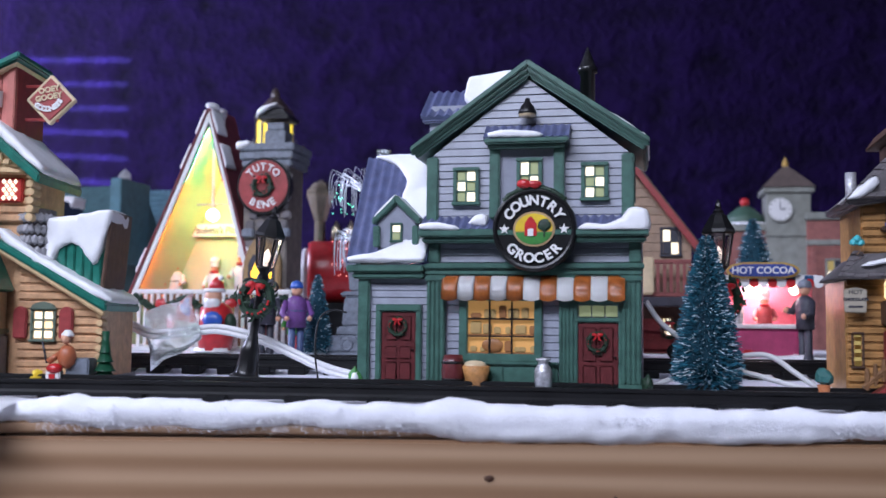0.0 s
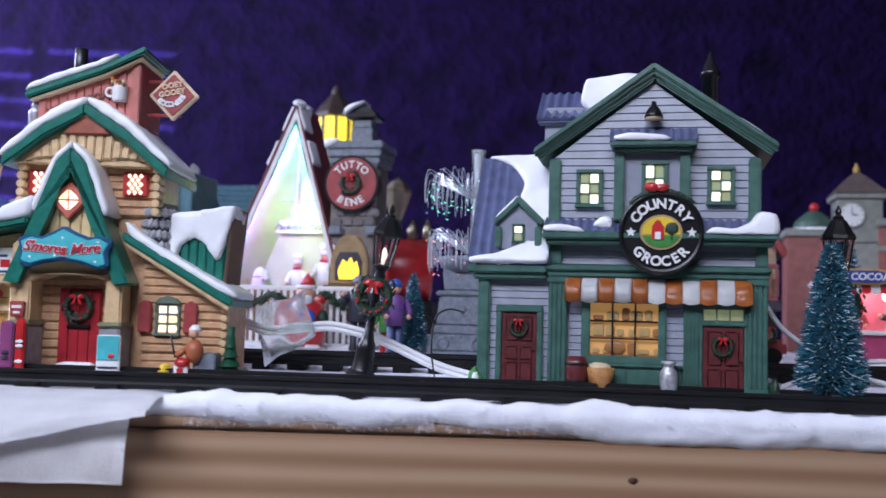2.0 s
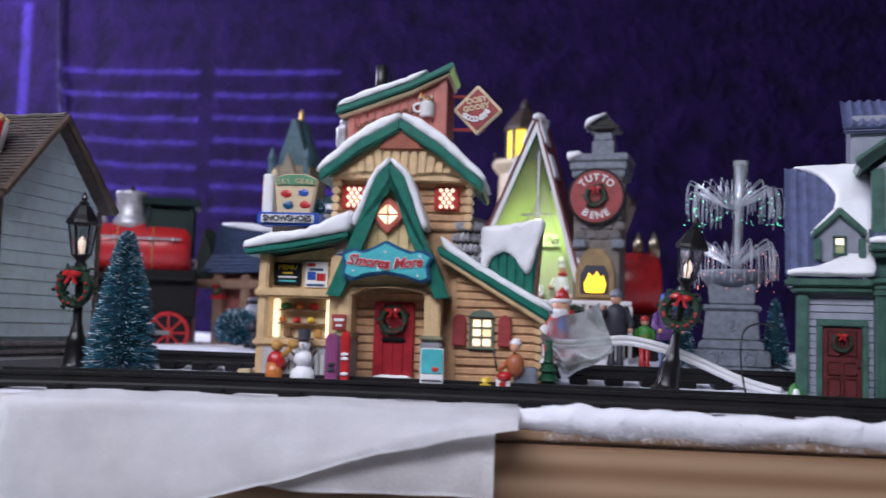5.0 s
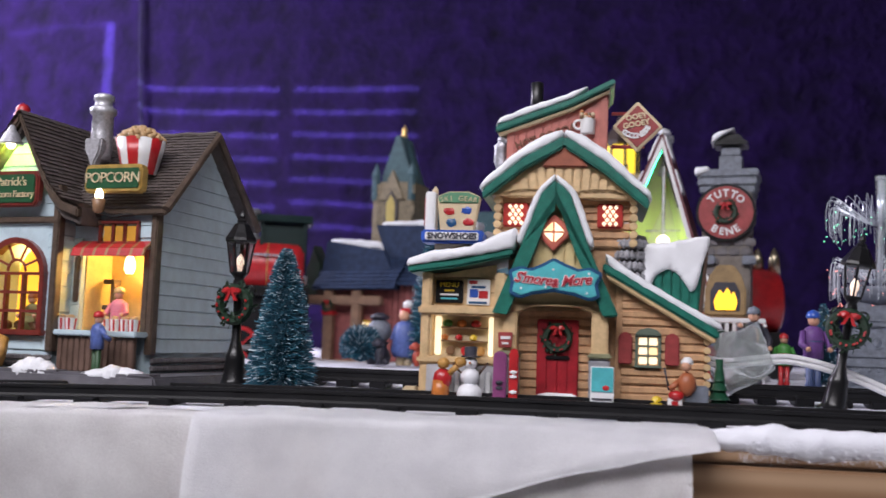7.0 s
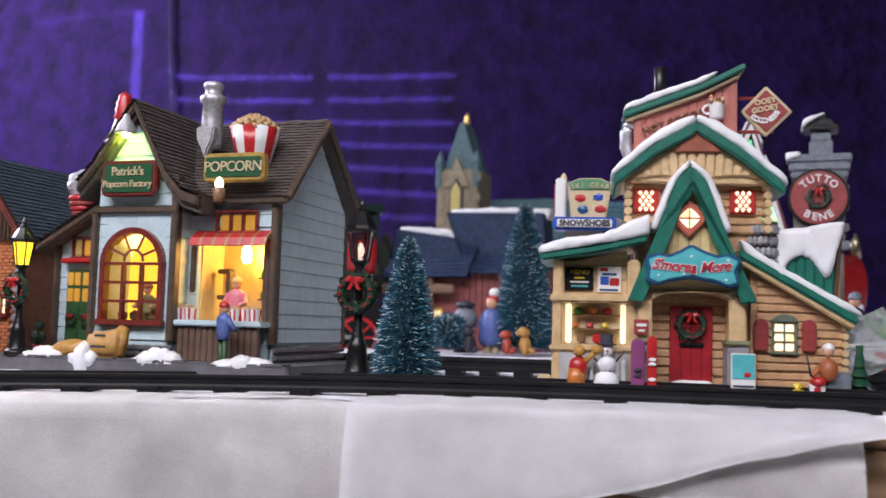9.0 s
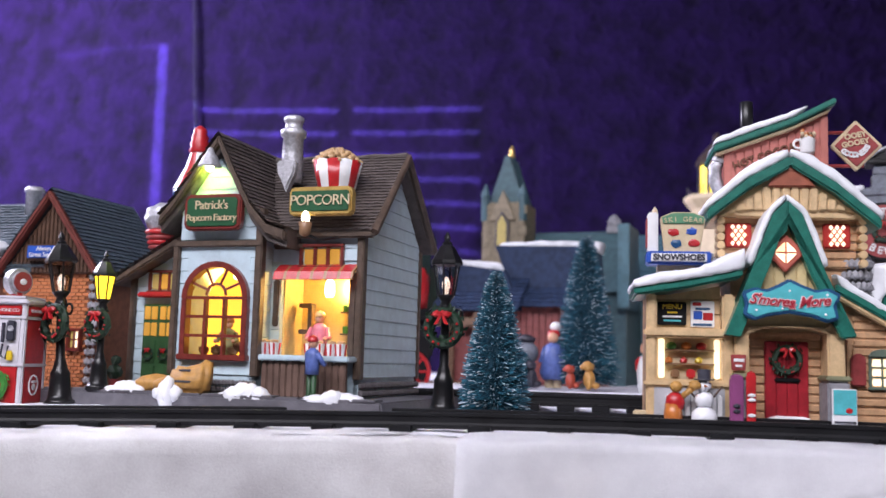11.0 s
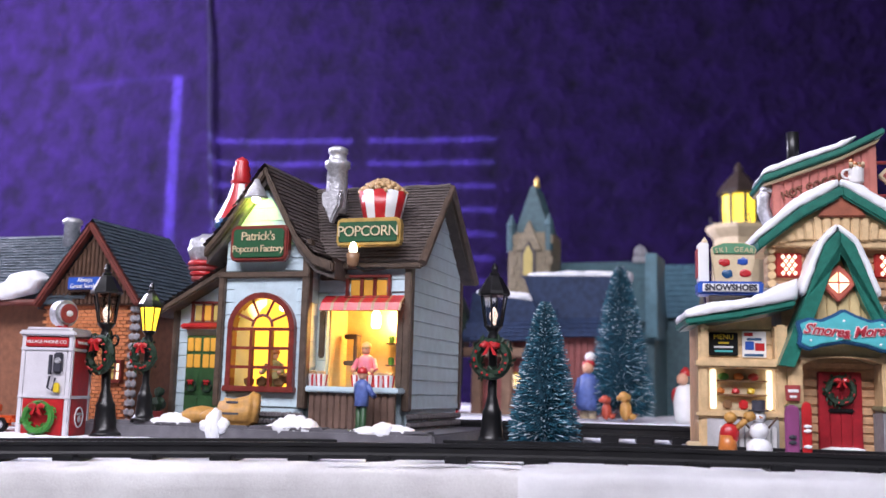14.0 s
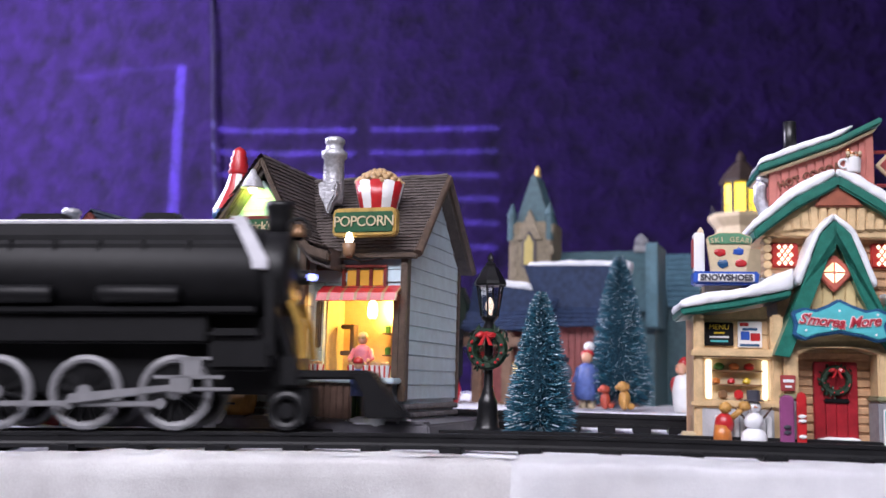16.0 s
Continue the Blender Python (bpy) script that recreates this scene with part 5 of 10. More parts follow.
    # right wing window with shutters
    window(h, 0.0485, 0.0355, 0.0115, 0.0165, 2, 3, 0.0085, mat("olive_frame_glaze", (0.13, 0.17, 0.13), 0.4), [PALE, PALE, PALE, WARM, PALE, PALE], 0.0016, 0.0010, 0.002)
    W("window_arch", prism([(0.0405, 0.0440), (0.0565, 0.0440), (0.0540, 0.0475), (0.0485, 0.0490), (0.0430, 0.0475)], 0.0055, 0.0090, 0.0006), bpy.data.materials["olive_frame_glaze"])
    for x0 in (0.0315, 0.0580):
        W("shutter", prism([(x0, 0.0275), (x0 + 0.0080, 0.0275), (x0 + 0.0080, 0.0440), (x0 + 0.004, 0.0465), (x0, 0.0440)], 0.0055, 0.009, 0.0007), DKRED)
    # upper storey
    siding(h, [(-0.0385, 0.095), (0.0365, 0.095), (0.0395, 0.1245), (-0.0420, 0.1265)], 0.0125, 0.0050, TAN, "log", proud=0.0016, rounded=True)
    for s, x in ((-1, -0.0405), (1, 0.0390)):
        for k in range(6):
            W("log_end", disc(0.0025, 0.004, 0.016, 10, pose(x, 0, 0.0975 + k * 0.0049), 0.0004), TANW)
    salm = mat("red_lattice_glaze", (0.40, 0.025, 0.018), 0.4, 0.2)
    for x in (-0.0300, 0.0255):
        w = W("lattice_window", box(x - 0.0075, x + 0.0075, 0.0085, 0.0125, 0.1065, 0.1210, 0.0008), salm, "red lattice window with warm light")
        for r in range(5):
            for k in range(3 if r % 2 == 0 else 2):
                xx = x - 0.0034 + k * 0.0034 + (0 if r % 2 == 0 else 0.0017)
                part("pane", prism([(xx - 0.0013, 0.1090 + r * 0.0024), (xx, 0.1074 + r * 0.0024), (xx + 0.0013, 0.1090 + r * 0.0024), (xx, 0.1106 + r * 0.0024)], 0.0078, 0.0090, 0), PALE, w)
    W("gable_board", prism([(-0.0470, 0.1245), (0.0440, 0.1225), (-0.0020, 0.1545)], 0.003, 0.062, 0.0006), TANW)
    for i in range(16):
        x = -0.0400 + i * 0.0051
        zt = 0.1535 - abs(x + 0.002) * 0.70
        W("shake", box(x - 0.0024, x + 0.0024, 0.0008, 0.0034, 0.1250 + 0.0025 * abs(math.sin(i * 0.4)), zt - 0.003, 0.0008, m=pose(x, 0, 0.13, 0, (x + 0.002) * 250, 0) @ pose(-x, 0, -0.13)), TANW)
    W("gable_inset", prism([(-0.0150, 0.1410), (0.0125, 0.1410), (0.0060, 0.1490), (-0.002, 0.1535), (-0.0100, 0.1490)], -0.001, 0.003, 0.0008), mat("rust_board_glaze", (0.30, 0.085, 0.045), 0.45, 0.3))
    for s, e in ((-1, (-0.0495, 0.1265)), (1, (0.0478, 0.1215))):
        c = (-0.0020, 0.1590)
        mid = ((e[0] + c[0]) / 2 + 0.000, (e[1] + c[1]) / 2 + 0.003)
        ln = [e, mid, (c[0] + s * 0.006, c[1] - 0.0035), c]
        W("bargeboard", prism(ln + [(c[0], c[1] - 0.0065), (c[0] + s * 0.005, c[1] - 0.0098), (mid[0] - s * 0.001, mid[1] - 0.0062), (e[0] - s * 0.001, e[1] - 0.0055)], -0.004, 0.064, 0.001), TEAL)
        up = [(e[0] + s * 0.002, e[1] + 0.0005), (e[0] + s * 0.001, e[1] + 0.0048), (mid[0] + s * 0.001, mid[1] + 0.0072), (c[0] + s * 0.008, c[1] + 0.0028), (c[0], c[1] + 0.0048)]
        snow(up + ln[::-1][0:1] + [ln[2], ln[1], ln[0]], -0.003, 0.060, h, amp=0.0008)
    # cocoa tower
    before = set(h.children)
    tow = [(-0.0275, 0.140), (0.0295, 0.140), (0.0295, 0.1870), (-0.0275, 0.1640)]
    W("tower", prism(tow, 0.018, 0.058, 0.0006), PINKRED)
    for i in range(11):
        x = -0.0250 + i * 0.0050
        W("plank", box(x - 0.0022, x + 0.0022, 0.0168, 0.0185, 0.141, 0.1640 + (x + 0.0275) * 0.40, 0.0004), PINKRED)
    for x in (-0.0270, 0.0285):
        W("corner_board", box(x - 0.0024, x + 0.0024, 0.0155, 0.020, 0.140, 0.1645 + (x + 0.0275) * 0.40, 0.0006), mat("rose_trim_glaze", (0.42, 0.14, 0.11), 0.4))
    W("tower_side", box(0.0295, 0.0312, 0.018, 0.058, 0.140, 0.185, 0.0005), DKRED)
    rl = [(-0.0360, 0.1640), (0.0100, 0.1805), (0.0345, 0.1930)]
    W("tower_roof", prism(rl + [(0.0350, 0.1890), (0.0100, 0.1765), (-0.0355, 0.1600)], 0.010, 0.062, 0.0009), TEAL)
    W("tower_soffit", prism([(-0.0350, 0.1598), (0.0100, 0.1763), (0.0330, 0.1870), (0.0310, 0.1845), (0.0100, 0.1738), (-0.0330, 0.1585)], 0.0125, 0.060, 0.0006), CREAM)
    snow([(-0.0370, 0.1640), (-0.0340, 0.1690), (-0.018, 0.1755), (0.006, 0.1835), (0.0200, 0.1885), (0.012, 0.1815), (-0.010, 0.1735)], 0.0100, 0.056, h, amp=0.0008)
    W("flue", lathe([(0.0040, 0.168), (0.0040, 0.1965), (0.0036, 0.1968), (0.0030, 0.190)], 14, pose(-0.0130, 0.036, 0)), IRON, "short black flue", smooth=True)
    words("HOT COCOA", 0.0062, 0.0005, mat("cocoa_letter", (0.14, 0.045, 0.02), 0.5), h, pose(-0.0060, 0.0160, 0.1585, 0, -19, 0), bold=0.0002)
    mug = W("mug", lathe([(0.0040, 0), (0.0044, 0.001), (0.0046, 0.0085), (0.0046, 0.0095), (0.003, 0.0095)], 16, pose(0.0190, 0.0160, 0.1600)), WHITE, "white mug relief of cocoa", smooth=True)
    part("handle", torus(0.0026, 0.0008, 16, 6, pose(0.0135, 0.0150, 0.1655)), WHITE, mug, smooth=True)
    for k in range(9):
        part("marshmallow", ball(0.0155 + (k % 4) * 0.0022, 0.0125, 0.1698 + (k // 4) * 0.0016, 0.0014, sub=1), [BROWN, CREAM, ORANGE][k % 3], mug)
    for o in set(h.children) - before:
        o.matrix_basis = pose(-0.0078, 0, 0.0042) @ o.matrix_basis
    # elbow flue
    W("elbow_pipe", tube([(-0.0380, 0.022, 0.140), (-0.0415, 0.022, 0.149), (-0.0415, 0.022, 0.157), (-0.0385, 0.022, 0.162)], 0.0042, 12), SILVER, "silver elbow stove pipe", smooth=True)
    W("pipe_collar", lathe([(0.0050, 0), (0.0052, 0.002), (0.004, 0.003)], 14, pose(-0.0390, 0.022, 0.1595, 0, 20, 0)), SILVER, smooth=True)
    # hanging diamond sign
    before = set(h.children)
    for z in (0.1570, 0.1775):
        W("bracket", tube([(0.0300, 0.026, z), (0.0500, 0.026, z)], 0.0011, 6), DKRED)
    sgn = W("hanging_sign", prism([(0.0305, 0.1690), (0.0455, 0.1535), (0.0610, 0.1690), (0.0455, 0.1850)], 0.0240, 0.0275, 0.0007), CREAM, "red diamond hanging sign with white letters")
    part("face", prism([(0.0330, 0.1690), (0.0455, 0.1562), (0.0585, 0.1690), (0.0455, 0.1823)], 0.0232, 0.0245, 0.0003), DKRED, sgn)
    sm = pose(0.0458, 0.0230, 0.1690)
    for tx, dz, r in (("OOEY", 0.0060, -12), ("GOOEY", 0.0015, -12)):
        words(tx, 0.0046, 0.0005, CREAM, sgn, sm @ pose(-0.001, 0, dz, 0, r, 0), bold=0.0002)
    arc_words("GOODNESS", 0.0088, 0.0042, 0.0005, WHITE, sgn, sm @ pose(-0.002, 0, 0.0030), 282, 105, True, bold=0.0003)
    for o in set(h.children) - before:
        o.matrix_basis = pose(-0.0045, 0, 0.0015) @ o.matrix_basis
    # roof sign: ski gear and snowshoes
    W("sign_stand", box(-0.0770, -0.0560, 0.000, 0.016, 0.0880, 0.0960, 0.001), CREAM)
    ss = W("snowshoe_sign", prism([(-0.0840, 0.0945), (-0.0480, 0.0945), (-0.0470, 0.1020), (-0.0840, 0.1020)], -0.008, 0.010, 0.0010), BLUE, "blue and white snowshoes sign box")
    part("face", box(-0.0815, -0.0500, -0.0088, -0.0075, 0.0958, 0.1006, 0.0004), WHITE, ss)
    words("SNOWSHOES", 0.0048, 0.0003, COAT_DARK, ss, pose(-0.0657, -0.0090, 0.0982), bold=0.0002)
    sk = W("ski_sign", prism([(-0.0735, 0.1015), (-0.0535, 0.1015), (-0.0500, 0.1225), (-0.0570, 0.1255), (-0.0690, 0.1255), (-0.0760, 0.1225)], -0.003, 0.003, 0.0008), CREAM, "cream ski gear sign with green heading")
    part("heading", prism([(-0.0742, 0.1185), (-0.0515, 0.1185), (-0.0508, 0.1222), (-0.0572, 0.1248), (-0.0688, 0.1248), (-0.0752, 0.1222)], -0.0038, -0.0025, 0.0003), mat("sage_sign_green", (0.10, 0.27, 0.15), 0.4), sk)
    arc_words("SKI GEAR", 0.060, 0.0042, 0.0004, CREAM, sk, pose(-0.0630, -0.0040, 0.1210 - 0.0600), 90, 19)
    for x, z, mm in ((-0.0685, 0.1135, RED), (-0.0580, 0.1140, BLUE), (-0.0670, 0.1070, DKBLUE), (-0.0570, 0.1072, RED)):
        part("print", ball(x, -0.0032, z, 0.0032, 0.0006, 0.0022, 2, 0.5), mm, sk)
    W("sign_side", box(-0.0830, -0.0770, -0.002, 0.010, 0.1018, 0.1255, 0.0008), WHITE)
    W("sign_print", box(-0.0838, -0.0828, 0.000, 0.009, 0.1050, 0.1220, 0.0003), DKRED)
    W("sign_post", lathe([(0.0018, 0.1015), (0.0018, 0.1275), (0.0001, 0.1300)], 8, pose(-0.0785, 0.006, 0)), CREAM)
    W("roof_stones", merge(*[ball(-0.052 + k * 0.005, 0.012, 0.0985 + 0.003 * (k % 2), 0.0036, 0.003, 0.0026, 1, 0.3) for k in range(4)]), STONE)
    # goods at the door
    pt = W("pass_sign", prism([(-0.0365, 0.0345), (-0.0290, 0.0345), (-0.0285, 0.0435), (-0.0370, 0.0435)], -0.0085, -0.0065, 0.0004), DKRED, "small red notice")
    part("text_bar", box(-0.0355, -0.0298, -0.0090, -0.0082, 0.0395, 0.0412, 0), WHITE, pt)
    part("text_bar", box(-0.0345, -0.0308, -0.0090, -0.0082, 0.0365, 0.0378, 0), WHITE, pt)
    sb = W("snowboard", prism([(-0.0385, 0.006), (-0.0310, 0.006), (-0.0308, 0.030), (-0.0325, 0.0325), (-0.0370, 0.0325), (-0.0387, 0.030)], -0.0150, -0.0125, 0.0008), mat("purple_board_glaze", (0.24, 0.06, 0.17), 0.35), "purple snowboard with black bindings")
    for z in (0.012, 0.015):
        part("binding", ball(-0.0348, -0.0155, z, 0.0024, 0.0010, 0.0013, 1), COAT_DARK, sb)
    s2 = W("snowboard", prism([(-0.0295, 0.005), (-0.0245, 0.005), (-0.0243, 0.032), (-0.0258, 0.0345), (-0.0282, 0.0345), (-0.0297, 0.032)], -0.0155, -0.0130, 0.0008), RED, "red board with white straps")
    for z in (0.010, 0.0185, 0.021):
        part("strap", ball(-0.0270, -0.0160, z, 0.0026, 0.0010, 0.0012, 1), WHITE, s2)
    po = W("poster_board", box(0.0160, 0.0290, -0.0150, -0.0125, 0.0045, 0.0260, 0.0004), WHITE, "ski poster with aqua sky")
    part("picture", box(0.0165, 0.0285, -0.0156, -0.0148, 0.0120, 0.0255, 0.0002), AQUA, po)
    part("print", ball(0.0245, -0.0156, 0.0142, 0.0022, 0.0004, 0.0018, 1, 0.4), RED, po)
    part("text_bar", box(0.0170, 0.0280, -0.0156, -0.0148, 0.0075, 0.0085, 0), COAT_DARK, po)
    W("planter", box(0.0680, 0.0810, -0.008, 0.006, 0.002, 0.0170, 0.0008), GREY)
    W("flag_box", box(0.0585, 0.0665, -0.0120, -0.006, 0.002, 0.0105, 0.0006), WHITE)
    W("flag_mark", box(0.0605, 0.0640, -0.0126, -0.0118, 0.0035, 0.0085, 0.0002), RED)
    W("yellow_pail", merge(lathe([(0.0030, 0), (0.0040, 0.004), (0.001, 0.0042)], 12, pose(0.0525, -0.008, 0.003)), ball(0.0525, -0.008, 0.0085, 0.0034, 0.003, 0.003, 1, 0.3)), YELLOW)
    W("crate", box(-0.0910, -0.0835, -0.010, 0.000, 0.000, 0.0105, 0.0008), CREAM)
    tr = thing("toy_fir", pose(0.0860, -0.002, 0.000), "small dark green ceramic fir beside the lodge", "tree")
    tr.parent = None
    tr.matrix_basis = h.matrix_basis @ pose(0.0875, 0.000, 0.0015)
    for k in range(5):
        part("bough", lathe([(0.0078 - k * 0.0013, 0.003 + k * 0.0052), (0.0070 - k * 0.0013, 0.0036 + k * 0.0052), (0.0022, 0.0100 + k * 0.0052)], 9), mat("glazed_fir_green", (0.010, 0.060, 0.030), 0.35) if k == 0 else bpy.data.materials["glazed_fir_green"], tr, smooth=True)
    part("trunk", lathe([(0.0016, 0), (0.0016, 0.006)], 8), BROWN, tr)
    return h


lodge()


# ---------------------------------------------------------------- small figures, each one plain moulded mesh
def moulded(name, m, pieces, label, category="figurine", group="painted figurines"):
    """One mesh out of several coloured pieces."""
    me = bpy.data.meshes.new(name)
    out = bmesh.new()
    mats = []
    for bm, mm in pieces:
        if mm not in mats:
            mats.append(mm)
        for f in bm.faces:
            f.material_index = mats.index(mm)
            f.smooth = True
        tmp = bpy.data.meshes.new("tmp")
        bm.to_mesh(tmp)
        bm.free()
        out.from_mesh(tmp)
        bpy.data.meshes.remove(tmp)
    bmesh.ops.recalc_face_normals(out, faces=out.faces)
    out.to_mesh(me)
    out.free()
    for mm in mats:
        me.materials.append(mm)
    ob = new(name, me)
    ob.matrix_basis = m
    return tagged(ob, label, category, group)


def doll(name, m, h, coat, legs, hat, label, arm=(0.3, -0.3), skirt=False):
    k = h
    P = [(lathe([(0.05 * k, 0), (0.06 * k, 0.03 * k), (0.045 * k, 0.08 * k), (0.05 * k, 0.46 * k)], 8, pose(-0.055 * k, 0, 0)), legs),
         (lathe([(0.05 * k, 0), (0.06 * k, 0.03 * k), (0.045 * k, 0.08 * k), (0.05 * k, 0.46 * k)], 8, pose(0.055 * k, 0, 0)), legs),
         (lathe([(0.17 * k if skirt else 0.13 * k, 0.22 * k if skirt else 0.38 * k), (0.13 * k, 0.52 * k), (0.14 * k, 0.68 * k), (0.11 * k, 0.76 * k), (0.04 * k, 0.80 * k)], 12, Matrix.Diagonal((1, 0.75, 1, 1))), coat),
         (ball(0, -0.01 * k, 0.87 * k, 0.075 * k, 0.075 * k, 0.085 * k), SKIN),
         (lathe([(0.085 * k, 0.89 * k), (0.088 * k, 0.92 * k), (0.07 * k, 0.97 * k), (0.01 * k, 1.0 * k)], 10), hat)]
    if hat == WHITE:
        P.append((torus(0.060 * k, 0.030 * k, 14, 6, pose(0, -0.03 * k, 0.79 * k, 90)), RED))
        P.append((lathe([(0.070 * k, 0.94 * k), (0.095 * k, 1.0 * k), (0.085 * k, 1.06 * k), (0.01 * k, 1.09 * k)], 12), WHITE))
    P.append((ball(-0.028 * k, -0.082 * k, 0.885 * k, 0.010 * k, sub=1), COAT_DARK))
    P.append((ball(0.028 * k, -0.082 * k, 0.885 * k, 0.010 * k, sub=1), COAT_DARK))
    P.append((ball(0, -0.005 * k, 0.60 * k, 0.135 * k, 0.105 * k, 0.025 * k), legs))
    for s, a in ((-1, arm[0]), (1, arm[1])):
        P.append((tube([(s * 0.13 * k, 0, 0.72 * k), (s * 0.19 * k, -0.05 * k, (0.56 + 0.1 * a) * k), (s * (0.15 + 0.1 * abs(a)) * k, -0.13 * k, (0.50 + 0.4 * a) * k)], 0.042 * k, 7), coat))
        P.append((ball(s * (0.15 + 0.1 * abs(a)) * k, -0.14 * k, (0.50 + 0.4 * a) * k, 0.04 * k, sub=1), SKIN))
    return moulded(name, m, P, label)


LODGE = pose(-0.32, -0.07, 0.0, 0, 0, 12)
moulded("snowman", LODGE @ pose(-0.0520, -0.0105, 0.001), [(ball(0, 0, 0.0065, 0.0075, 0.0065, 0.0068), SNOW), (ball(0, 0, 0.0165, 0.0056, 0.005, 0.0052), SNOW), (ball(0, 0, 0.0245, 0.0042, 0.004, 0.0040), SNOW),
        (lathe([(0.0056, 0.0275), (0.0056, 0.0282), (0.0036, 0.0284), (0.0038, 0.0335), (0.001, 0.0337)], 14), COAT_DARK), (tube([(0, -0.004, 0.0245), (0.0012, -0.0075, 0.0240)], 0.0007, 6, 0.0001), ORANGE),
        (tube([(-0.005, 0, 0.018), (-0.010, -0.001, 0.0235)], 0.0006, 5), DKBROWN), (tube([(0.005, 0, 0.018), (0.010, -0.001, 0.0245)], 0.0006, 5), DKBROWN)], "white snowman figure in black top hat", "snowman")
moulded("bear_figure", LODGE @ pose(-0.0690, -0.0105, 0.001), [(lathe([(0.005, 0), (0.0052, 0.008), (0.0045, 0.014)], 10), ORANGE), (ball(0.001, 0, 0.0145, 0.0055, 0.0045, 0.0065), RED), (ball(0.0015, -0.001, 0.0235, 0.0036, 0.0034, 0.0034), SACK),
        (tube([(0.004, 0, 0.017), (0.010, -0.003, 0.0225)], 0.0018, 7), SACK), (ball(0.0115, -0.003, 0.0245, 0.0036, 0.003, 0.0030, 2, 0.2), SACK)], "tan bear figure in a red jacket by the counter", "figurine")
moulded("seated_figure", LODGE @ pose(0.0690, -0.0085, 0.0105), [(ball(0, 0, 0.0075, 0.0052, 0.005, 0.0070), mat("painted_rust_coat", (0.40, 0.12, 0.05), 0.45)), (ball(-0.0005, -0.001, 0.0175, 0.0030, 0.003, 0.0032), SKIN), (lathe([(0.0034, 0.0185), (0.0036, 0.020), (0.0016, 0.0225)], 10), WHITE),
        (tube([(-0.004, 0, 0.009), (-0.0095, -0.003, 0.0045)], 0.0018, 7), bpy.data.materials["painted_rust_coat"]), (ball(-0.006, -0.002, 0.001, 0.0045, 0.004, 0.003), RED), (tube([(-0.010, -0.003, 0.004), (-0.0125, -0.004, 0.016)], 0.0006, 5), COAT_DARK)], "seated painted figure in rust coat and white cap")


# ---------------------------------------------------------------- popcorn shop
def shingles(parent, corner, across, up, rows, cols, material, seed=0, name="shingle_roofing", skip=None):
    """Overlapping rows of small slates on the plane corner + a*across + b*up."""
    rnd = random.Random(seed)
    n = across.cross(up).normalized()
    if n.z < 0:
        n = -n
    vs_, fs = [], []
    for r in range(rows):
        a = rnd.uniform(-1, 0) / cols
        while a < 1:
            w = rnd.uniform(0.8, 1.25) / cols
            a0, a1 = max(0, a), min(1, a + w * 0.94)
            a += w
            if a1 - a0 < 0.2 / cols:
                continue
            b0, b1 = r / rows + rnd.uniform(-0.1, 0.06) / rows, min(1.01, (r + 1.15) / rows)
            t = 0.0011 + rnd.uniform(-0.0002, 0.0004)
            p = [corner + across * x + up * y + n * z for x, y, z in ((a0, b0, t), (a1, b0, t), (a1, b1, 0.0002), (a0, b1, 0.0002), (a0, b0, -0.0006), (a1, b0, -0.0006))]
            k = len(vs_)
            vs_ += [tuple(q) for q in p]
            fs += [(k, k + 1, k + 2, k + 3), (k + 4, k + 5, k + 1, k)]
    me = bpy.data.meshes.new(name)
    me.from_pydata(vs_, [], fs)
    me.materials.append(material)
    o = new(name, me)
    o.parent = parent
    o["kind"] = "stuff"
    return o


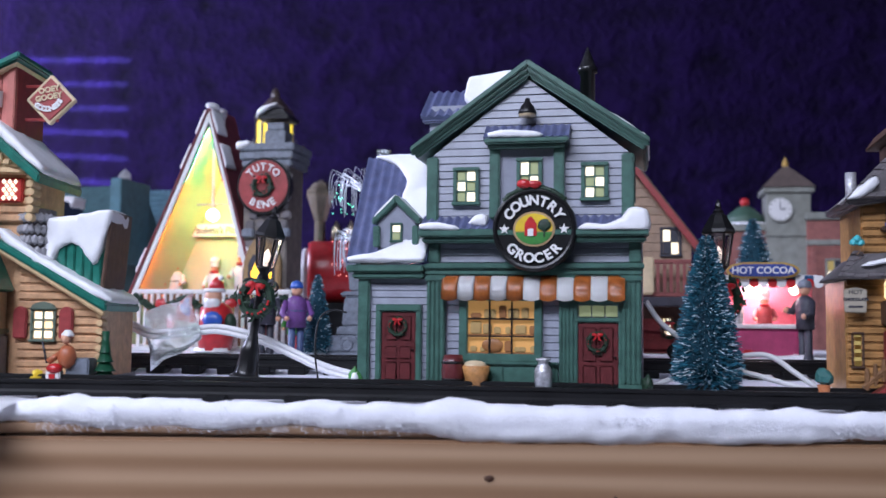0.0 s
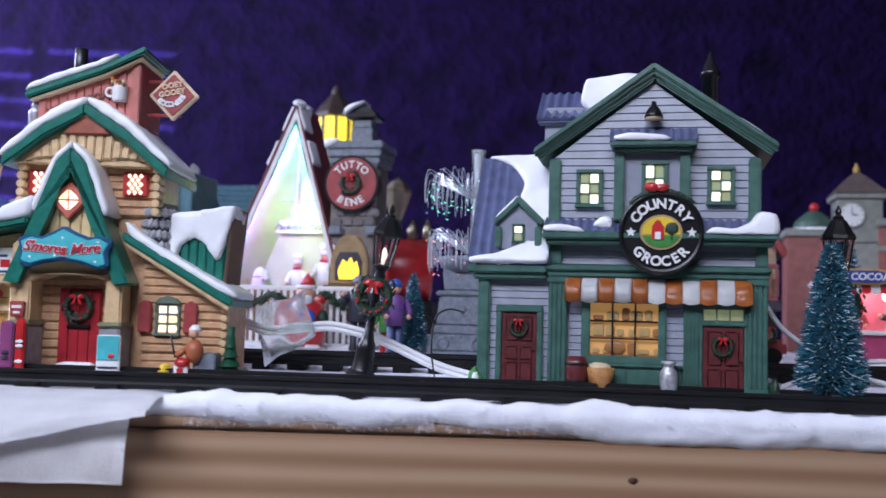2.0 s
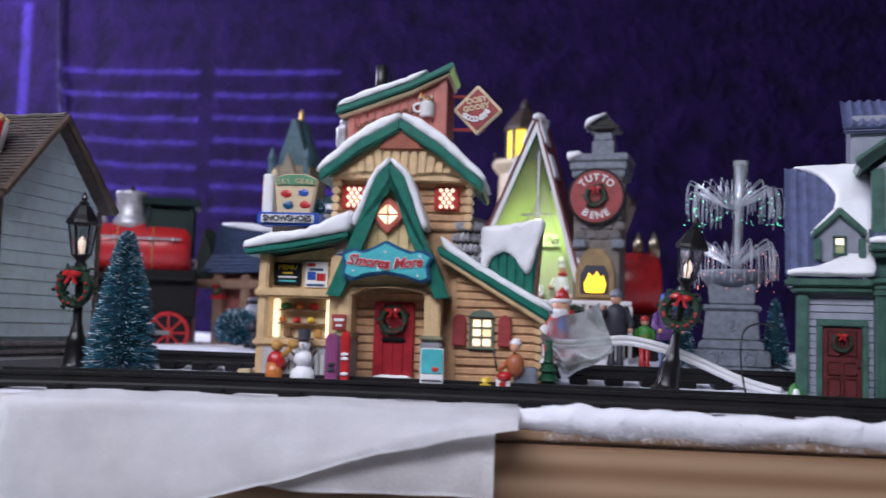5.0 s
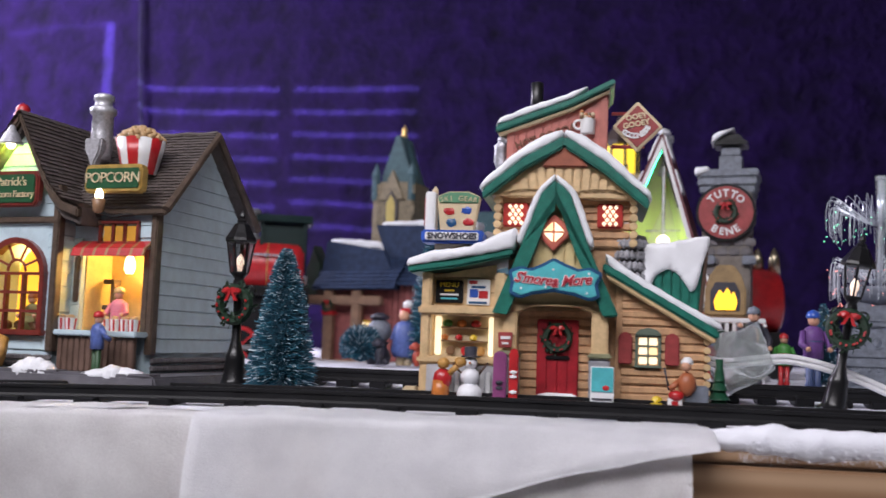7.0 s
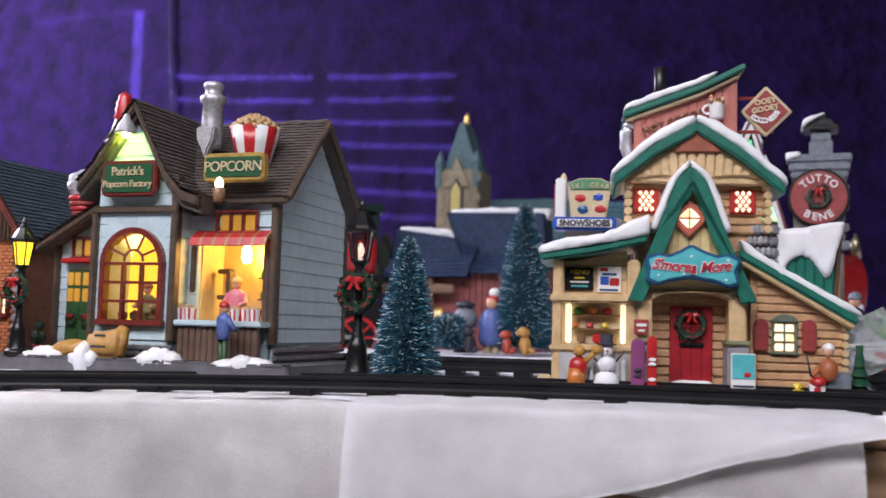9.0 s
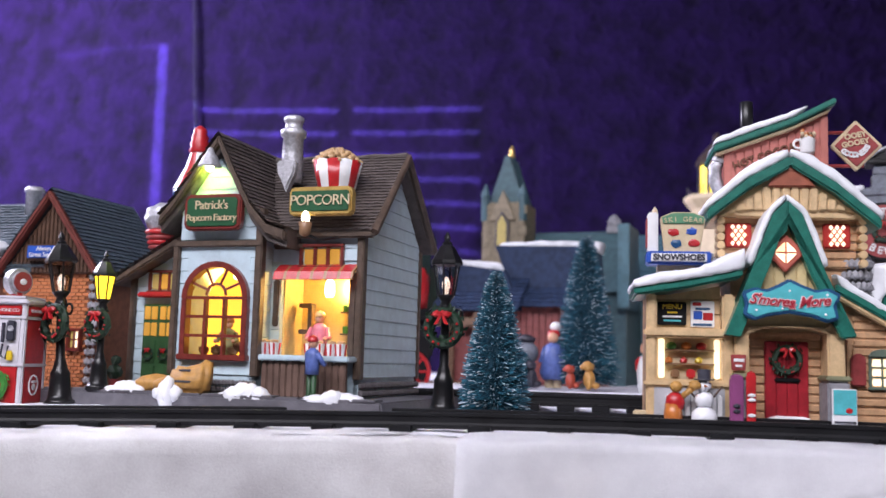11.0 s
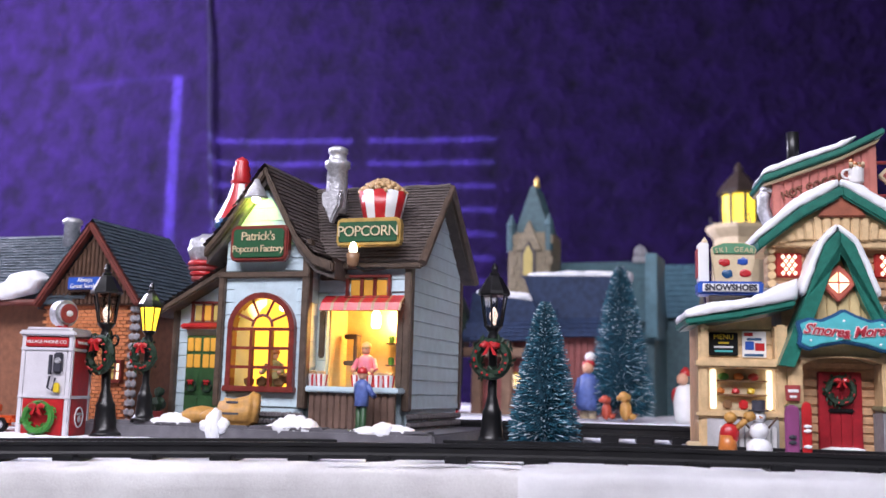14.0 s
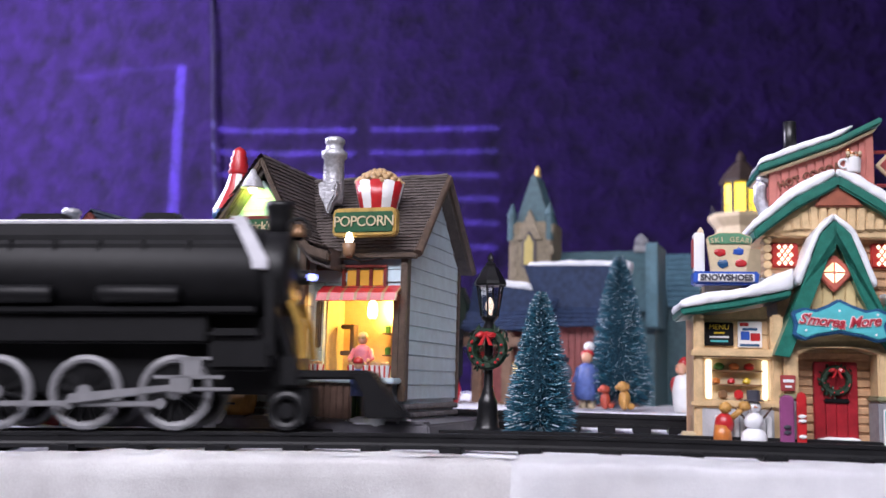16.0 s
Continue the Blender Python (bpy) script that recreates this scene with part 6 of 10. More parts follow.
def popcorn_shop():
    M = pose(-0.6, -0.113, 0, 0, 0, 2)
    h = thing("popcorn_shop", M, "pale blue ceramic popcorn shop with brown shingled roof", "model house", "village houses")
    W = lambda name, bm, mt, label="", **k: part(name, bm, mt, h, label, **k)
    W("plinth", prism([(-0.190, 0.0), (0.060, 0.0), (0.058, 0.0105), (-0.180, 0.0105)], -0.040, 0.110, 0.0012), mat("slate_grey_paving_glaze", (0.13, 0.125, 0.14), 0.45, 0.3))
    rnd = random.Random(5)
    for i in range(14):
        x = -0.175 + i * 0.0165
        W("paving_slab", box(x, x + 0.0155, -0.0395 + rnd.uniform(0, 0.001), -0.028, 0.0100, 0.0116 + rnd.uniform(-0.0003, 0.0004), 0.0006), bpy.data.materials["slate_grey_paving_glaze"])
    # walls
    W("tower_wall", merge(box(-0.0955, -0.0425, 0.045, 0.085, 0.010, 0.110, 0), box(-0.0955, -0.0890, -0.0135, 0.05, 0.010, 0.110, 0), box(-0.0430, -0.0365, -0.0135, 0.05, 0.010, 0.110, 0), box(-0.0955, -0.0365, -0.0135, -0.0100, 0.010, 0.034, 0), prism([(-0.0955, 0.095), (-0.0365, 0.095), (-0.0365, 0.1150), (-0.0725, 0.1660), (-0.0955, 0.1340)], -0.0135, 0.085, 0)), P_WALL)
    W("shop_wall", merge(box(-0.0365, 0.0265, 0.055, 0.088, 0.010, 0.112, 0), box(0.0230, 0.0265, 0.001, 0.088, 0.010, 0.112, 0), box(-0.0365, 0.0265, 0.001, 0.005, 0.086, 0.112, 0), box(-0.0365, -0.0290, 0.001, 0.056, 0.010, 0.112, 0), box(-0.0365, 0.0265, 0.001, 0.056, 0.010, 0.034, 0)), P_WALL)
    W("interior", merge(box(-0.0290, 0.0230, 0.030, 0.032, 0.030, 0.090, 0), box(-0.0890, -0.0430, 0.030, 0.032, 0.010, 0.100, 0), box(-0.0290, 0.0230, 0.004, 0.032, 0.0880, 0.0895, 0), box(-0.0290, -0.0280, 0.004, 0.032, 0.030, 0.088, 0), box(0.0220, 0.0232, 0.004, 0.032, 0.030, 0.088, 0)), mat("cream_interior", (0.62, 0.47, 0.22), 0.6), "cream lit interior")
    # front boards
    for poly in ([(-0.0955, 0.0225), (-0.0890, 0.0225), (-0.0890, 0.1050), (-0.0955, 0.1050)], [(-0.0440, 0.0225), (-0.0365, 0.0225), (-0.0365, 0.1050), (-0.0440, 0.1050)],
                 [(-0.0890, 0.0225), (-0.0440, 0.0225), (-0.0440, 0.0345), (-0.0890, 0.0345)], [(-0.0955, 0.1080), (-0.0365, 0.1080), (-0.0365, 0.1160), (-0.0725, 0.1660), (-0.0955, 0.1340)]):
        siding(h, poly, -0.0140, 0.0082, P_WALL)
    cor = [[(s * 0.0230 - 0.0665, 0.0705), (s * 0.0230 - 0.0665, 0.1050), (-0.0665, 0.1050), (-0.0665, 0.0935), (s * 0.012 - 0.0665, 0.0890)] for s in (-1, 1)]
    for c in cor:
        W("spandrel", prism(c, -0.0146, -0.010, 0.0003), P_WALL)
    siding(h, [(-0.0365, 0.0955), (0.0250, 0.0955), (0.0250, 0.1120), (-0.0365, 0.1120)], 0.0005, 0.0080, P_WALL)
    # the counter's warm light is put into this copy of the siding colour
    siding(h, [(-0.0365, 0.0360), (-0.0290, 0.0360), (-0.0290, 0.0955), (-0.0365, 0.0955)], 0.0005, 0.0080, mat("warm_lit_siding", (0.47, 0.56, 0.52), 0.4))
    side = pose(0.0270, 0, 0, 0, 0, 90)
    siding(h, [(0.000, 0.0230), (0.1030, 0.0230), (0.1030, 0.1130), (0.0500, 0.1670), (0.000, 0.1150)], 0.0, 0.0092, P_WALL, m=side)
    W("side_wall", prism([(0.001, 0.012), (0.103, 0.012), (0.103, 0.1130), (0.050, 0.1675), (0.001, 0.1150)], 0.0012, 0.004, 0, m=side), P_WALL)
    # return of the tower, its boards also coloured as if lit from the counter
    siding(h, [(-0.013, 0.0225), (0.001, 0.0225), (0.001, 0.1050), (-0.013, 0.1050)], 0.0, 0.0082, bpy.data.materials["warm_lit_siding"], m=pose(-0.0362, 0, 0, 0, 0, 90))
    # rubble footing
    for i in range(26):
        for r in range(2):
            x = -0.0960 + i * 0.0024 + (0.0012 if r else 0)
            if x < -0.036:
                W("stone", ball(x, -0.0150, 0.0135 + r * 0.0045, 0.0018, 0.0016, 0.0021, 1, 0.25), DKSTONE)
    for i in range(35):
        for r in range(2):
            W("stone", ball(0.0275, 0.002 + i * 0.0030, 0.0135 + r * 0.0050, 0.0018, 0.0019, 0.0023, 1, 0.25), DKSTONE)
    # timbers
    def timber(x0, x1, y0, y1, z0, z1):
        bm = box(x0, x1, y0, y1, z0, z1, 0.0007)
        W("timber", bm, P_TRIM)
    timber(-0.0990, -0.0945, -0.0175, -0.011, 0.022, 0.108)
    timber(-0.0395, -0.0345, -0.0175, -0.011, 0.022, 0.128)
    timber(-0.0990, -0.0345, -0.0180, -0.0115, 0.1035, 0.1075)
    timber(-0.0345, -0.0130, -0.003, 0.002, 0.1035, 0.1072)
    timber(0.0238, 0.0285, -0.003, 0.004, 0.022, 0.113)
    timber(0.0255, 0.0285, 0.101, 0.106, 0.022, 0.113)
    timber(0.0190, 0.0238, -0.002, 0.003, 0.036, 0.0880)
    # arched window: frame, bars and see-through openings to the glowing back
    cx = -0.0665
    outer = [(cx + 0.0238 * math.cos(a), 0.0705 + 0.0238 * math.sin(a)) for a in np.linspace(0, math.pi, 15)]
    inner = [(cx + 0.0200 * math.cos(a), 0.0705 + 0.0200 * math.sin(a)) for a in np.linspace(0, math.pi, 15)]
    bm = bmesh.new()
    for i in range(14):
        bm = merge(bm, prism([outer[i], outer[i + 1], inner[i + 1], inner[i]], -0.0185, -0.012, 0))
    bm = merge(bm, box(cx - 0.0238, cx - 0.0200, -0.0185, -0.012, 0.0340, 0.0705, 0.0004), box(cx + 0.0200, cx + 0.0238, -0.0185, -0.012, 0.0340, 0.0705, 0.0004), box(cx - 0.0250, cx + 0.0250, -0.0195, -0.012, 0.0315, 0.0352, 0.0005))
    aw = W("arched_window", bm, OXBLOOD, "arched window with dark red bars, amber light within")
    for x in (-0.0068, 0.0068):
        part("bar", box(cx + x - 0.0009, cx + x + 0.0009, -0.0175, -0.014, 0.035, 0.0715, 0), OXBLOOD, aw)
    for z in (0.0470, 0.0590, 0.0710):
        part("bar", box(cx - 0.0202, cx + 0.0202, -0.0174, -0.014, z - 0.0009, z + 0.0009, 0), OXBLOOD, aw)
    ring = [(cx + 0.0070 * math.cos(a), 0.0725 + 0.0075 * math.sin(a)) for a in np.linspace(0, math.pi, 9)]
    part("bar", tube([(x, -0.0158, z) for x, z in ring], 0.0010, 5), OXBLOOD, aw)
    for a in (30, 68, 112, 150):
        r = radians(a)
        part("bar", tube([(cx + 0.0070 * math.cos(r), -0.0158, 0.0725 + 0.0072 * math.sin(r)), (cx + 0.0202 * math.cos(r), -0.0158, 0.0705 + 0.0202 * math.sin(r))], 0.0009, 5), OXBLOOD, aw)
    part("lit_back", prism([(cx - 0.0230, 0.034), (cx + 0.0230, 0.034), (cx + 0.0230, 0.0705)] + [(cx + 0.0225 * math.cos(a), 0.0705 + 0.0225 * math.sin(a)) for a in np.linspace(0, math.pi, 13)] + [(cx - 0.0230, 0.0705)], 0.012, 0.014, 0), WARMY, aw, "amber lit interior wall")
    part("inner_bulb", ball(cx + 0.008, -0.004, 0.086, 0.0028), BULB, aw, smooth=True)
    part("shelf_goods", merge(*[ball(cx + x, -0.006, 0.038 + z, 0.004, 0.003, 0.0035, 1, 0.4) for x, z in ((-0.013, 0), (-0.004, 0), (0.013, 0.002), (0.008, 0))]), BROWN, aw)
    # upper left gable lamp and sign
    sg = W("name_board", prism([(-0.0885, 0.1165), (-0.0860, 0.1135), (-0.0500, 0.1135), (-0.0475, 0.1165), (-0.0475, 0.1335), (-0.0500, 0.1365), (-0.0860, 0.1365), (-0.0885, 0.1335)], -0.0235, -0.0180, 0.0009), OXBLOOD, "green name board in dark red frame")
    part("face", prism([(-0.0860, 0.1175), (-0.0845, 0.1158), (-0.0515, 0.1158), (-0.0500, 0.1175), (-0.0500, 0.1325), (-0.0515, 0.1342), (-0.0845, 0.1342), (-0.0860, 0.1325)], -0.0243, -0.0230, 0.0003), mat("bottle_green_board", (0.018, 0.085, 0.035), 0.4), sg)
    words("Patrick's", 0.0080, 0.0004, CREAM, sg, pose(-0.0680, -0.0246, 0.1292), spacing=0.92)
    words("Popcorn Factory", 0.0062, 0.0004, CREAM, sg, pose(-0.0680, -0.0246, 0.1212), spacing=0.88)
    gl = W("gable_lamp", lathe([(0.0078, 0), (0.0068, 0.001), (0.0048, 0.0060), (0.0028, 0.0085), (0.0015, 0.0120), (0.0002, 0.0125)], 16, pose(-0.0715, -0.0235, 0.1545)), SILVER, "silver bell lamp shining on the gable", smooth=True)
    part("bulb", ball(-0.0715, -0.0235, 0.1540, 0.0030), BULB, gl, smooth=True)
    part("arm", tube([(-0.0715, -0.0235, 0.165), (-0.0690, -0.014, 0.170)], 0.0012, 6), IRON, gl)
    # tower roof, swept eaves
    lft = [(-0.1080, 0.1230), (-0.0960, 0.1360), (-0.0810, 0.1565), (-0.0665, 0.1755)]
    rgt = [(-0.0665, 0.1755), (-0.0545, 0.1525), (-0.0420, 0.1300), (-0.0300, 0.1170), (-0.0165, 0.1125)]
    for ln in (lft, rgt):
        lo = [(x, z - 0.0065) for x, z in ln]
        W("bargeboard", prism(ln + lo[::-1], -0.0235, -0.0185, 0.001), P_TRIM)
        W("roof_deck", prism([(x, z + 0.001) for x, z in ln] + [(x, z - 0.004) for x, z in lo[::-1]], -0.0195, 0.085, 0.0005), P_ROOF)
        for (xa, za), (xb, zb) in zip(ln, ln[1:]):
            c, e = ((xa, za), (xb, zb)) if za < zb else ((xb, zb), (xa, za))
            shingles(h, Vector((c[0], -0.0240, c[1] + 0.0012)), Vector((0, 0.107, 0)), Vector((e[0] - c[0], 0, e[1] - c[1])), max(2, int(math.hypot(e[0] - c[0], e[1] - c[1]) / 0.0032)), 20, P_ROOF, int(abs(xa) * 1e4))
    # main roof
    ridge_z, eave_z = 0.1715, 0.1140
    W("roof_deck", prism([(-0.005, eave_z), (0.0500, ridge_z), (0.110, eave_z), (0.110, eave_z - 0.003), (0.0500, ridge_z - 0.005), (-0.005, eave_z - 0.003)], -0.0365, 0.0345, 0.0006, m=Matrix(((0, 1, 0, 0), (1, 0, 0, 0), (0, 0, 1, 0), (0, 0, 0, 1)))), P_ROOF)
    shingles(h, Vector((-0.068, -0.0055, eave_z + 0.0006)), Vector((0.1040, 0, 0)), Vector((0, 0.0555, 0.0585)), 25, 34, P_ROOF, 5)
    tube_pts = [(0.0360, -0.0055, eave_z - 0.001), (0.0360, 0.050, ridge_z - 0.0005), (0.0360, 0.1105, eave_z - 0.001)]
    W("verge", merge(tube(tube_pts, 0.0030, 6)), P_TRIM)
    W("ridge_cap", tube([(-0.07 + 0.0117 * i, 0.050, ridge_z + 0.0006 + 0.0008 * (i % 2)) for i in range(10)], 0.0019, 6), P_ROOF)
    W("eave_board", box(-0.0300, 0.0355, -0.0065, -0.002, eave_z - 0.0042, eave_z - 0.0005, 0.0009), P_TRIM)
    ch = W("vent_pipe", lathe([(0.0066, 0), (0.0072, 0.004), (0.0072, 0.018), (0.0068, 0.0300), (0.0086, 0.0315), (0.0088, 0.0350), (0.0068, 0.0362), (0.0058, 0.0372), (0.0058, 0.0405), (0.0068, 0.0415), (0.0066, 0.0440), (0.0048, 0.0452), (0.0001, 0.0455)], 20, pose(-0.0350, 0.0190, 0.1505)), SILVER, "silver roof vent pipe with flashing", smooth=True)
    part("flashing", prism([(-0.0420, 0.1640), (-0.0280, 0.1640), (-0.0288, 0.1550), (-0.0318, 0.1490), (-0.0345, 0.1420), (-0.0378, 0.1500), (-0.0412, 0.1560)], 0.0095, 0.0165, 0.0012), SILVER, ch)
    # popcorn tub on the roof
    tub = new("popcorn_tub")
    tub["label"] = "striped red and white popcorn tub on the roof"
    tub.parent = h
    tub.matrix_basis = pose(0.0010, 0.0130, 0.1385)
    for i in range(12):
        a0, a1 = 2 * math.pi * i / 12, 2 * math.pi * (i + 1) / 12
        bm = bmesh.new()
        r0, r1, z1 = 0.0108, 0.0162, 0.0225
        g = [[bm.verts.new((r * math.cos(a), r * math.sin(a), z)) for r, z in ((r0, 0), ((r0 + r1) / 2, z1 / 2), (r1, z1 + 0.0008 * math.sin((a - a0) / (a1 - a0) * math.pi)), (r1 - 0.0012, z1))] for a in np.linspace(a0, a1, 4)]
        for a, b in zip(g, g[1:]):
            for j in range(3):
                bm.faces.new((a[j], b[j], b[j + 1], a[j + 1]))
        part("stripe", bm, RED if i % 2 else WHITE, tub, smooth=True)
    corn = mat("popped_corn", (0.52, 0.34, 0.17), 0.55, 0.25, 300, 0.3)
    rnd = random.Random(2)
    for i in range(70):
        a, q = i * 2.4, (i / 70) ** 0.5
        part("kernel", ball(0.0150 * q * math.cos(a), 0.0150 * q * math.sin(a), 0.0225 + 0.0085 * (1 - q * q) + rnd.uniform(-0.0006, 0.0006), 0.0022, sub=1, rough=0.5), corn, tub, smooth=True)
    before = set(h.children)
    ps = W("popcorn_sign", prism([(-0.0225, 0.1240), (-0.0205, 0.1218), (0.0180, 0.1218), (0.0200, 0.1240), (0.0200, 0.1375), (0.0180, 0.1398), (-0.0205, 0.1398), (-0.0225, 0.1375)], -0.0180, -0.0110, 0.0009), GOLD, "green popcorn sign in golden frame")
    part("face", prism([(-0.0200, 0.1245), (0.0175, 0.1245), (0.0182, 0.1255), (0.0182, 0.1360), (0.0175, 0.1372), (-0.0200, 0.1372), (-0.0207, 0.1360), (-0.0207, 0.1255)], -0.0187, -0.0175, 0.0003), bpy.data.materials["bottle_green_board"], ps)
    words("POPCORN", 0.0092, 0.0005, CREAM, ps, pose(-0.0008, -0.0190, 0.1309), spacing=0.9)
    for o in set(h.children) - before:
        o.matrix_basis = pose(0.0055, 0, 0.0005) @ o.matrix_basis
    sl = W("sign_lamp", lathe([(0.0020, 0), (0.0034, 0.001), (0.0042, 0.0085), (0.003, 0.009)], 12, pose(-0.0050, -0.0180, 0.1095)), mat("bronze_lamp", (0.30, 0.17, 0.09), 0.4), "bronze spotlight under the sign", smooth=True)
    part("bulb", lathe([(0.0020, 0.008), (0.0028, 0.0115), (0.0016, 0.0150), (0.0001, 0.0160)], 10, pose(-0.0050, -0.0180, 0.1095)), BULB, sl, smooth=True)
    part("arm", tube([(-0.0050, -0.018, 0.111), (0.0020, -0.014, 0.1075), (0.012, -0.004, 0.1105)], 0.0012, 6), IRON, sl)
    window(h, -0.0010, 0.0985, 0.0265, 0.0120, 3, 1, 0.0, OXBLOOD, [AMBER, AMBER, AMBER], 0.0020, 0.0022, 0.0025)
    # awning over the counter
    tan = mat("gold_brown_stripe", (0.34, 0.17, 0.075), 0.4)
    x0, i = -0.0300, 0
    while x0 < 0.0240:
        x1 = min(0.0245, x0 + (0.0072 if i % 2 == 0 else 0.0020))
        bm = prism([(-0.001, 0.0935), (-0.0085, 0.0885), (-0.0105, 0.0835), (-0.0095, 0.0832), (-0.0075, 0.0875), (-0.001, 0.0915)], x0, x1, 0, m=Matrix(((0, 1, 0, 0), (1, 0, 0, 0), (0, 0, 1, 0), (0, 0, 0, 1))))
        W("awning_stripe", bm, RED if i % 2 == 0 else tan)
        x0, i = x1, i + 1
    # counter and wares
    W("counter_top", box(-0.0375, 0.0265, -0.0160, 0.006, 0.0325, 0.0362, 0.0008), P_WALL)
    for i in range(13):
        W("counter_plank", box(-0.0335 + i * 0.0044, -0.0294 + i * 0.0044, -0.0130, -0.009, 0.0105, 0.0325, 0.0006), mat("weathered_plank", (0.14, 0.085, 0.065), 0.5, 0.35) if i == 0 else bpy.data.materials["weathered_plank"])
    for x in (-0.0325, -0.0265, -0.0060, 0.0010, 0.0085, 0.0150):
        b = W("popcorn_box", lathe([(0.0024, 0), (0.0032, 0.0075), (0.001, 0.0076)], 8, pose(x, -0.010 if x < -0.02 else -0.002, 0.0362)), WHITE, "small striped popcorn box")
        for k in range(4):
            a = radians(90 * k + 20)
            part("stripe", tube([(0.0024 * math.cos(a) + x, 0.0024 * math.sin(a) + (-0.010 if x < -0.02 else -0.002), 0.0364), (0.0033 * math.cos(a) + x, 0.0033 * math.sin(a) + (-0.010 if x < -0.02 else -0.002), 0.0435)], 0.0007, 4), RED, b)
        part("kernels", ball(x, -0.010 if x < -0.02 else -0.002, 0.0445, 0.0030, 0.003, 0.0016, 1, 0.5), corn, b)
    for z in (0.050, 0.064):
        W("shelf", box(0.004, 0.0222, 0.020, 0.030, z, z + 0.001, 0), P_TRIM)
        for k in range(4):
            W("jar", lathe([(0.0018, 0), (0.0020, 0.004), (0.0012, 0.0048)], 8, pose(0.0065 + k * 0.0046, 0.023, z + 0.001)), [GREEN, PINK, WHITE, RED][k])
    W("bulb", lathe([(0.0022, 0), (0.0034, 0.003), (0.0030, 0.009), (0.0012, 0.012)], 10, pose(0.0005, 0.010, 0.0735)), BULB, "bright bulb above the counter", smooth=True)
    W("shutter", box(-0.0340, -0.0300, -0.0015, 0.002, 0.054, 0.084, 0.0008), P_TRIM)
    W("machine", merge(box(-0.0240, -0.0150, 0.016, 0.022, 0.050, 0.053, 0.0005), box(-0.0165, -0.0140, 0.014, 0.022, 0.044, 0.070, 0.0005), box(-0.0240, -0.0140, 0.016, 0.022, 0.067, 0.070, 0.0005)), P_TRIM)
    # annex with green double door
    W("annex_wall", prism([(-0.146, 0.010), (-0.0955, 0.010), (-0.0955, 0.114), (-0.146, 0.088)], 0.014, 0.080, 0), P_WALL)
    siding(h, [(-0.1455, 0.012), (-0.0965, 0.012), (-0.0965, 0.112), (-0.1455, 0.087)], 0.0130, 0.0085, P_WALL)
    W("annex_roof", prism([(-0.156, 0.0845), (-0.0940, 0.1195), (-0.0940, 0.1140), (-0.1565, 0.0795)], -0.002, 0.082, 0.001), P_TRIM)
    shingles(h, Vector((-0.156, -0.003, 0.0853)), Vector((0, 0.085, 0)), Vector((0.062, 0, 0.035)), 18, 16, P_ROOF, 9)
    W("timber", box(-0.1490, -0.1455, 0.009, 0.016, 0.012, 0.088, 0.0006), P_TRIM)
    gd = W("double_door", box(-0.1370, -0.1115, 0.0090, 0.0130, 0.0120, 0.0680, 0.0006), mat("shop_door_green", (0.030, 0.085, 0.030), 0.4, 0.3), "green double door with amber panes and wreaths")
    for x0 in (-0.1358, -0.1236):
        for z in (0.0465, 0.0575):
            for k in range(2):
                part("pane", box(x0 + k * 0.0055, x0 + 0.0046 + k * 0.0055, 0.0082, 0.0095, z, z + 0.0090, 0.0004), AMBER, gd)
        for z0, z1 in ((0.0155, 0.0270), (0.0285, 0.0440)):
            part("panel", box(x0, x0 + 0.0101, 0.0080, 0.0095, z0, z1, 0.0006), bpy.data.materials["shop_door_green"], gd)
        wreath(gd, pose(x0 + 0.0052, 0.0070, 0.0345), 0.0036, berries=3)
    window(h, -0.1235, 0.0835, 0.0215, 0.0120, 3, 1, 0.0125, OXBLOOD, [DIMY, AMBER, DIMY], 0.0018, 0.0016, 0.0022)
    W("door_canopy", prism([(-0.1405, 0.0725), (-0.1085, 0.0725), (-0.1090, 0.0760), (-0.1395, 0.0760)], 0.004, 0.013, 0.001), RED)
    # potted shrub
    pot = thing("potted_shrub", M @ pose(-0.1495, -0.001, 0.0105), "round green shrub in a red pot", "potted plant")
    part("pot", lathe([(0.0030, 0), (0.0040, 0.0065), (0.0032, 0.0066)], 12), DKRED, pot)
    part("leaves", merge(ball(0, 0, 0.0115, 0.0050, 0.0050, 0.0060, 2, 0.5), ball(0, 0, 0.0190, 0.0034, 0.0034, 0.0036, 2, 0.5)), DKGREEN, pot)
    # striped kettle tower and silver drum behind
    kt = new("striped_turret")
    kt["label"] = "red and white striped turret with red finial"
    kt.parent = h
    kt.matrix_basis = pose(-0.1180, 0.036, 0.0975)
    part("drum", lathe([(0.0095, 0.0), (0.0095, 0.046), (0.001, 0.047)], 20), mat("frosted_turret_glass", (0.55, 0.66, 0.68), 0.15, 0.2, coat=0.5), kt, smooth=True)
    part("collar", lathe([(0.0150, 0.046), (0.0168, 0.049), (0.0166, 0.0535), (0.0100, 0.054)], 20), DKBLUE, kt, smooth=True)
    for i in range(10):
        a0, a1 = 2 * math.pi * i / 10, 2 * math.pi * (i + 1) / 10
        bm = bmesh.new()
        pr = [(0.0170, 0.053), (0.0135, 0.060), (0.0088, 0.070), (0.0060, 0.080)]
        g = [[bm.verts.new((r * math.cos(a), r * math.sin(a), z)) for r, z in pr] for a in np.linspace(a0, a1, 4)]
        for a, b in zip(g, g[1:]):
            for j in range(3):
                bm.faces.new((a[j], b[j], b[j + 1], a[j + 1]))
        part("stripe", bm, RED if i % 2 else WHITE, kt, smooth=True)
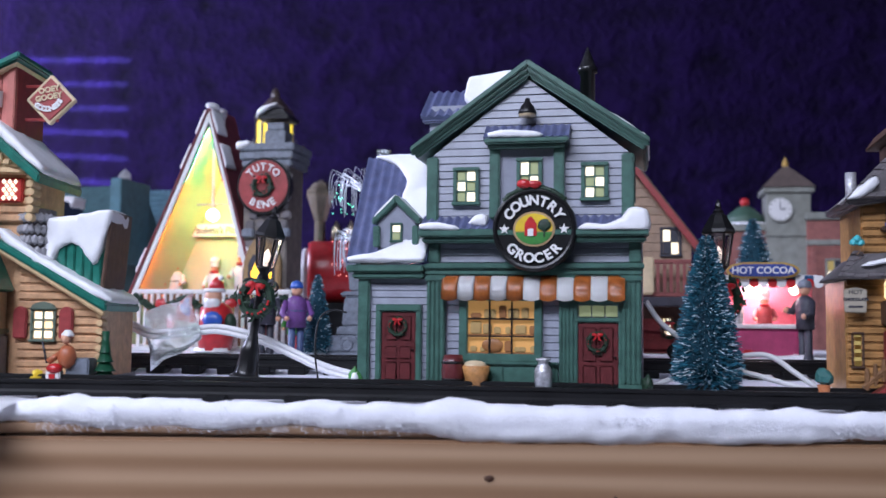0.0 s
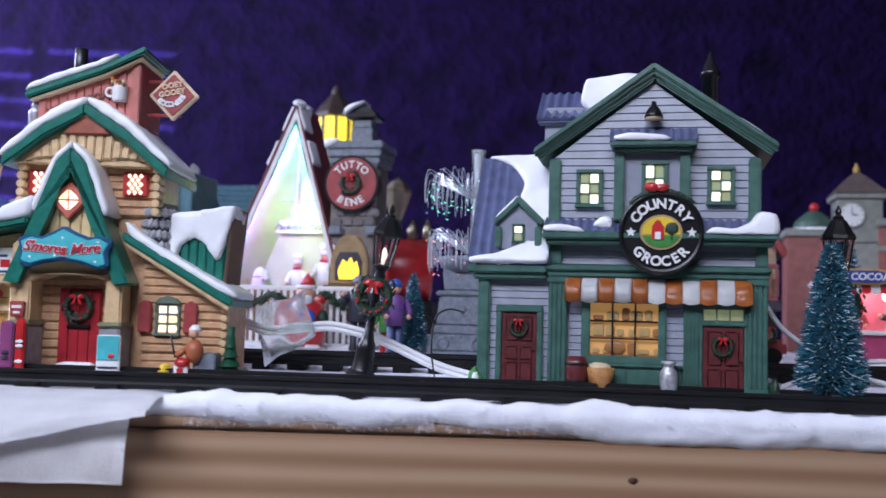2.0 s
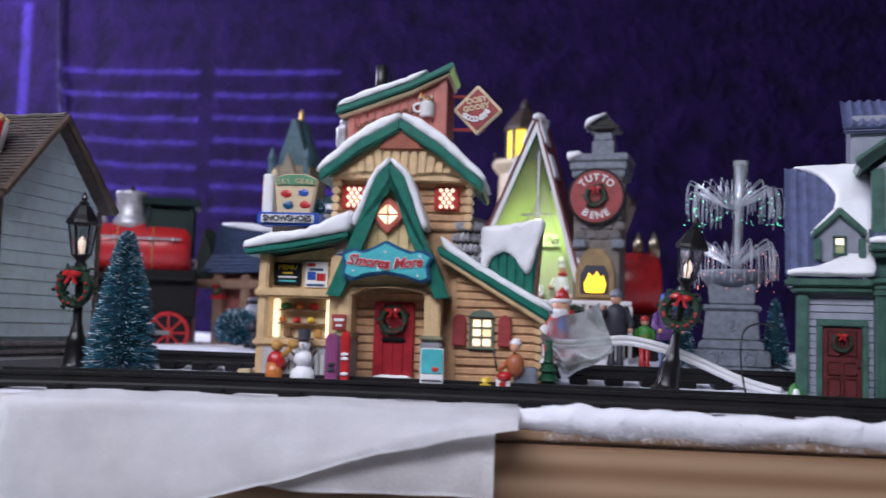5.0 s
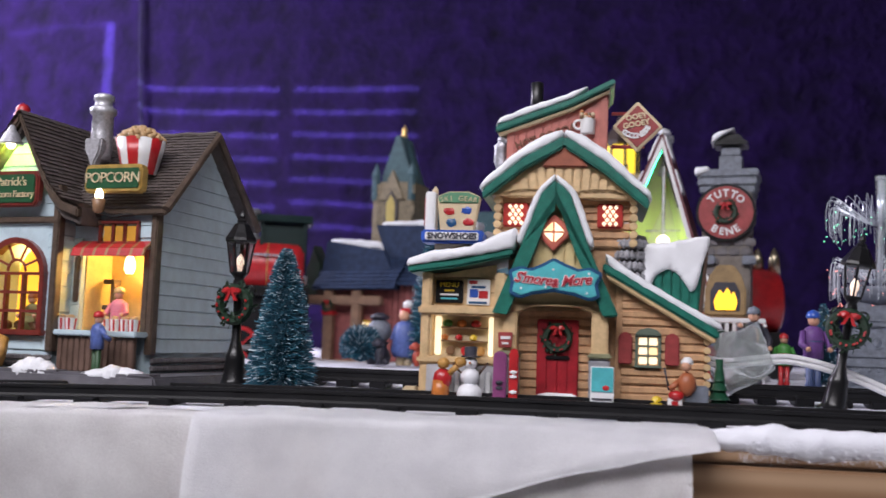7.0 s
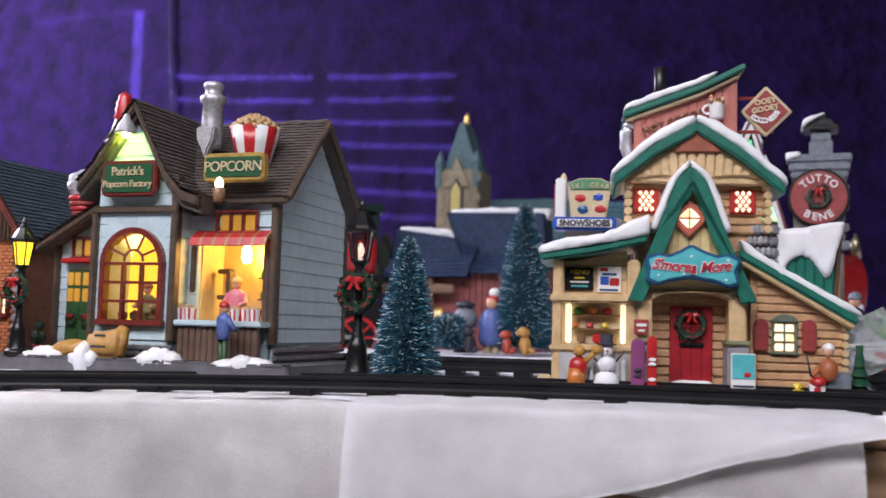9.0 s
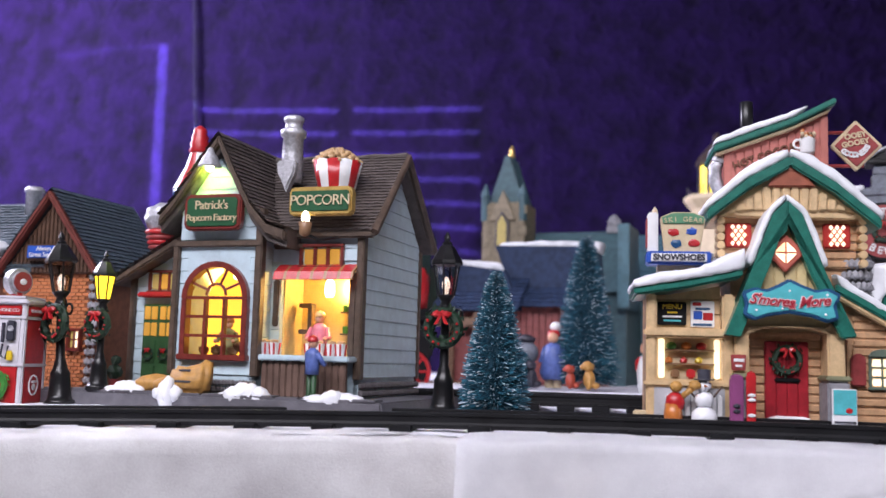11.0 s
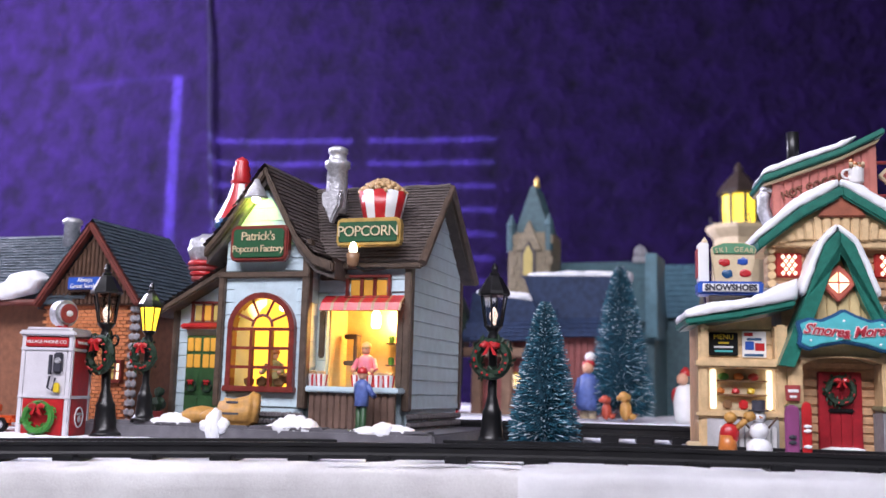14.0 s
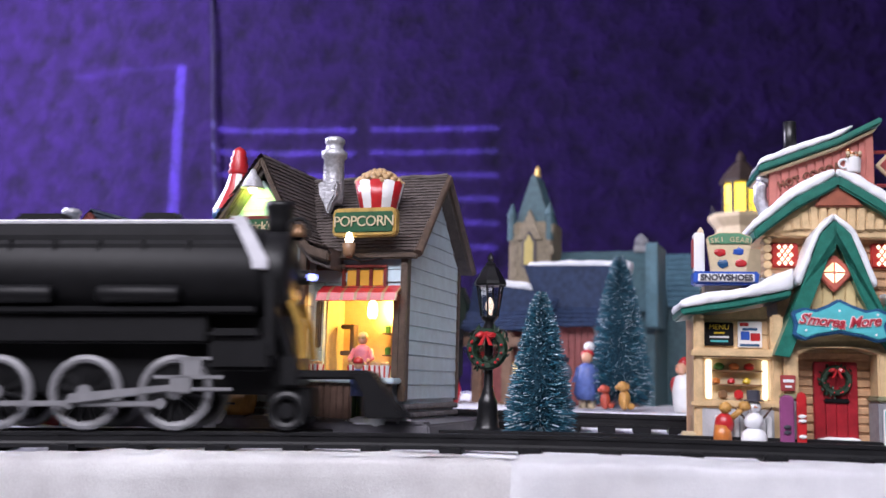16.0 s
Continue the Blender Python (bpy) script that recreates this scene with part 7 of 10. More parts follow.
    part("finial", lathe([(0.0060, 0.079), (0.0074, 0.0815), (0.0062, 0.0840), (0.0070, 0.0865), (0.0056, 0.0890), (0.0062, 0.0915), (0.0046, 0.0940), (0.0050, 0.0960), (0.0032, 0.0985), (0.0006, 0.1000)], 16), RED, kt, smooth=True)
    dr = new("kettle_drum")
    dr["label"] = "silver domed kettle in a striped red basket"
    dr.parent = h
    dr.matrix_basis = pose(-0.1290, 0.014, 0.1050)
    part("dome", ball(0.0018, 0, 0.0220, 0.0142, 0.0130, 0.0116, 4, 0.16), SILVER, dr, smooth=True)
    for k in range(4):
        part("band", torus(0.0092 - 0.0009 * (3 - k), 0.0022, 20, 6, pose(-0.001, 0, 0.002 + k * 0.0034, 90)), RED if k % 2 else DKRED, dr, smooth=True)
    # sacks and snow heaps
    for x, y, rz, sx in ((-0.083, -0.030, 8, 1.0), (-0.101, -0.026, 20, 0.85)):
        W("sack", ball(0, 0, 0.0055, 0.0150 * sx, 0.0075, 0.0060, 3, 0.15), SACK, "ochre grain sack lying down", m=pose(x, y, 0.0105, 0, 0, rz), smooth=True)
    st = W("sack", prism([(-0.0155, 0.0), (0.0125, 0.0), (0.0135, 0.012), (0.0115, 0.0235), (0.0065, 0.0190), (-0.0030, 0.0165), (-0.0125, 0.0175)], -0.0055, 0.0055, 0.0028, 3), SACK, "ochre grain sack standing, printed with bars", m=pose(-0.0715, -0.0335, 0.0105, -14, 0, 0), smooth=True)
    for z, w in ((0.0130, 0.008), (0.0060, 0.011)):
        part("text_bar", box(-0.002 - w / 2, -0.002 + w / 2, -0.0060, -0.0050, z, z + 0.0012, 0), COAT_DARK, st)
    rnd = random.Random(13)
    for x, y, w, hh in ((-0.120, -0.032, 0.015, 0.0085), (-0.0840, -0.0385, 0.0075, 0.0125), (-0.0330, -0.0335, 0.015, 0.0110), (0.0250, -0.0335, 0.017, 0.0062)):
        for k in range(5):
            q = -0.8 + 0.4 * k + rnd.uniform(-0.12, 0.12)
            W("snow_lump", ball(x + q * w, y + rnd.uniform(-0.002, 0.002), 0.0105, w * rnd.uniform(0.40, 0.55), 0.0055, hh * (1 - 0.8 * abs(q - 0.15)) * rnd.uniform(0.85, 1.1), 3, 0.22), SNOW, smooth=True)
    return h


popcorn_shop()
PS = pose(-0.6, -0.113, 0, 0, 0, 2)
doll("shopper_figure", PS @ pose(0.0085, -0.0280, 0.0108, 0, 0, 155), 0.0375, COAT_BLUE, mat("painted_green_trousers", (0.025, 0.075, 0.03), 0.5), RED, "small painted shopper in blue coat and red cap", (0.1, 0.2))
doll("seller_figure", PS @ pose(-0.0045, 0.0080, 0.0250), 0.0400, PINK, PINK, mat("painted_blond_hair", (0.62, 0.42, 0.16), 0.5), "painted popcorn seller with blond hair behind counter", (0.1, 0.1), True)
doll("seller_figure", PS @ pose(-0.0640, -0.0020, 0.0220), 0.0380, mat("painted_sage_dress", (0.30, 0.28, 0.12), 0.5), SACK, mat("painted_auburn_hair", (0.42, 0.14, 0.05), 0.5), "painted figure behind the arched window", (0.2, 0.2), True)


# ---------------------------------------------------------------- brick station and phone kiosk
def station():
    M = pose(-0.79, -0.10, 0, 0, 0, 2)
    h = thing("brick_station", M, "orange brick station house with dark slate roof and snow", "model house", "village houses")
    W = lambda name, bm, mt, label="", **k: part(name, bm, mt, h, label, **k)
    W("wall", merge(prism([(-0.076, 0), (0.004, 0), (0.004, 0.094), (-0.0345, 0.141), (-0.076, 0.094)], 0.003, 0.09, 0), box(-0.30, -0.076, 0.010, 0.09, 0, 0.098, 0)), MORTAR)
    loose = bmesh.new()
    proto = None
    count = 0
    rnd = random.Random(6)
    for r in range(33):
        z = 0.006 + r * 0.00262
        x = -0.0035 - (0.0028 if r % 2 else 0)
        while x > -0.074:
            w = 0.0051
            if not (-0.070 < x - 0.002 < -0.052 and 0.026 < z < 0.064):
                if count < 300:
                    mm = pose(x - w / 2, 0.0026 + rnd.uniform(-0.0002, 0.0002), z)
                    if proto is None:
                        proto = W("brick", box(-w / 2, w / 2, -0.0007, 0.001, 0, 0.0021, 0.0002, 1), BRICK, m=mm)
                    else:
                        share(proto, h, mm)
                    count += 1
                else:
                    loose = merge(loose, box(x - w, x, 0.0019, 0.0036, z, z + 0.0021, 0))
            x -= 0.0056
    o = W("brick_courses", loose, BRICK)
    o["kind"] = "stuff"
    for r in range(13):
        for k in range(2):
            W("quoin", ball(-0.0005 + k * 0.0038, 0.0015, 0.008 + r * 0.0066, 0.0028, 0.0022, 0.0030, 1, 0.25), STONE)
    W("gable_boards", prism([(-0.0760, 0.0900), (0.0040, 0.0900), (-0.0345, 0.1420)], -0.002, 0.003, 0.0004), DKBROWN)
    for i in range(22):
        x = -0.0735 + i * 0.0035
        W("board", box(x - 0.0014, x + 0.0014, -0.0034, -0.0015, 0.0905, max(0.0925, 0.1400 - abs(x + 0.0345) * 1.24), 0.0004), DKBROWN)
    for s in (-1, 1):
        e = (-0.0345 + s * 0.0455, 0.0905)
        a = (-0.0345, 0.1500)
        W("bargeboard", prism([e, a, (a[0], a[1] - 0.0065), (e[0] - s * 0.003, e[1] - 0.0030)], -0.0100, -0.0030, 0.0011), mat("oxide_trim", (0.15, 0.040, 0.032), 0.45, 0.35) if s < 0 else bpy.data.materials["oxide_trim"])
        W("roof_deck", prism([e, (a[0], a[1] + 0.0004), (a[0], a[1] - 0.005), (e[0], e[1] - 0.004)], -0.0035, 0.09, 0.0004), SLATE)
        shingles(h, Vector((e[0], -0.008, e[1] + 0.0016)), Vector((0, 0.098, 0)), Vector((a[0] - e[0], 0, a[1] - e[1])), 20, 18, SLATE, 4 + s)
    W("long_roof", prism([(-0.004, 0.0935), (0.045, 0.1480), (0.095, 0.0935), (0.095, 0.090), (0.045, 0.144), (-0.004, 0.0900)], -0.30, -0.050, 0.0005, m=Matrix(((0, 1, 0, 0), (1, 0, 0, 0), (0, 0, 1, 0), (0, 0, 0, 1)))), SLATE)
    shingles(h, Vector((-0.30, -0.0045, 0.0945)), Vector((0.262, 0, 0)), Vector((0, 0.0490, 0.0545)), 22, 50, SLATE, 12)
    W("gutter", tube([(-0.30, -0.006, 0.0915), (-0.078, -0.006, 0.0915)], 0.0026, 8), bpy.data.materials["oxide_trim"], smooth=True)
    snow([(-0.125, 0.0935), (-0.128, 0.101), (-0.105, 0.106), (-0.098, 0.113), (-0.080, 0.115), (-0.0720, 0.108), (-0.078, 0.100), (-0.090, 0.0960), (-0.105, 0.0930)], -0.0130, 0.004, h, amp=0.0012)
    W("roof_vent", lathe([(0.0062, 0.128), (0.0062, 0.1570), (0.0076, 0.1575), (0.0076, 0.1600), (0.0060, 0.1605), (0.0058, 0.1615), (0.004, 0.1616)], 18, pose(-0.0900, 0.040, 0)), SILVER, "silver roof vent", smooth=True)
    s = W("station_sign", box(-0.0515, -0.0190, -0.0085, -0.0040, 0.0990, 0.1105, 0.0008), DKBROWN, "blue station sign with white words")
    part("face", box(-0.0500, -0.0205, -0.0092, -0.0080, 0.1003, 0.1092, 0.0003), BLUE, s)
    words("Always", 0.0045, 0.0003, WHITE, s, pose(-0.0352, -0.0096, 0.1070))
    words("Great Service", 0.0045, 0.0003, WHITE, s, pose(-0.0352, -0.0096, 0.1026))
    window(h, -0.0610, 0.0455, 0.0100, 0.0270, 3, 3, 0.0015, OXBLOOD, [DIMY, PALE, DIMY, DIMY, DIMY, PALE], 0.0030, 0.0007, 0.003)
    window(h, -0.0115, 0.0430, 0.0080, 0.0120, 2, 2, 0.0015, OXBLOOD, [DIMY, PALE], 0.0020, 0.0007, 0.003)
    W("step", box(-0.30, 0.010, -0.010, 0.09, -0.003, 0.0050, 0.001), STONE)
    return h


station()


def phone_kiosk():
    h = thing("phone_kiosk", pose(-0.7655, -0.186, 0.0, 0, 0, 18), "red and white toy telephone kiosk with green wreath", "phone booth")
    W = lambda name, bm, mt, label="", **k: part(name, bm, mt, h, label, **k)
    w = 0.0325
    silver = mat("pearl_white_frame", (0.62, 0.60, 0.64), 0.35, 0.1)
    for x in (-w, -0.0035):
        for y in (0, w - 0.0035):
            W("corner_post", box(x, x + 0.0035, y, y + 0.0035, 0.0, 0.0640, 0.0008), silver)
    W("core", box(-w + 0.001, -0.001, 0.0012, w - 0.001, 0.001, 0.0620, 0), RED)
    W("door_glass", box(-w + 0.0035, -0.0035, 0.0002, 0.0015, 0.0260, 0.0535, 0.0003), silver, "pearly white glazed front")
    W("lower_panel", box(-w + 0.0035, -0.0035, 0.0000, 0.0015, 0.002, 0.0245, 0.0004), RED)
    W("side_panel", box(-0.0015, -0.0002, 0.0040, w - 0.0040, 0.0260, 0.0535, 0.0004), RED)
    W("side_panel", box(-0.0015, -0.0002, 0.0040, w - 0.0040, 0.0020, 0.0245, 0.0004), RED)
    for z in (0.0243, 0.0535):
        W("mid_rail", box(-w, 0.0004, -0.0006, w, z, z + 0.0020, 0.0004), silver)
    hd = W("heading", box(-w + 0.003, -0.0030, -0.0010, 0.0015, 0.0560, 0.0615, 0.0004), RED, "red heading with white words")
    words("VILLAGE PHONE CO.", 0.0030, 0.0002, WHITE, hd, pose(-w / 2, -0.0012, 0.0588), spacing=0.9)
    h2 = W("heading", box(-0.0015, 0.0008, 0.0035, w - 0.0035, 0.0560, 0.0615, 0.0004), RED)
    words("VILLAGE PHONE CO.", 0.0028, 0.0002, WHITE, h2, pose(0.0010, w / 2, 0.0588, 0, 0, 90), spacing=0.9)
    W("roof", merge(box(-w - 0.0015, 0.0015, -0.0015, w + 0.0015, 0.0625, 0.0660, 0.0010), box(-w + 0.001, -0.001, 0.001, w - 0.001, 0.0655, 0.0680, 0.0012)), silver)
    tel = W("telephone", merge(box(-0.0110, -0.0055, -0.0022, 0.0005, 0.0400, 0.0525, 0.0008), tube([(-0.0125, -0.002, 0.0380), (-0.0130, -0.003, 0.0310), (-0.0100, -0.003, 0.0290), (-0.0090, -0.002, 0.0370)], 0.0007, 5), tube([(-0.0125, -0.0025, 0.0510), (-0.0125, -0.0025, 0.0390)], 0.0012, 6)), COAT_DARK, "black wall telephone with cord")
    part("dial", disc(0.0020, -0.0028, -0.0015, 14, pose(-0.0082, 0, 0.0475)), SILVER, tel)
    part("tag", box(-0.0100, -0.0060, -0.0026, -0.001, 0.0280, 0.0340, 0.0006), YELLOW, tel)
    wr = wreath(h, pose(-w / 2 - 0.001, -0.003, 0.0130), 0.0082, 0.0030, berries=0)
    wr.data.materials[0] = GREEN
    rg = W("round_mark", torus(0.0060, 0.0006, 24, 6, pose(0.0, w / 2, 0.0130, 0, 0, 90)), WHITE)
    W("phone_mark", merge(ball(0.0003, w / 2, 0.0118, 0.0005, 0.0028, 0.0022, 2), ball(0.0003, w / 2, 0.0150, 0.0005, 0.0040, 0.0010, 2)), WHITE)
    bs = W("ball_sign", disc(0.0085, -0.005, 0.005, 28, pose(-0.0145, 0.016, 0.0775, 0, 0, 60), 0.002), SILVER, "silver round sign with red disc")
    part("disc", disc(0.0062, -0.0058, -0.0045, 24, pose(-0.0145, 0.016, 0.0775, 0, 0, 60)), DKRED, bs)
    part("mark", ball(0, 0, 0, 0.0026, 0.0008, 0.0020, 2), WHITE, bs, m=pose(-0.0145, 0.016, 0.0775, 0, 0, 60) @ pose(0, -0.0058, 0))
    part("neck", lathe([(0.0040, 0.066), (0.0034, 0.070), (0.0040, 0.0705)], 12, pose(-0.0145, 0.016, 0)), RED, bs)
    snow([(-w - 0.004, -0.001), (-w, 0.003), (-0.01, 0.0025), (0.004, 0.0015), (0.012, -0.001)], -0.008, 0.01, h, COTTON)
    return h


phone_kiosk()
car = thing("toy_car", pose(-0.826, -0.168, 0.002, 0, 0, 10), "orange-red vintage toy car beside the kiosk", "car")
part("body", merge(box(-0.040, 0.006, -0.008, 0.010, 0.004, 0.0105, 0.002), box(-0.040, -0.012, -0.007, 0.009, 0.0105, 0.019, 0.002)), mat("orange_red_enamel", (0.50, 0.08, 0.02), 0.3, 0.2, coat=0.4), car)
part("bumper", tube([(0.006, -0.008, 0.0055), (0.009, 0, 0.0055), (0.006, 0.010, 0.0055)], 0.0009, 6), SILVER, car)
for x in (-0.030, -0.002):
    wl = part("wheel", disc(0.0046, -0.0098, -0.0062, 20, pose(x, 0, 0.0046)), BLACK_MATT, car)
    part("rim", disc(0.0028, -0.0102, -0.0090, 16, pose(x, 0, 0.0046)), SILVER, wl)


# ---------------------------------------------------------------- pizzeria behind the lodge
# made-up turning rods that stand in for the gable's colour-changing LEDs
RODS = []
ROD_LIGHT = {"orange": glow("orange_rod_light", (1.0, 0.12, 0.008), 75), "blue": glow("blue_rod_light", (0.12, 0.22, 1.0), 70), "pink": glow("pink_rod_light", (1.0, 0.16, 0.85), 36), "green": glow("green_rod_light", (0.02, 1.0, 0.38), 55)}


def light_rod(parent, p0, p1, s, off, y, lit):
    """Slim turning rod added under the roof slope in place of colour-changing LEDs, one side of it lit; s is the side
    on which the room lies.
    """
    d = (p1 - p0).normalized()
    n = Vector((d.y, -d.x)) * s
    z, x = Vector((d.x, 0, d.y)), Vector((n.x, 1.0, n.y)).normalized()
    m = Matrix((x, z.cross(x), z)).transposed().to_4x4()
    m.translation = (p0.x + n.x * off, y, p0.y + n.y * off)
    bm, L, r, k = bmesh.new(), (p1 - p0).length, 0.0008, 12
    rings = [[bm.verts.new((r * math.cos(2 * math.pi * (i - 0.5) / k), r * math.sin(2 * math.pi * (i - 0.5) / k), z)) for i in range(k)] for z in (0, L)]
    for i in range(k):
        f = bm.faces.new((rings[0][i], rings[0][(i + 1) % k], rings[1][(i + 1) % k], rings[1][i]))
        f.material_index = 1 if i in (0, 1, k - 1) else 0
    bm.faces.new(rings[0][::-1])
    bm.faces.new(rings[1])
    rod = part("light_rod", bm, BLACK, parent, "added slim turning rod lit on one side, in place of LEDs")
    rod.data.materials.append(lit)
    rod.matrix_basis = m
    # black plate added to hide a rod's lit side when turned away
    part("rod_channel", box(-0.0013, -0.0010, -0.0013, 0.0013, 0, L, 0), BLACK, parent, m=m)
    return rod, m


def splayed(a, b, s):
    """Inner face of a roof slope, closing in towards the back wall."""
    bm = bmesh.new()
    front = [(a[0], a[1]), (b[0], b[1] - 0.001), (b[0], b[1] - 0.002), (a[0] + s * 0.001, a[1])]
    back = [(a[0], a[1]), (b[0], b[1] - 0.001), (b[0], b[1] - 0.046), (a[0] + s * 0.021, a[1])]
    f, g = ([bm.verts.new((x, y, z)) for x, z in q] for y, q in ((-0.0012, front), (0.0300, back)))
    bm.faces.new(f)
    bm.faces.new(g[::-1])
    for i in range(4):
        bm.faces.new((f[i], g[i], g[(i + 1) % 4], f[(i + 1) % 4]))
    return bm


def pizzeria():
    h = thing("pizzeria", pose(-0.2505, 0.234, 0.0), "open A-frame pizzeria in pale plaster with stone oven stack", "model house", "village houses")
    W = lambda name, bm, mt, label="", **k: part(name, bm, mt, h, label, **k)
    ap, lf, rf = (-0.057, 0.2210), (-0.146, 0.014), (-0.004, 0.030)
    W("back_wall", prism([(-0.138, 0.012), (-0.008, 0.012), ap], 0.030, 0.034, 0), LIME, "pale plastered back wall")
    W("deck", box(-0.150, 0.030, -0.045, 0.060, 0.010, 0.016, 0.001), SNOW)
    for a, b, s in ((lf, ap, 1), ((0.002, 0.016), ap, -1)):
        d = Vector((b[0] - a[0], b[1] - a[1])).normalized()
        n = Vector((-d.y, d.x)) * (-s)
        inn = [(a[0] + s * 0.0052, a[1]), (b[0], b[1] - 0.0105)]
        W("gable_trim", prism([a, b, inn[1], inn[0]], -0.0090, -0.0076, 0.0006), WHITE)
        W("side_wall", splayed(a, b, s), LIME)
        out = [(a[0] - s * 0.0035, a[1]), (b[0] - s * 0.000, b[1] + 0.0045)]
        W("roof", prism([a, b, out[1], out[0]], -0.010, 0.045, 0.0008), mat("plum_roof_glaze", (0.16, 0.04, 0.045), 0.45, 0.3) if s > 0 else bpy.data.materials["plum_roof_glaze"])
        for k in range(7):
            q0, q1 = k / 7 + 0.02, k / 7 + 0.12
            p0, p1 = Vector(out[0]).lerp(Vector(out[1]), q0), Vector(out[0]).lerp(Vector(out[1]), q1)
            if k in (2, 5, 6):
                snow([(p0.x, p0.y - 0.001), (p1.x, p1.y), (p1.x - s * 0.0014, p1.y + 0.0020), (p0.x - s * 0.0018, p0.y + 0.0010)], -0.0105, 0.012, h, amp=0.0005)
    part("snow", ball(-0.056, -0.004, 0.2245, 0.0050, 0.009, 0.0034, 2, 0.25), SNOW, h)
    W("ridge_pipe", lathe([(0.0048, 0.190), (0.0048, 0.2200), (0.0058, 0.221), (0.0056, 0.226), (0.001, 0.228)], 12, pose(-0.079, 0.012, 0, 0, 6, 0)), SILVER, smooth=True)
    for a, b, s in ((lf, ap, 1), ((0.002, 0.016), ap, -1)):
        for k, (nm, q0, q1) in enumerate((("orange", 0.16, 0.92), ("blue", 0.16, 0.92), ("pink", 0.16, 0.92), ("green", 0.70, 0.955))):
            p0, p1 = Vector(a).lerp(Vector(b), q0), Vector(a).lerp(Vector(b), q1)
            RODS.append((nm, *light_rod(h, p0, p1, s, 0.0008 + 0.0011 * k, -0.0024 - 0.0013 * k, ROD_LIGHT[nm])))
    bd = W("name_board", box(-0.092, -0.018, 0.0245, 0.0262, 0.1130, 0.1245, 0.0004), WHITE, "white pizzeria name board")
    words("Pauletta's Pizzeria", 0.0084, 0.0003, COAT_DARK, bd, pose(-0.058, 0.0242, 0.1185), spacing=0.95, slant=0.2)
    pd = W("pendant_lamp", merge(tube([(-0.057, 0.004, 0.196), (-0.057, 0.004, 0.134)], 0.0016, 6), tube([(-0.072, 0.004, 0.1395), (-0.042, 0.004, 0.1395)], 0.0009, 5)), SILVER, "hanging lamp with glowing globe")
    part("globe", ball(-0.057, 0.004, 0.1300, 0.0058), BULB, pd, smooth=True)
    W("counter", merge(box(-0.125, -0.022, 0.004, 0.020, 0.056, 0.061, 0.001), box(-0.120, -0.024, 0.008, 0.018, 0.016, 0.056, 0)), BROWN)
    # picket rail with garland
    W("rail", box(-0.110, 0.030, -0.030, -0.027, 0.0600, 0.0640, 0.0008), WHITE)
    for i in range(24):
        W("picket", box(-0.108 + i * 0.0059, -0.1050 + i * 0.0059, -0.030, -0.028, 0.016, 0.060, 0.0005), WHITE)
    g = bmesh.new()
    rnd = random.Random(9)
    for i in range(90):
        x = -0.108 + 0.136 * i / 90
        g = merge(g, ball(x, -0.032, 0.058 - 0.010 * abs(math.sin((x + 0.108) * 70)) + rnd.uniform(-0.002, 0.002), 0.0030, 0.0025, 0.0028, 1, 0.6))
    W("garland", g, DKGREEN, "fir garland on the rail")
    for x in (-0.083, -0.020, 0.012):
        W("bow", ball(x, -0.036, 0.052, 0.0050, 0.002, 0.0040, 2, 0.4), RED)
    # stone stack with oven and round sign
    W("oven_chimney", box(-0.0230, 0.0165, -0.008, 0.030, 0.012, 0.1720, 0.001), mat("taupe_stone", (0.17, 0.145, 0.125), 0.55, 0.35))
    for r in range(19):
        for k in range(4):
            x = -0.0205 + k * 0.0098 + (0.003 if r % 2 else 0)
            if not (-0.017 < x < 0.013 and 0.062 < 0.018 + r * 0.0082 < 0.110):
                W("stone", box(x, x + 0.0088, -0.0098, -0.006, 0.018 + r * 0.0082, 0.0250 + r * 0.0082, 0.0012), DKSTONE)
    W("stack_cap", merge(box(-0.0265, 0.0215, -0.012, 0.034, 0.1760, 0.1830, 0.001), box(-0.0250, 0.0200, -0.010, 0.032, 0.1700, 0.1765, 0.001), box(-0.0275, 0.0230, -0.013, 0.035, 0.1830, 0.1900, 0.0012)), GREY)
    W("flue_pot", merge(box(-0.0105, 0.0085, 0.004, 0.022, 0.190, 0.204, 0.0008), box(-0.0090, 0.0070, 0.005, 0.021, 0.204, 0.212, 0.0008)), GREY)
    W("flue_hood", merge(box(-0.0150, 0.0130, 0.000, 0.027, 0.2130, 0.2165, 0.0008), prism([(-0.0130, 0.2165), (0.0110, 0.2165), (0.0060, 0.2225), (-0.0080, 0.2225)], 0.002, 0.024, 0.0008)), IRON)
    snow([(-0.0170, 0.2120), (-0.0165, 0.2215), (-0.009, 0.2255), (0.004, 0.2270), (-0.004, 0.2230), (-0.0120, 0.2180)], -0.003, 0.018, h)
    snow([(-0.0295, 0.1840), (-0.0290, 0.1915), (-0.019, 0.1930), (-0.015, 0.1890)], -0.015, 0.012, h)
    s = W("round_sign", disc(0.0245, -0.0140, -0.0060, 36, pose(-0.0030, 0, 0.1526)), IRON, "round red sign with white words and wreath")
    part("face", disc(0.0222, -0.0146, -0.0130, 36, pose(-0.0030, 0, 0.1526)), DKRED, s)
    wreath(s, pose(-0.0030, -0.0165, 0.1526), 0.0078, 0.0030, berries=5)
    arc_words("TUTTO", 0.0160, 0.0086, 0.0006, WHITE, s, pose(-0.0030, -0.0150, 0.1526), 90, 92, bold=0.0002)
    arc_words("BENE", 0.0165, 0.0086, 0.0006, WHITE, s, pose(-0.0030, -0.0150, 0.1526), 270, 66, True, bold=0.0002)
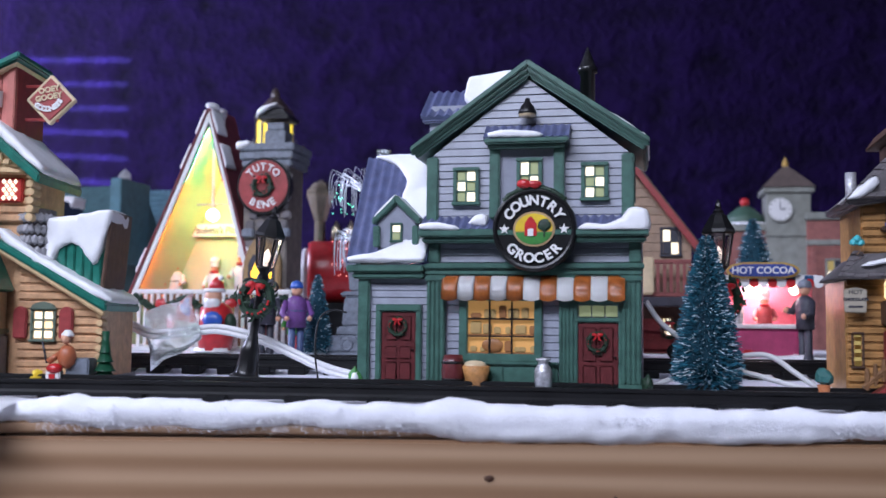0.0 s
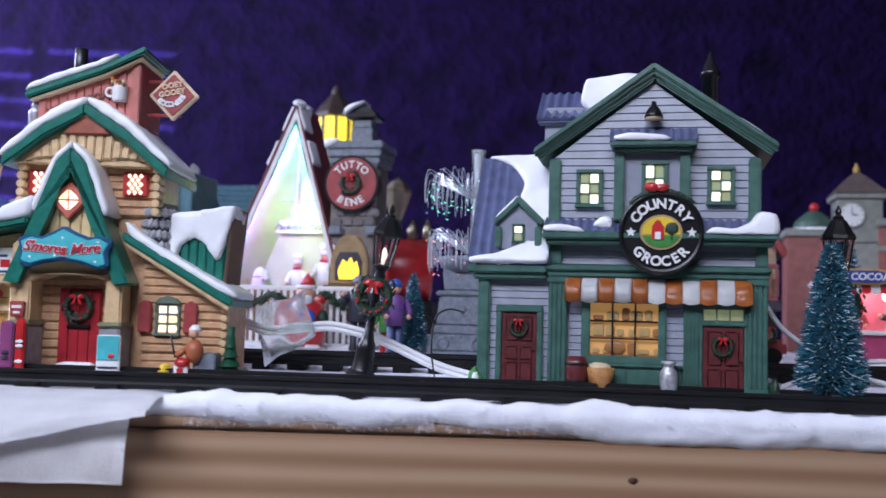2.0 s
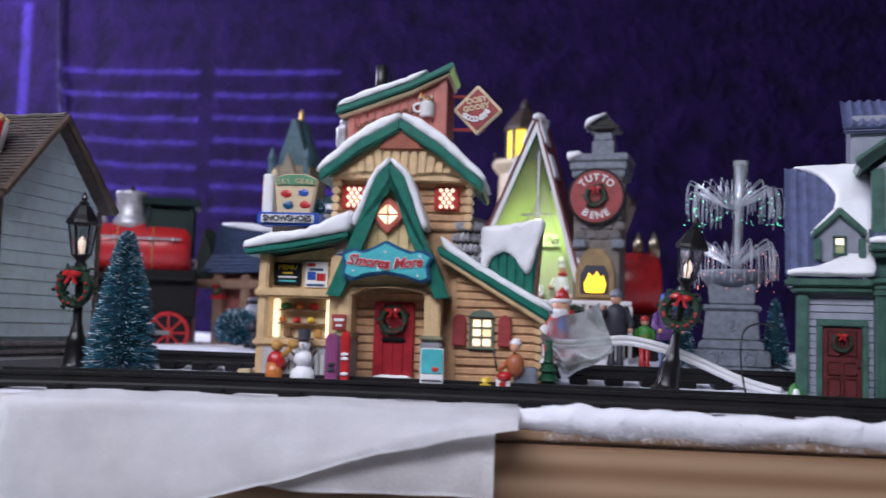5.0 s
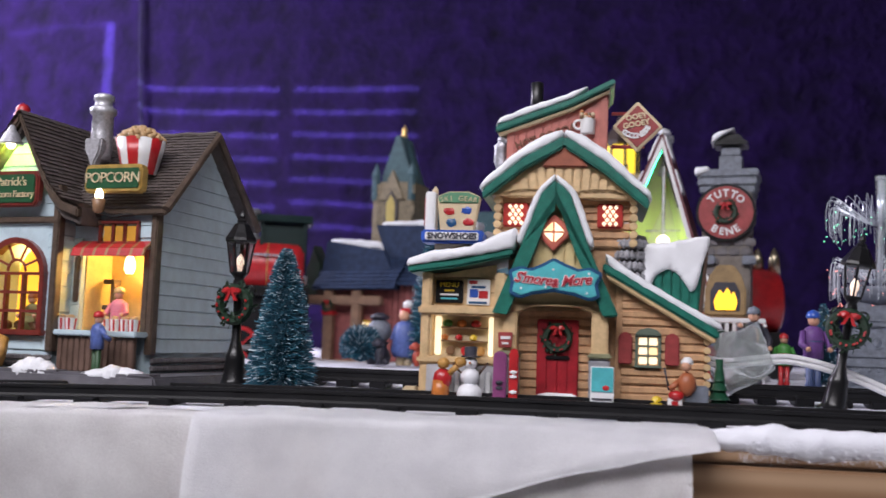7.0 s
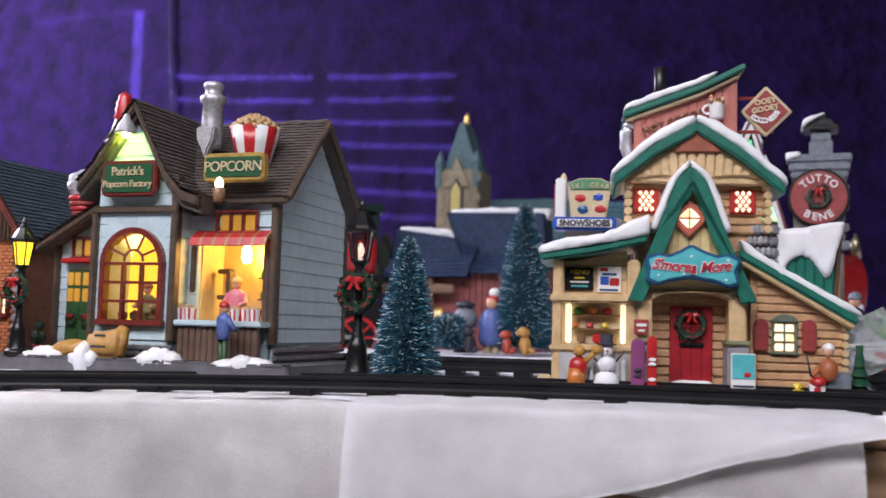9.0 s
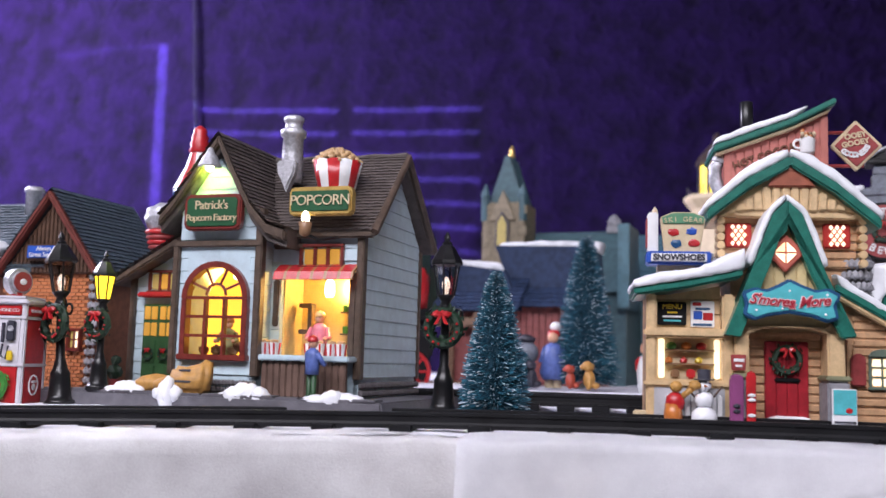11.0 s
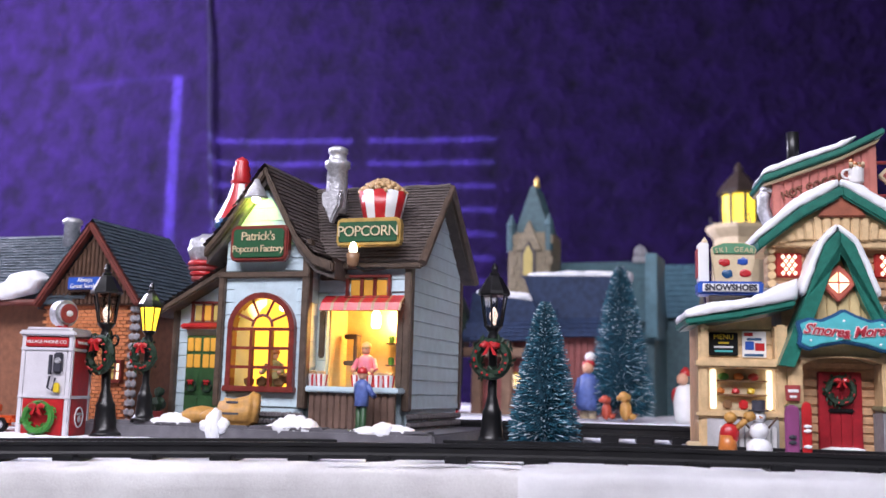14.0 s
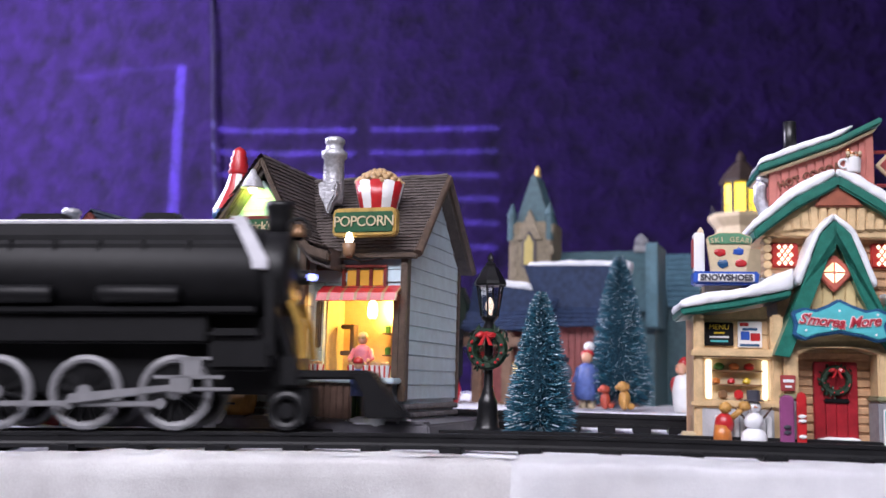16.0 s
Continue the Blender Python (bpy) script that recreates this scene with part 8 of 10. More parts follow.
    W("oven_arch", prism([(-0.0195, 0.066), (0.0135, 0.066), (0.0135, 0.088), (0.0095, 0.1000), (0.0035, 0.1085), (-0.0095, 0.1085), (-0.0155, 0.1000), (-0.0195, 0.088)], -0.0140, -0.008, 0.0012), mat("ochre_oven_stone", (0.30, 0.20, 0.09), 0.5, 0.3))
    W("oven_mouth", prism([(-0.0150, 0.070), (0.0090, 0.070), (0.0090, 0.086), (0.0050, 0.0940), (-0.0110, 0.0940), (-0.0150, 0.086)], -0.0146, -0.013, 0.0004), COAT_DARK)
    W("fire", merge(prism([(-0.0105, 0.071), (0.0050, 0.071), (0.0068, 0.078), (0.0040, 0.0865), (0.0022, 0.083), (-0.0010, 0.0895), (-0.0045, 0.084), (-0.0075, 0.0880), (-0.0120, 0.078)], -0.0158, -0.0142, 0.0004)), FIRE, "glowing oven fire")
    W("oven_shelf", box(-0.0240, 0.0180, -0.020, -0.006, 0.0600, 0.0655, 0.001), BROWN)
    for x in (-0.0225, 0.0100):
        W("corbel", box(x, x + 0.0110, -0.0135, -0.008, 0.1090, 0.1165, 0.001), GREY)
    return h


pizzeria()
doll("cook_figure", pose(-0.2880, 0.2600, 0.0440), 0.056, WHITE, WHITE, WHITE, "painted cook in white coat with red scarf", (0.2, 0.5))
doll("cook_figure", pose(-0.3150, 0.2615, 0.0440), 0.047, WHITE, WHITE, WHITE, "painted cook in white at the counter", (0.0, 0.0))
doll("cook_figure", pose(-0.2720, 0.2615, 0.0440), 0.047, WHITE, WHITE, WHITE, "painted cook in white beside the oven", (0.0, 0.0))
doll("guest_figure", pose(-0.3520, 0.2600, 0.0440), 0.048, WHITE, DKGREEN, DKBROWN, "painted guest with dark hair at the rail", (0.1, 0.1), True)
doll("onlooker_figure", pose(-0.228, 0.170, 0.0125, 0, 0, 20), 0.060, COAT_DARK, COAT_DARK, GREY, "painted man in dark overcoat and grey cap", (0.6, -0.1))
doll("onlooker_figure", pose(-0.185, 0.122, 0.0125, 0, 0, 30), 0.056, COAT_PURPLE, mat("painted_blue_jeans", (0.06, 0.09, 0.20), 0.5), BLUE, "painted figure in purple jacket and blue hat", (0.0, 0.0))
doll("child_figure", pose(-0.206, 0.172, 0.0125), 0.040, GREEN, RED, RED, "painted child in green jacket", (0.0, 0.0))
santa = [(lathe([(0.012, 0), (0.014, 0.010), (0.0155, 0.022), (0.012, 0.036), (0.006, 0.040)], 14), RED), (ball(0, -0.006, 0.044, 0.0072, 0.0065, 0.0075), SKIN), (ball(0, -0.0085, 0.0395, 0.0070, 0.0045, 0.0070, 2, 0.2), WHITE),
         (torus(0.0070, 0.0018, 16, 6, pose(0, -0.004, 0.0495, 90)), WHITE), (lathe([(0.0070, 0.0495), (0.0050, 0.056), (0.0010, 0.0605)], 12), RED), (ball(0.004, -0.002, 0.0595, 0.0022), WHITE),
         (ball(0.004, -0.015, 0.026, 0.0085, 0.004, 0.0070, 2), BLUE), (ball(-0.012, -0.008, 0.024, 0.0055, 0.005, 0.0070, 2), WHITE), (ball(0.015, -0.006, 0.024, 0.005, 0.005, 0.008, 2), DKGREEN), (box(-0.014, 0.014, -0.014, 0.006, -0.001, 0.004, 0.002), WHITE)]
moulded("santa_figure", pose(-0.2712, 0.172, 0.0125), santa, "seated red and white winter gift-bringer figurine with children", "figurine")
moulded("santa_figure", pose(-0.440, 0.178, 0.0125, 0, 0, -30) @ Matrix.Scale(0.80, 4), [(lathe([(0.010, 0), (0.012, 0.010), (0.013, 0.024), (0.010, 0.038), (0.005, 0.042)], 14), WHITE), (ball(0, -0.005, 0.047, 0.0065, 0.006, 0.0068), SKIN), (lathe([(0.0070, 0.0505), (0.0050, 0.056), (0.0010, 0.0600)], 12), RED), (ball(-0.008, -0.004, 0.030, 0.006, 0.005, 0.010, 2, 0.2), RED)], "white-robed figurine with red cap", "figurine")
P_GIRL = [(lathe([(0.010, 0.008), (0.0130, 0.014), (0.0095, 0.034), (0.0080, 0.040), (0.003, 0.043)], 14), COAT_BLUE), (lathe([(0.004, 0), (0.004, 0.010)], 8, pose(-0.004, 0, 0)), CREAM), (lathe([(0.004, 0), (0.004, 0.010)], 8, pose(0.004, 0, 0)), CREAM),
          (ball(0, -0.002, 0.0475, 0.0055, 0.0052, 0.0060), SKIN), (ball(0, 0.001, 0.0510, 0.0066, 0.006, 0.0042), RED), (ball(0.001, 0.004, 0.0580, 0.0055, 0.005, 0.0050, 2), WHITE), (tube([(-0.008, 0, 0.038), (-0.0115, -0.003, 0.024)], 0.0026, 7), COAT_BLUE), (tube([(0.008, 0, 0.038), (0.0115, -0.003, 0.022)], 0.0026, 7), COAT_BLUE)]
moulded("girl_figure", pose(-0.5226, 0.178, 0.0145) @ Matrix.Scale(0.92, 4), P_GIRL, "painted girl in long blue coat and red hat")


def dog(name, m, k, col, label):
    moulded(name, m, [(ball(0, 0, 0.008 * k, 0.0050 * k, 0.0045 * k, 0.0085 * k, 2), col), (ball(-0.001 * k, -0.003 * k, 0.0190 * k, 0.0045 * k, 0.0042 * k, 0.0042 * k, 2), col), (ball(-0.0045 * k, -0.005 * k, 0.0180 * k, 0.0024 * k, sub=1), col),
                      (ball(0.003 * k, -0.001 * k, 0.0185 * k, 0.0016 * k, 0.0018 * k, 0.0034 * k, 1), col), (tube([(0.002 * k, -0.004 * k, 0.012 * k), (0.001 * k, -0.006 * k, 0)], 0.0016 * k, 6), col), (ball(0.005 * k, 0.001 * k, 0.003 * k, 0.0040 * k, 0.004 * k, 0.0032 * k, 1), col)], label, "dog figurine")


dog("dog_figure", pose(-0.487, 0.160, 0.0150), 1.02, SACK, "small tan dog figurine sitting on the snow")
dog("dog_figure", pose(-0.5035, 0.162, 0.0150), 0.88, mat("painted_fox_red", (0.42, 0.07, 0.04), 0.5), "small russet fox figurine sitting")
dog("dog_figure", pose(-0.536, 0.156, 0.0150), 1.0, COAT_DARK, "black dog figurine sitting by the track")
snowball = moulded("snow_globe_lamp", pose(-0.548, 0.180, 0.0145), [(lathe([(0.010, 0), (0.011, 0.008), (0.007, 0.016), (0.009, 0.020)], 14), COAT_DARK), (ball(0, 0, 0.030, 0.0115), GREY), (lathe([(0.008, 0.040), (0.009, 0.043), (0.003, 0.046)], 12), COAT_DARK)], "grey and black rounded ornament behind the girl", "ornament")


def bush(m, r, label, seed):
    t = thing("frosted_bush", m, label, "artificial bush")
    rnd = random.Random(seed)
    vs_, fs = [], []
    for i in range(1500):
        z = rnd.uniform(-0.6, 1)
        a = i * 2.39996
        q = math.sqrt(max(0, 1 - z * z))
        d = Vector((q * math.cos(a), q * math.sin(a), z))
        s = d.cross(Vector((0.3, 0.5, 0.8))).normalized()
        u = d.cross(s)
        p0, p1, w = d * r * 0.5, d * r * rnd.uniform(0.88, 1.05), 0.0004
        b = len(vs_)
        vs_ += [tuple(Vector((0, 0, r * 0.85)) + x) for x in (p0 - s * w, p0 + s * w, p0 + u * w, p1 - s * w, p1 + s * w, p1 + u * w)]
        fs += [(b, b + 1, b + 4, b + 3), (b + 1, b + 2, b + 5, b + 4), (b + 2, b, b + 3, b + 5), (b + 3, b + 4, b + 5)]
    me = bpy.data.meshes.new("bristles")
    me.from_pydata(vs_, [], fs)
    me.materials.append(BRISTLE)
    o = new("bristles", me)
    o.parent = t
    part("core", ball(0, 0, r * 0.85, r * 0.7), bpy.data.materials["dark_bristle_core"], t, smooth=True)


bush(pose(-0.556, 0.160, 0.0135), 0.0195, "round frosted blue-green bristle bush", 4)
bristle_tree("bristle_tree", pose(-0.178, 0.148, 0.012), 0.062, 0.0135, "small dark frosted bristle tree before the fountain", 6, 1300)
bristle_tree("bristle_tree", pose(-0.110, 0.185, 0.012), 0.056, 0.0125, "small dark frosted bristle tree beside the fountain", 7, 1200)


# ---------------------------------------------------------------- fibre fountain
def fountain():
    h = thing("fountain", pose(-0.1412, 0.177, 0.0115), "grey resin fountain with clear fibre water strands", "fountain")
    def tier(hw, z0, z1, top):
        return prism([(-hw, z0), (hw, z0), (top, z1), (-top, z1)], -hw, hw, 0.0012)
    part("base", merge(tier(0.0300, 0, 0.004, 0.0295), tier(0.0285, 0.004, 0.0165, 0.0275), tier(0.0240, 0.0165, 0.0235, 0.0225)), GREY, h)
    part("pedestal", merge(tier(0.0205, 0.0235, 0.046, 0.0185), tier(0.0215, 0.046, 0.050, 0.0210), tier(0.0160, 0.050, 0.066, 0.0175)), GREY, h)
    part("basin", lathe([(0.018, 0.064), (0.0225, 0.070), (0.0245, 0.0745), (0.0240, 0.0765), (0.0200, 0.0768), (0.010, 0.0750)], 20), GREY, h, smooth=True)
    for s in (-1, 0, 1):
        part("moulding", torus(0.0042, 0.0011, 16, 6, pose(s * 0.0135, -0.0200 if s == 0 else -0.0285, 0.035 if s == 0 else 0.0100)), GREY, h, smooth=True)
    part("mask", ball(0, -0.0200, 0.0350, 0.0032, 0.0020, 0.0036, 2, 0.3), GREY, h)
    for i in range(9):
        part("bead", ball(-0.024 + i * 0.006, -0.0285, 0.0150, 0.0014, sub=1), GREY, h)
    part("tube", lathe([(0.0030, 0.074), (0.0036, 0.10), (0.0038, 0.135), (0.0056, 0.160), (0.0062, 0.161), (0.0040, 0.158)], 14, pose(0, 0, 0, 0, 2, 0)), FILM, h, "clear tapered tube", smooth=True)
    part("tube_core", lathe([(0.0016, 0.074), (0.0020, 0.135), (0.0034, 0.158)], 10, pose(0, 0, 0, 0, 2, 0)), FIBRE, h, smooth=True)
    rnd = random.Random(11)
    for z0, R, drop, n in ((0.124, 0.036, 0.026, 64), (0.080, 0.033, 0.030, 64)):
        bm = bmesh.new()
        for i in range(n):
            a = i * 2.39996
            r, pk, fall = R * rnd.uniform(0.72, 1.0), rnd.uniform(0.008, 0.014), drop * rnd.uniform(0.65, 1.0)
            pts = []
            for q in np.linspace(0, 1, 13):
                if q < 0.6:
                    k = q / 0.6
                    rr, z = r * (0.06 + 0.94 * math.sin(k * math.pi / 2) ** 0.9), z0 + pk * math.sin(k * math.pi * 0.62) * 1.4
                else:
                    k = (q - 0.6) / 0.4
                    rr, z = r * (1 + 0.05 * math.sin(k * 2.4)), z0 + pk * math.sin(math.pi * 0.62) * 1.4 - fall * k ** 1.3
                pts.append((rr * math.cos(a), rr * math.sin(a), z))
            bm = merge(bm, tube(pts, 0.00024, 3)) if i else tube(pts, 0.00024, 3)
        o = part("water_spray", bm, FIBRE, h, "clear hanging fibre strands")
        o["kind"] = "stuff"
        bm = bmesh.new()
        for i in range(60):
            a, r = i * 2.39996, R * rnd.uniform(0.8, 1.04)
            bm = merge(bm, ball(r * math.cos(a), r * math.sin(a), z0 + 0.010 - rnd.random() * drop, 0.0004, sub=1))
        part("fibre_tips", bm, glow("fibre_tip_light_" + ("upper" if z0 > 0.1 else "lower"), (0.2, 0.9, 0.5) if z0 > 0.1 else (0.9, 0.25, 0.2), 3.5), h, "glinting green and red fibre tips")["kind"] = "stuff"


fountain()


# ---------------------------------------------------------------- red show locomotive behind the houses
def red_locomotive():
    h = thing("red_locomotive", pose(-0.648, 0.318, 0.002, 0, 0, 30) @ Matrix.Scale(1.10, 4), "red and black toy steam locomotive with silver domes", "locomotive")
    W = lambda name, bm, mt, label="", **k: part(name, bm, mt, h, label, **k)
    W("boiler", lathe([(0.0205, -0.152), (0.0215, -0.146), (0.0235, -0.122), (0.0258, -0.104), (0.0264, -0.068), (0.0256, -0.050), (0.022, -0.044)], 32, pose(0, 0, 0.097, 0, 90, 0)), RED, smooth=True)
    for x, r in ((-0.140, 0.0222), (-0.110, 0.0254), (-0.078, 0.0265)):
        W("boiler_band", torus(r, 0.0006, 28, 5, pose(x, 0, 0.097, 0, 0, 90)), GOLD)
    W("smokebox", lathe([(0.0205, -0.176), (0.0210, -0.152), (0.020, -0.150)], 24, pose(0, 0, 0.096, 0, 90, 0)), BLACK, smooth=True)
    W("front_disc", lathe([(0.0190, -0.1795), (0.0195, -0.1765), (0.01, -0.1755)], 24, pose(0, 0, 0.096, 0, 90, 0)), GOLD, "gold round smokebox front", smooth=True)
    W("handrail", tube([(-0.160, -0.0285, 0.106), (-0.052, -0.0285, 0.106)], 0.0010, 6), SILVER)
    for x in (-0.146, -0.112, -0.080, -0.060):
        W("rail_knob", ball(x, -0.0290, 0.106, 0.0020), SILVER, smooth=True)
    for x, r, t in ((-0.133, 0.0095, 0.149), (-0.101, 0.0138, 0.151)):
        d = W("dome", lathe([(r * 1.25, 0.116), (r * 1.15, 0.124), (r, 0.126), (r, t - 0.004), (r * 1.06, t - 0.003), (r * 1.02, t), (r * 0.4, t + 0.001)], 24, pose(x, 0, 0)), SILVER, "silver steam dome", smooth=True)
        part("cap", lathe([(0.0045, t + 0.0005), (0.0032, t + 0.003), (0.0003, t + 0.006)], 10, pose(x, 0, 0)), BLACK, d)
    W("chimney_pipe", lathe([(0.0075, 0.114), (0.0070, 0.140), (0.0130, 0.168), (0.0165, 0.180), (0.0165, 0.188), (0.010, 0.189)], 22, pose(-0.157, 0, 0)), BLACK, "flared black smoke stack", smooth=True)
    green = mat("dark_green_cab", (0.006, 0.020, 0.018), 0.45, spec=0.3)
    cab = W("cab", merge(box(-0.086, -0.082, -0.0180, 0.0180, 0.092, 0.139, 0.001), box(-0.086, -0.042, -0.0180, -0.0160, 0.092, 0.106, 0.001), box(-0.086, -0.042, 0.0160, 0.0180, 0.092, 0.106, 0.001), box(-0.047, -0.042, -0.0180, -0.0160, 0.100, 0.139, 0.001), box(-0.047, -0.042, 0.0160, 0.0180, 0.100, 0.139, 0.001), box(-0.084, -0.044, -0.0155, 0.0155, 0.085, 0.136, 0.001)), green, "dark green cab")
    part("roof", prism([(-0.023, 0.138), (0.023, 0.138), (0.014, 0.146), (-0.014, 0.146)], -0.0900, -0.0370, 0.001, m=Matrix(((0, 1, 0, 0), (1, 0, 0, 0), (0, 0, 1, 0), (0, 0, 0, 1)))), green, cab)
    W("frame", box(-0.176, -0.040, -0.019, 0.019, 0.012, 0.074, 0.002), BLACK_MATT)
    W("running_board", box(-0.176, -0.040, -0.030, 0.030, 0.068, 0.071, 0.001), BLACK)
    W("firebox_side", box(-0.120, -0.038, -0.0215, 0.0215, 0.034, 0.078, 0.001), BLACK_MATT)
    for x in (-0.140, -0.100, -0.060):
        w = W("wheel", disc(0.0190, -0.027, -0.021, 26, pose(x, 0, 0.0200)), BLACK_MATT, "black and red driving wheel")
        part("tyre", torus(0.0175, 0.0022, 26, 6, pose(x, -0.026, 0.0200)), RED, w)
        part("hub", disc(0.0050, -0.030, -0.026, 14, pose(x, 0, 0.0200)), RED, w)
        for k in range(8):
            part("spoke", box(-0.0010, 0.0010, -0.0285, -0.0265, 0.004, 0.017, 0.0003, 1, m=pose(x, 0, 0.0200, 0, 45 * k, 0)), RED, w)
    W("side_rod", box(-0.142, -0.058, -0.032, -0.030, 0.018, 0.022, 0.0006), STEEL)
    W("cylinder", lathe([(0.0095, -0.012), (0.0095, 0.012), (0.008, 0.013)], 16, pose(-0.168, -0.024, 0.034, 0, 90, 0)), BLACK, smooth=True)
    W("cowcatcher", prism([(-0.204, 0.002), (-0.176, 0.002), (-0.176, 0.040)], -0.022, 0.022, 0.001), DKRED)


red_locomotive()
car2 = thing("red_tank_car", pose(-0.232, 0.36, 0.012), "red toy locomotive with white ring and brass domes", "toy train")
part("boiler", lathe([(0.030, 0.0), (0.032, 0.005), (0.032, 0.042), (0.028, 0.046)], 26, pose(-0.030, 0.0, 0.073, 0, 90, 18)), RED, car2, smooth=True)
part("ring", torus(0.0210, 0.0040, 28, 8, pose(-0.032, -0.002, 0.073, 0, 0, -72)), WHITE, car2, smooth=True)
part("funnel", lathe([(0.0060, 0.098), (0.0056, 0.124), (0.0142, 0.150), (0.0146, 0.1545), (0.0080, 0.162), (0.002, 0.166)], 8, pose(-0.020, 0.004, 0)), mat("pale_brass", (0.42, 0.36, 0.26), 0.25, 0.2, metal=0.9), car2)
for x in (-0.003, 0.012):
    part("brass_dome", lathe([(0.0055, 0.100), (0.0055, 0.114), (0.004, 0.119), (0.001, 0.125)], 12, pose(x, 0.004, 0)), bpy.data.materials["pale_brass"], car2, smooth=True)
part("frame", box(-0.028, 0.024, -0.022, 0.022, 0.012, 0.044, 0.002), BLACK, car2)
for x in (-0.010, 0.014):
    part("wheel", disc(0.0160, -0.029, -0.022, 22, pose(x, 0, 0.0160)), BLACK, car2)


# ---------------------------------------------------------------- barn, church, lighthouse, far houses
def barn():
    h = thing("stable_barn", pose(-0.6, 0.33, 0.010), "dull red barn with navy shingles and snowy ridges", "model house", "village houses")
    W = lambda name, bm, mt, label="", **k: part(name, bm, mt, h, label, **k)
    W("wall", merge(box(-0.020, 0.085, 0.010, 0.07, 0, 0.090, 0.001), box(-0.075, -0.010, 0.006, 0.06, 0.0, 0.080, 0.001)), BARN)
    W("lower_roof_deck", prism([(-0.090, 0.078), (0.004, 0.080), (-0.014, 0.122), (-0.082, 0.132)], 0.000, 0.030, 0.001), NAVY)
    W("roof_deck", prism([(-0.004, 0.085), (0.085, 0.085), (0.080, 0.148), (-0.028, 0.150)], 0.008, 0.045, 0.001), NAVY)
    shingles(h, Vector((-0.092, -0.012, 0.078)), Vector((0.096, 0, 0.002)), Vector((0.010, 0.030, 0.050)), 12, 14, NAVY, 3)
    shingles(h, Vector((0.000, -0.004, 0.084)), Vector((0.088, 0, 0)), Vector((-0.030, 0.040, 0.064)), 14, 14, NAVY, 8)
    snow([(-0.030, 0.1480), (-0.026, 0.1545), (0.020, 0.1560), (0.085, 0.1540), (0.082, 0.1420), (0.060, 0.1450), (0.040, 0.1360), (0.020, 0.1385), (0.004, 0.1440)], 0.020, 0.045, h)
    snow([(-0.084, 0.1280), (-0.080, 0.1350), (-0.050, 0.1340), (-0.020, 0.1310), (-0.016, 0.1180), (-0.028, 0.1250), (-0.036, 0.1150), (-0.046, 0.1250), (-0.060, 0.1260)], 0.006, 0.030, h)
    for i in range(15):
        W("board", box(-0.018 + i * 0.0068, -0.0122 + i * 0.0068, 0.0080, 0.0104, 0.004, 0.088, 0.0005), BARN)
    W("side_gable", prism([(-0.116, 0.068), (-0.092, 0.068), (-0.088, 0.105), (-0.098, 0.128)], 0.000, 0.020, 0.001), DKGREEN)
    for x in (-0.108, -0.073, -0.040):
        W("post", box(x - 0.0055, x + 0.0055, -0.010, 0.000, 0.000, 0.078, 0.0015), mat("weathered_post", (0.22, 0.13, 0.085), 0.5, 0.3) if x == -0.108 else bpy.data.materials["weathered_post"])
    W("beam", box(-0.115, -0.010, -0.012, -0.002, 0.062, 0.072, 0.0015), bpy.data.materials["weathered_post"])
    W("ribbon", merge(box(-0.1145, -0.1015, -0.0115, 0.001, 0.0540, 0.0590, 0.0006), box(-0.0795, -0.0665, -0.0115, 0.001, 0.0510, 0.0560, 0.0006)), RED)
    wreath(h, pose(-0.072, -0.013, 0.0610), 0.0052, berries=4)
    window(h, -0.034, 0.038, 0.010, 0.014, 2, 2, 0.005, YELLOW, [PALE, WARM], 0.0016, 0.001, 0.002)
    s = W("barn_sign", box(-0.112, -0.098, -0.014, -0.011, 0.082, 0.092, 0.0008), WHITE)
    part("text_bar", box(-0.110, -0.100, -0.0146, -0.0136, 0.085, 0.089, 0), COAT_DARK, s)
    W("rick", box(-0.150, -0.030, -0.010, 0.012, -0.002, 0.004, 0.001), BROWN)


barn()


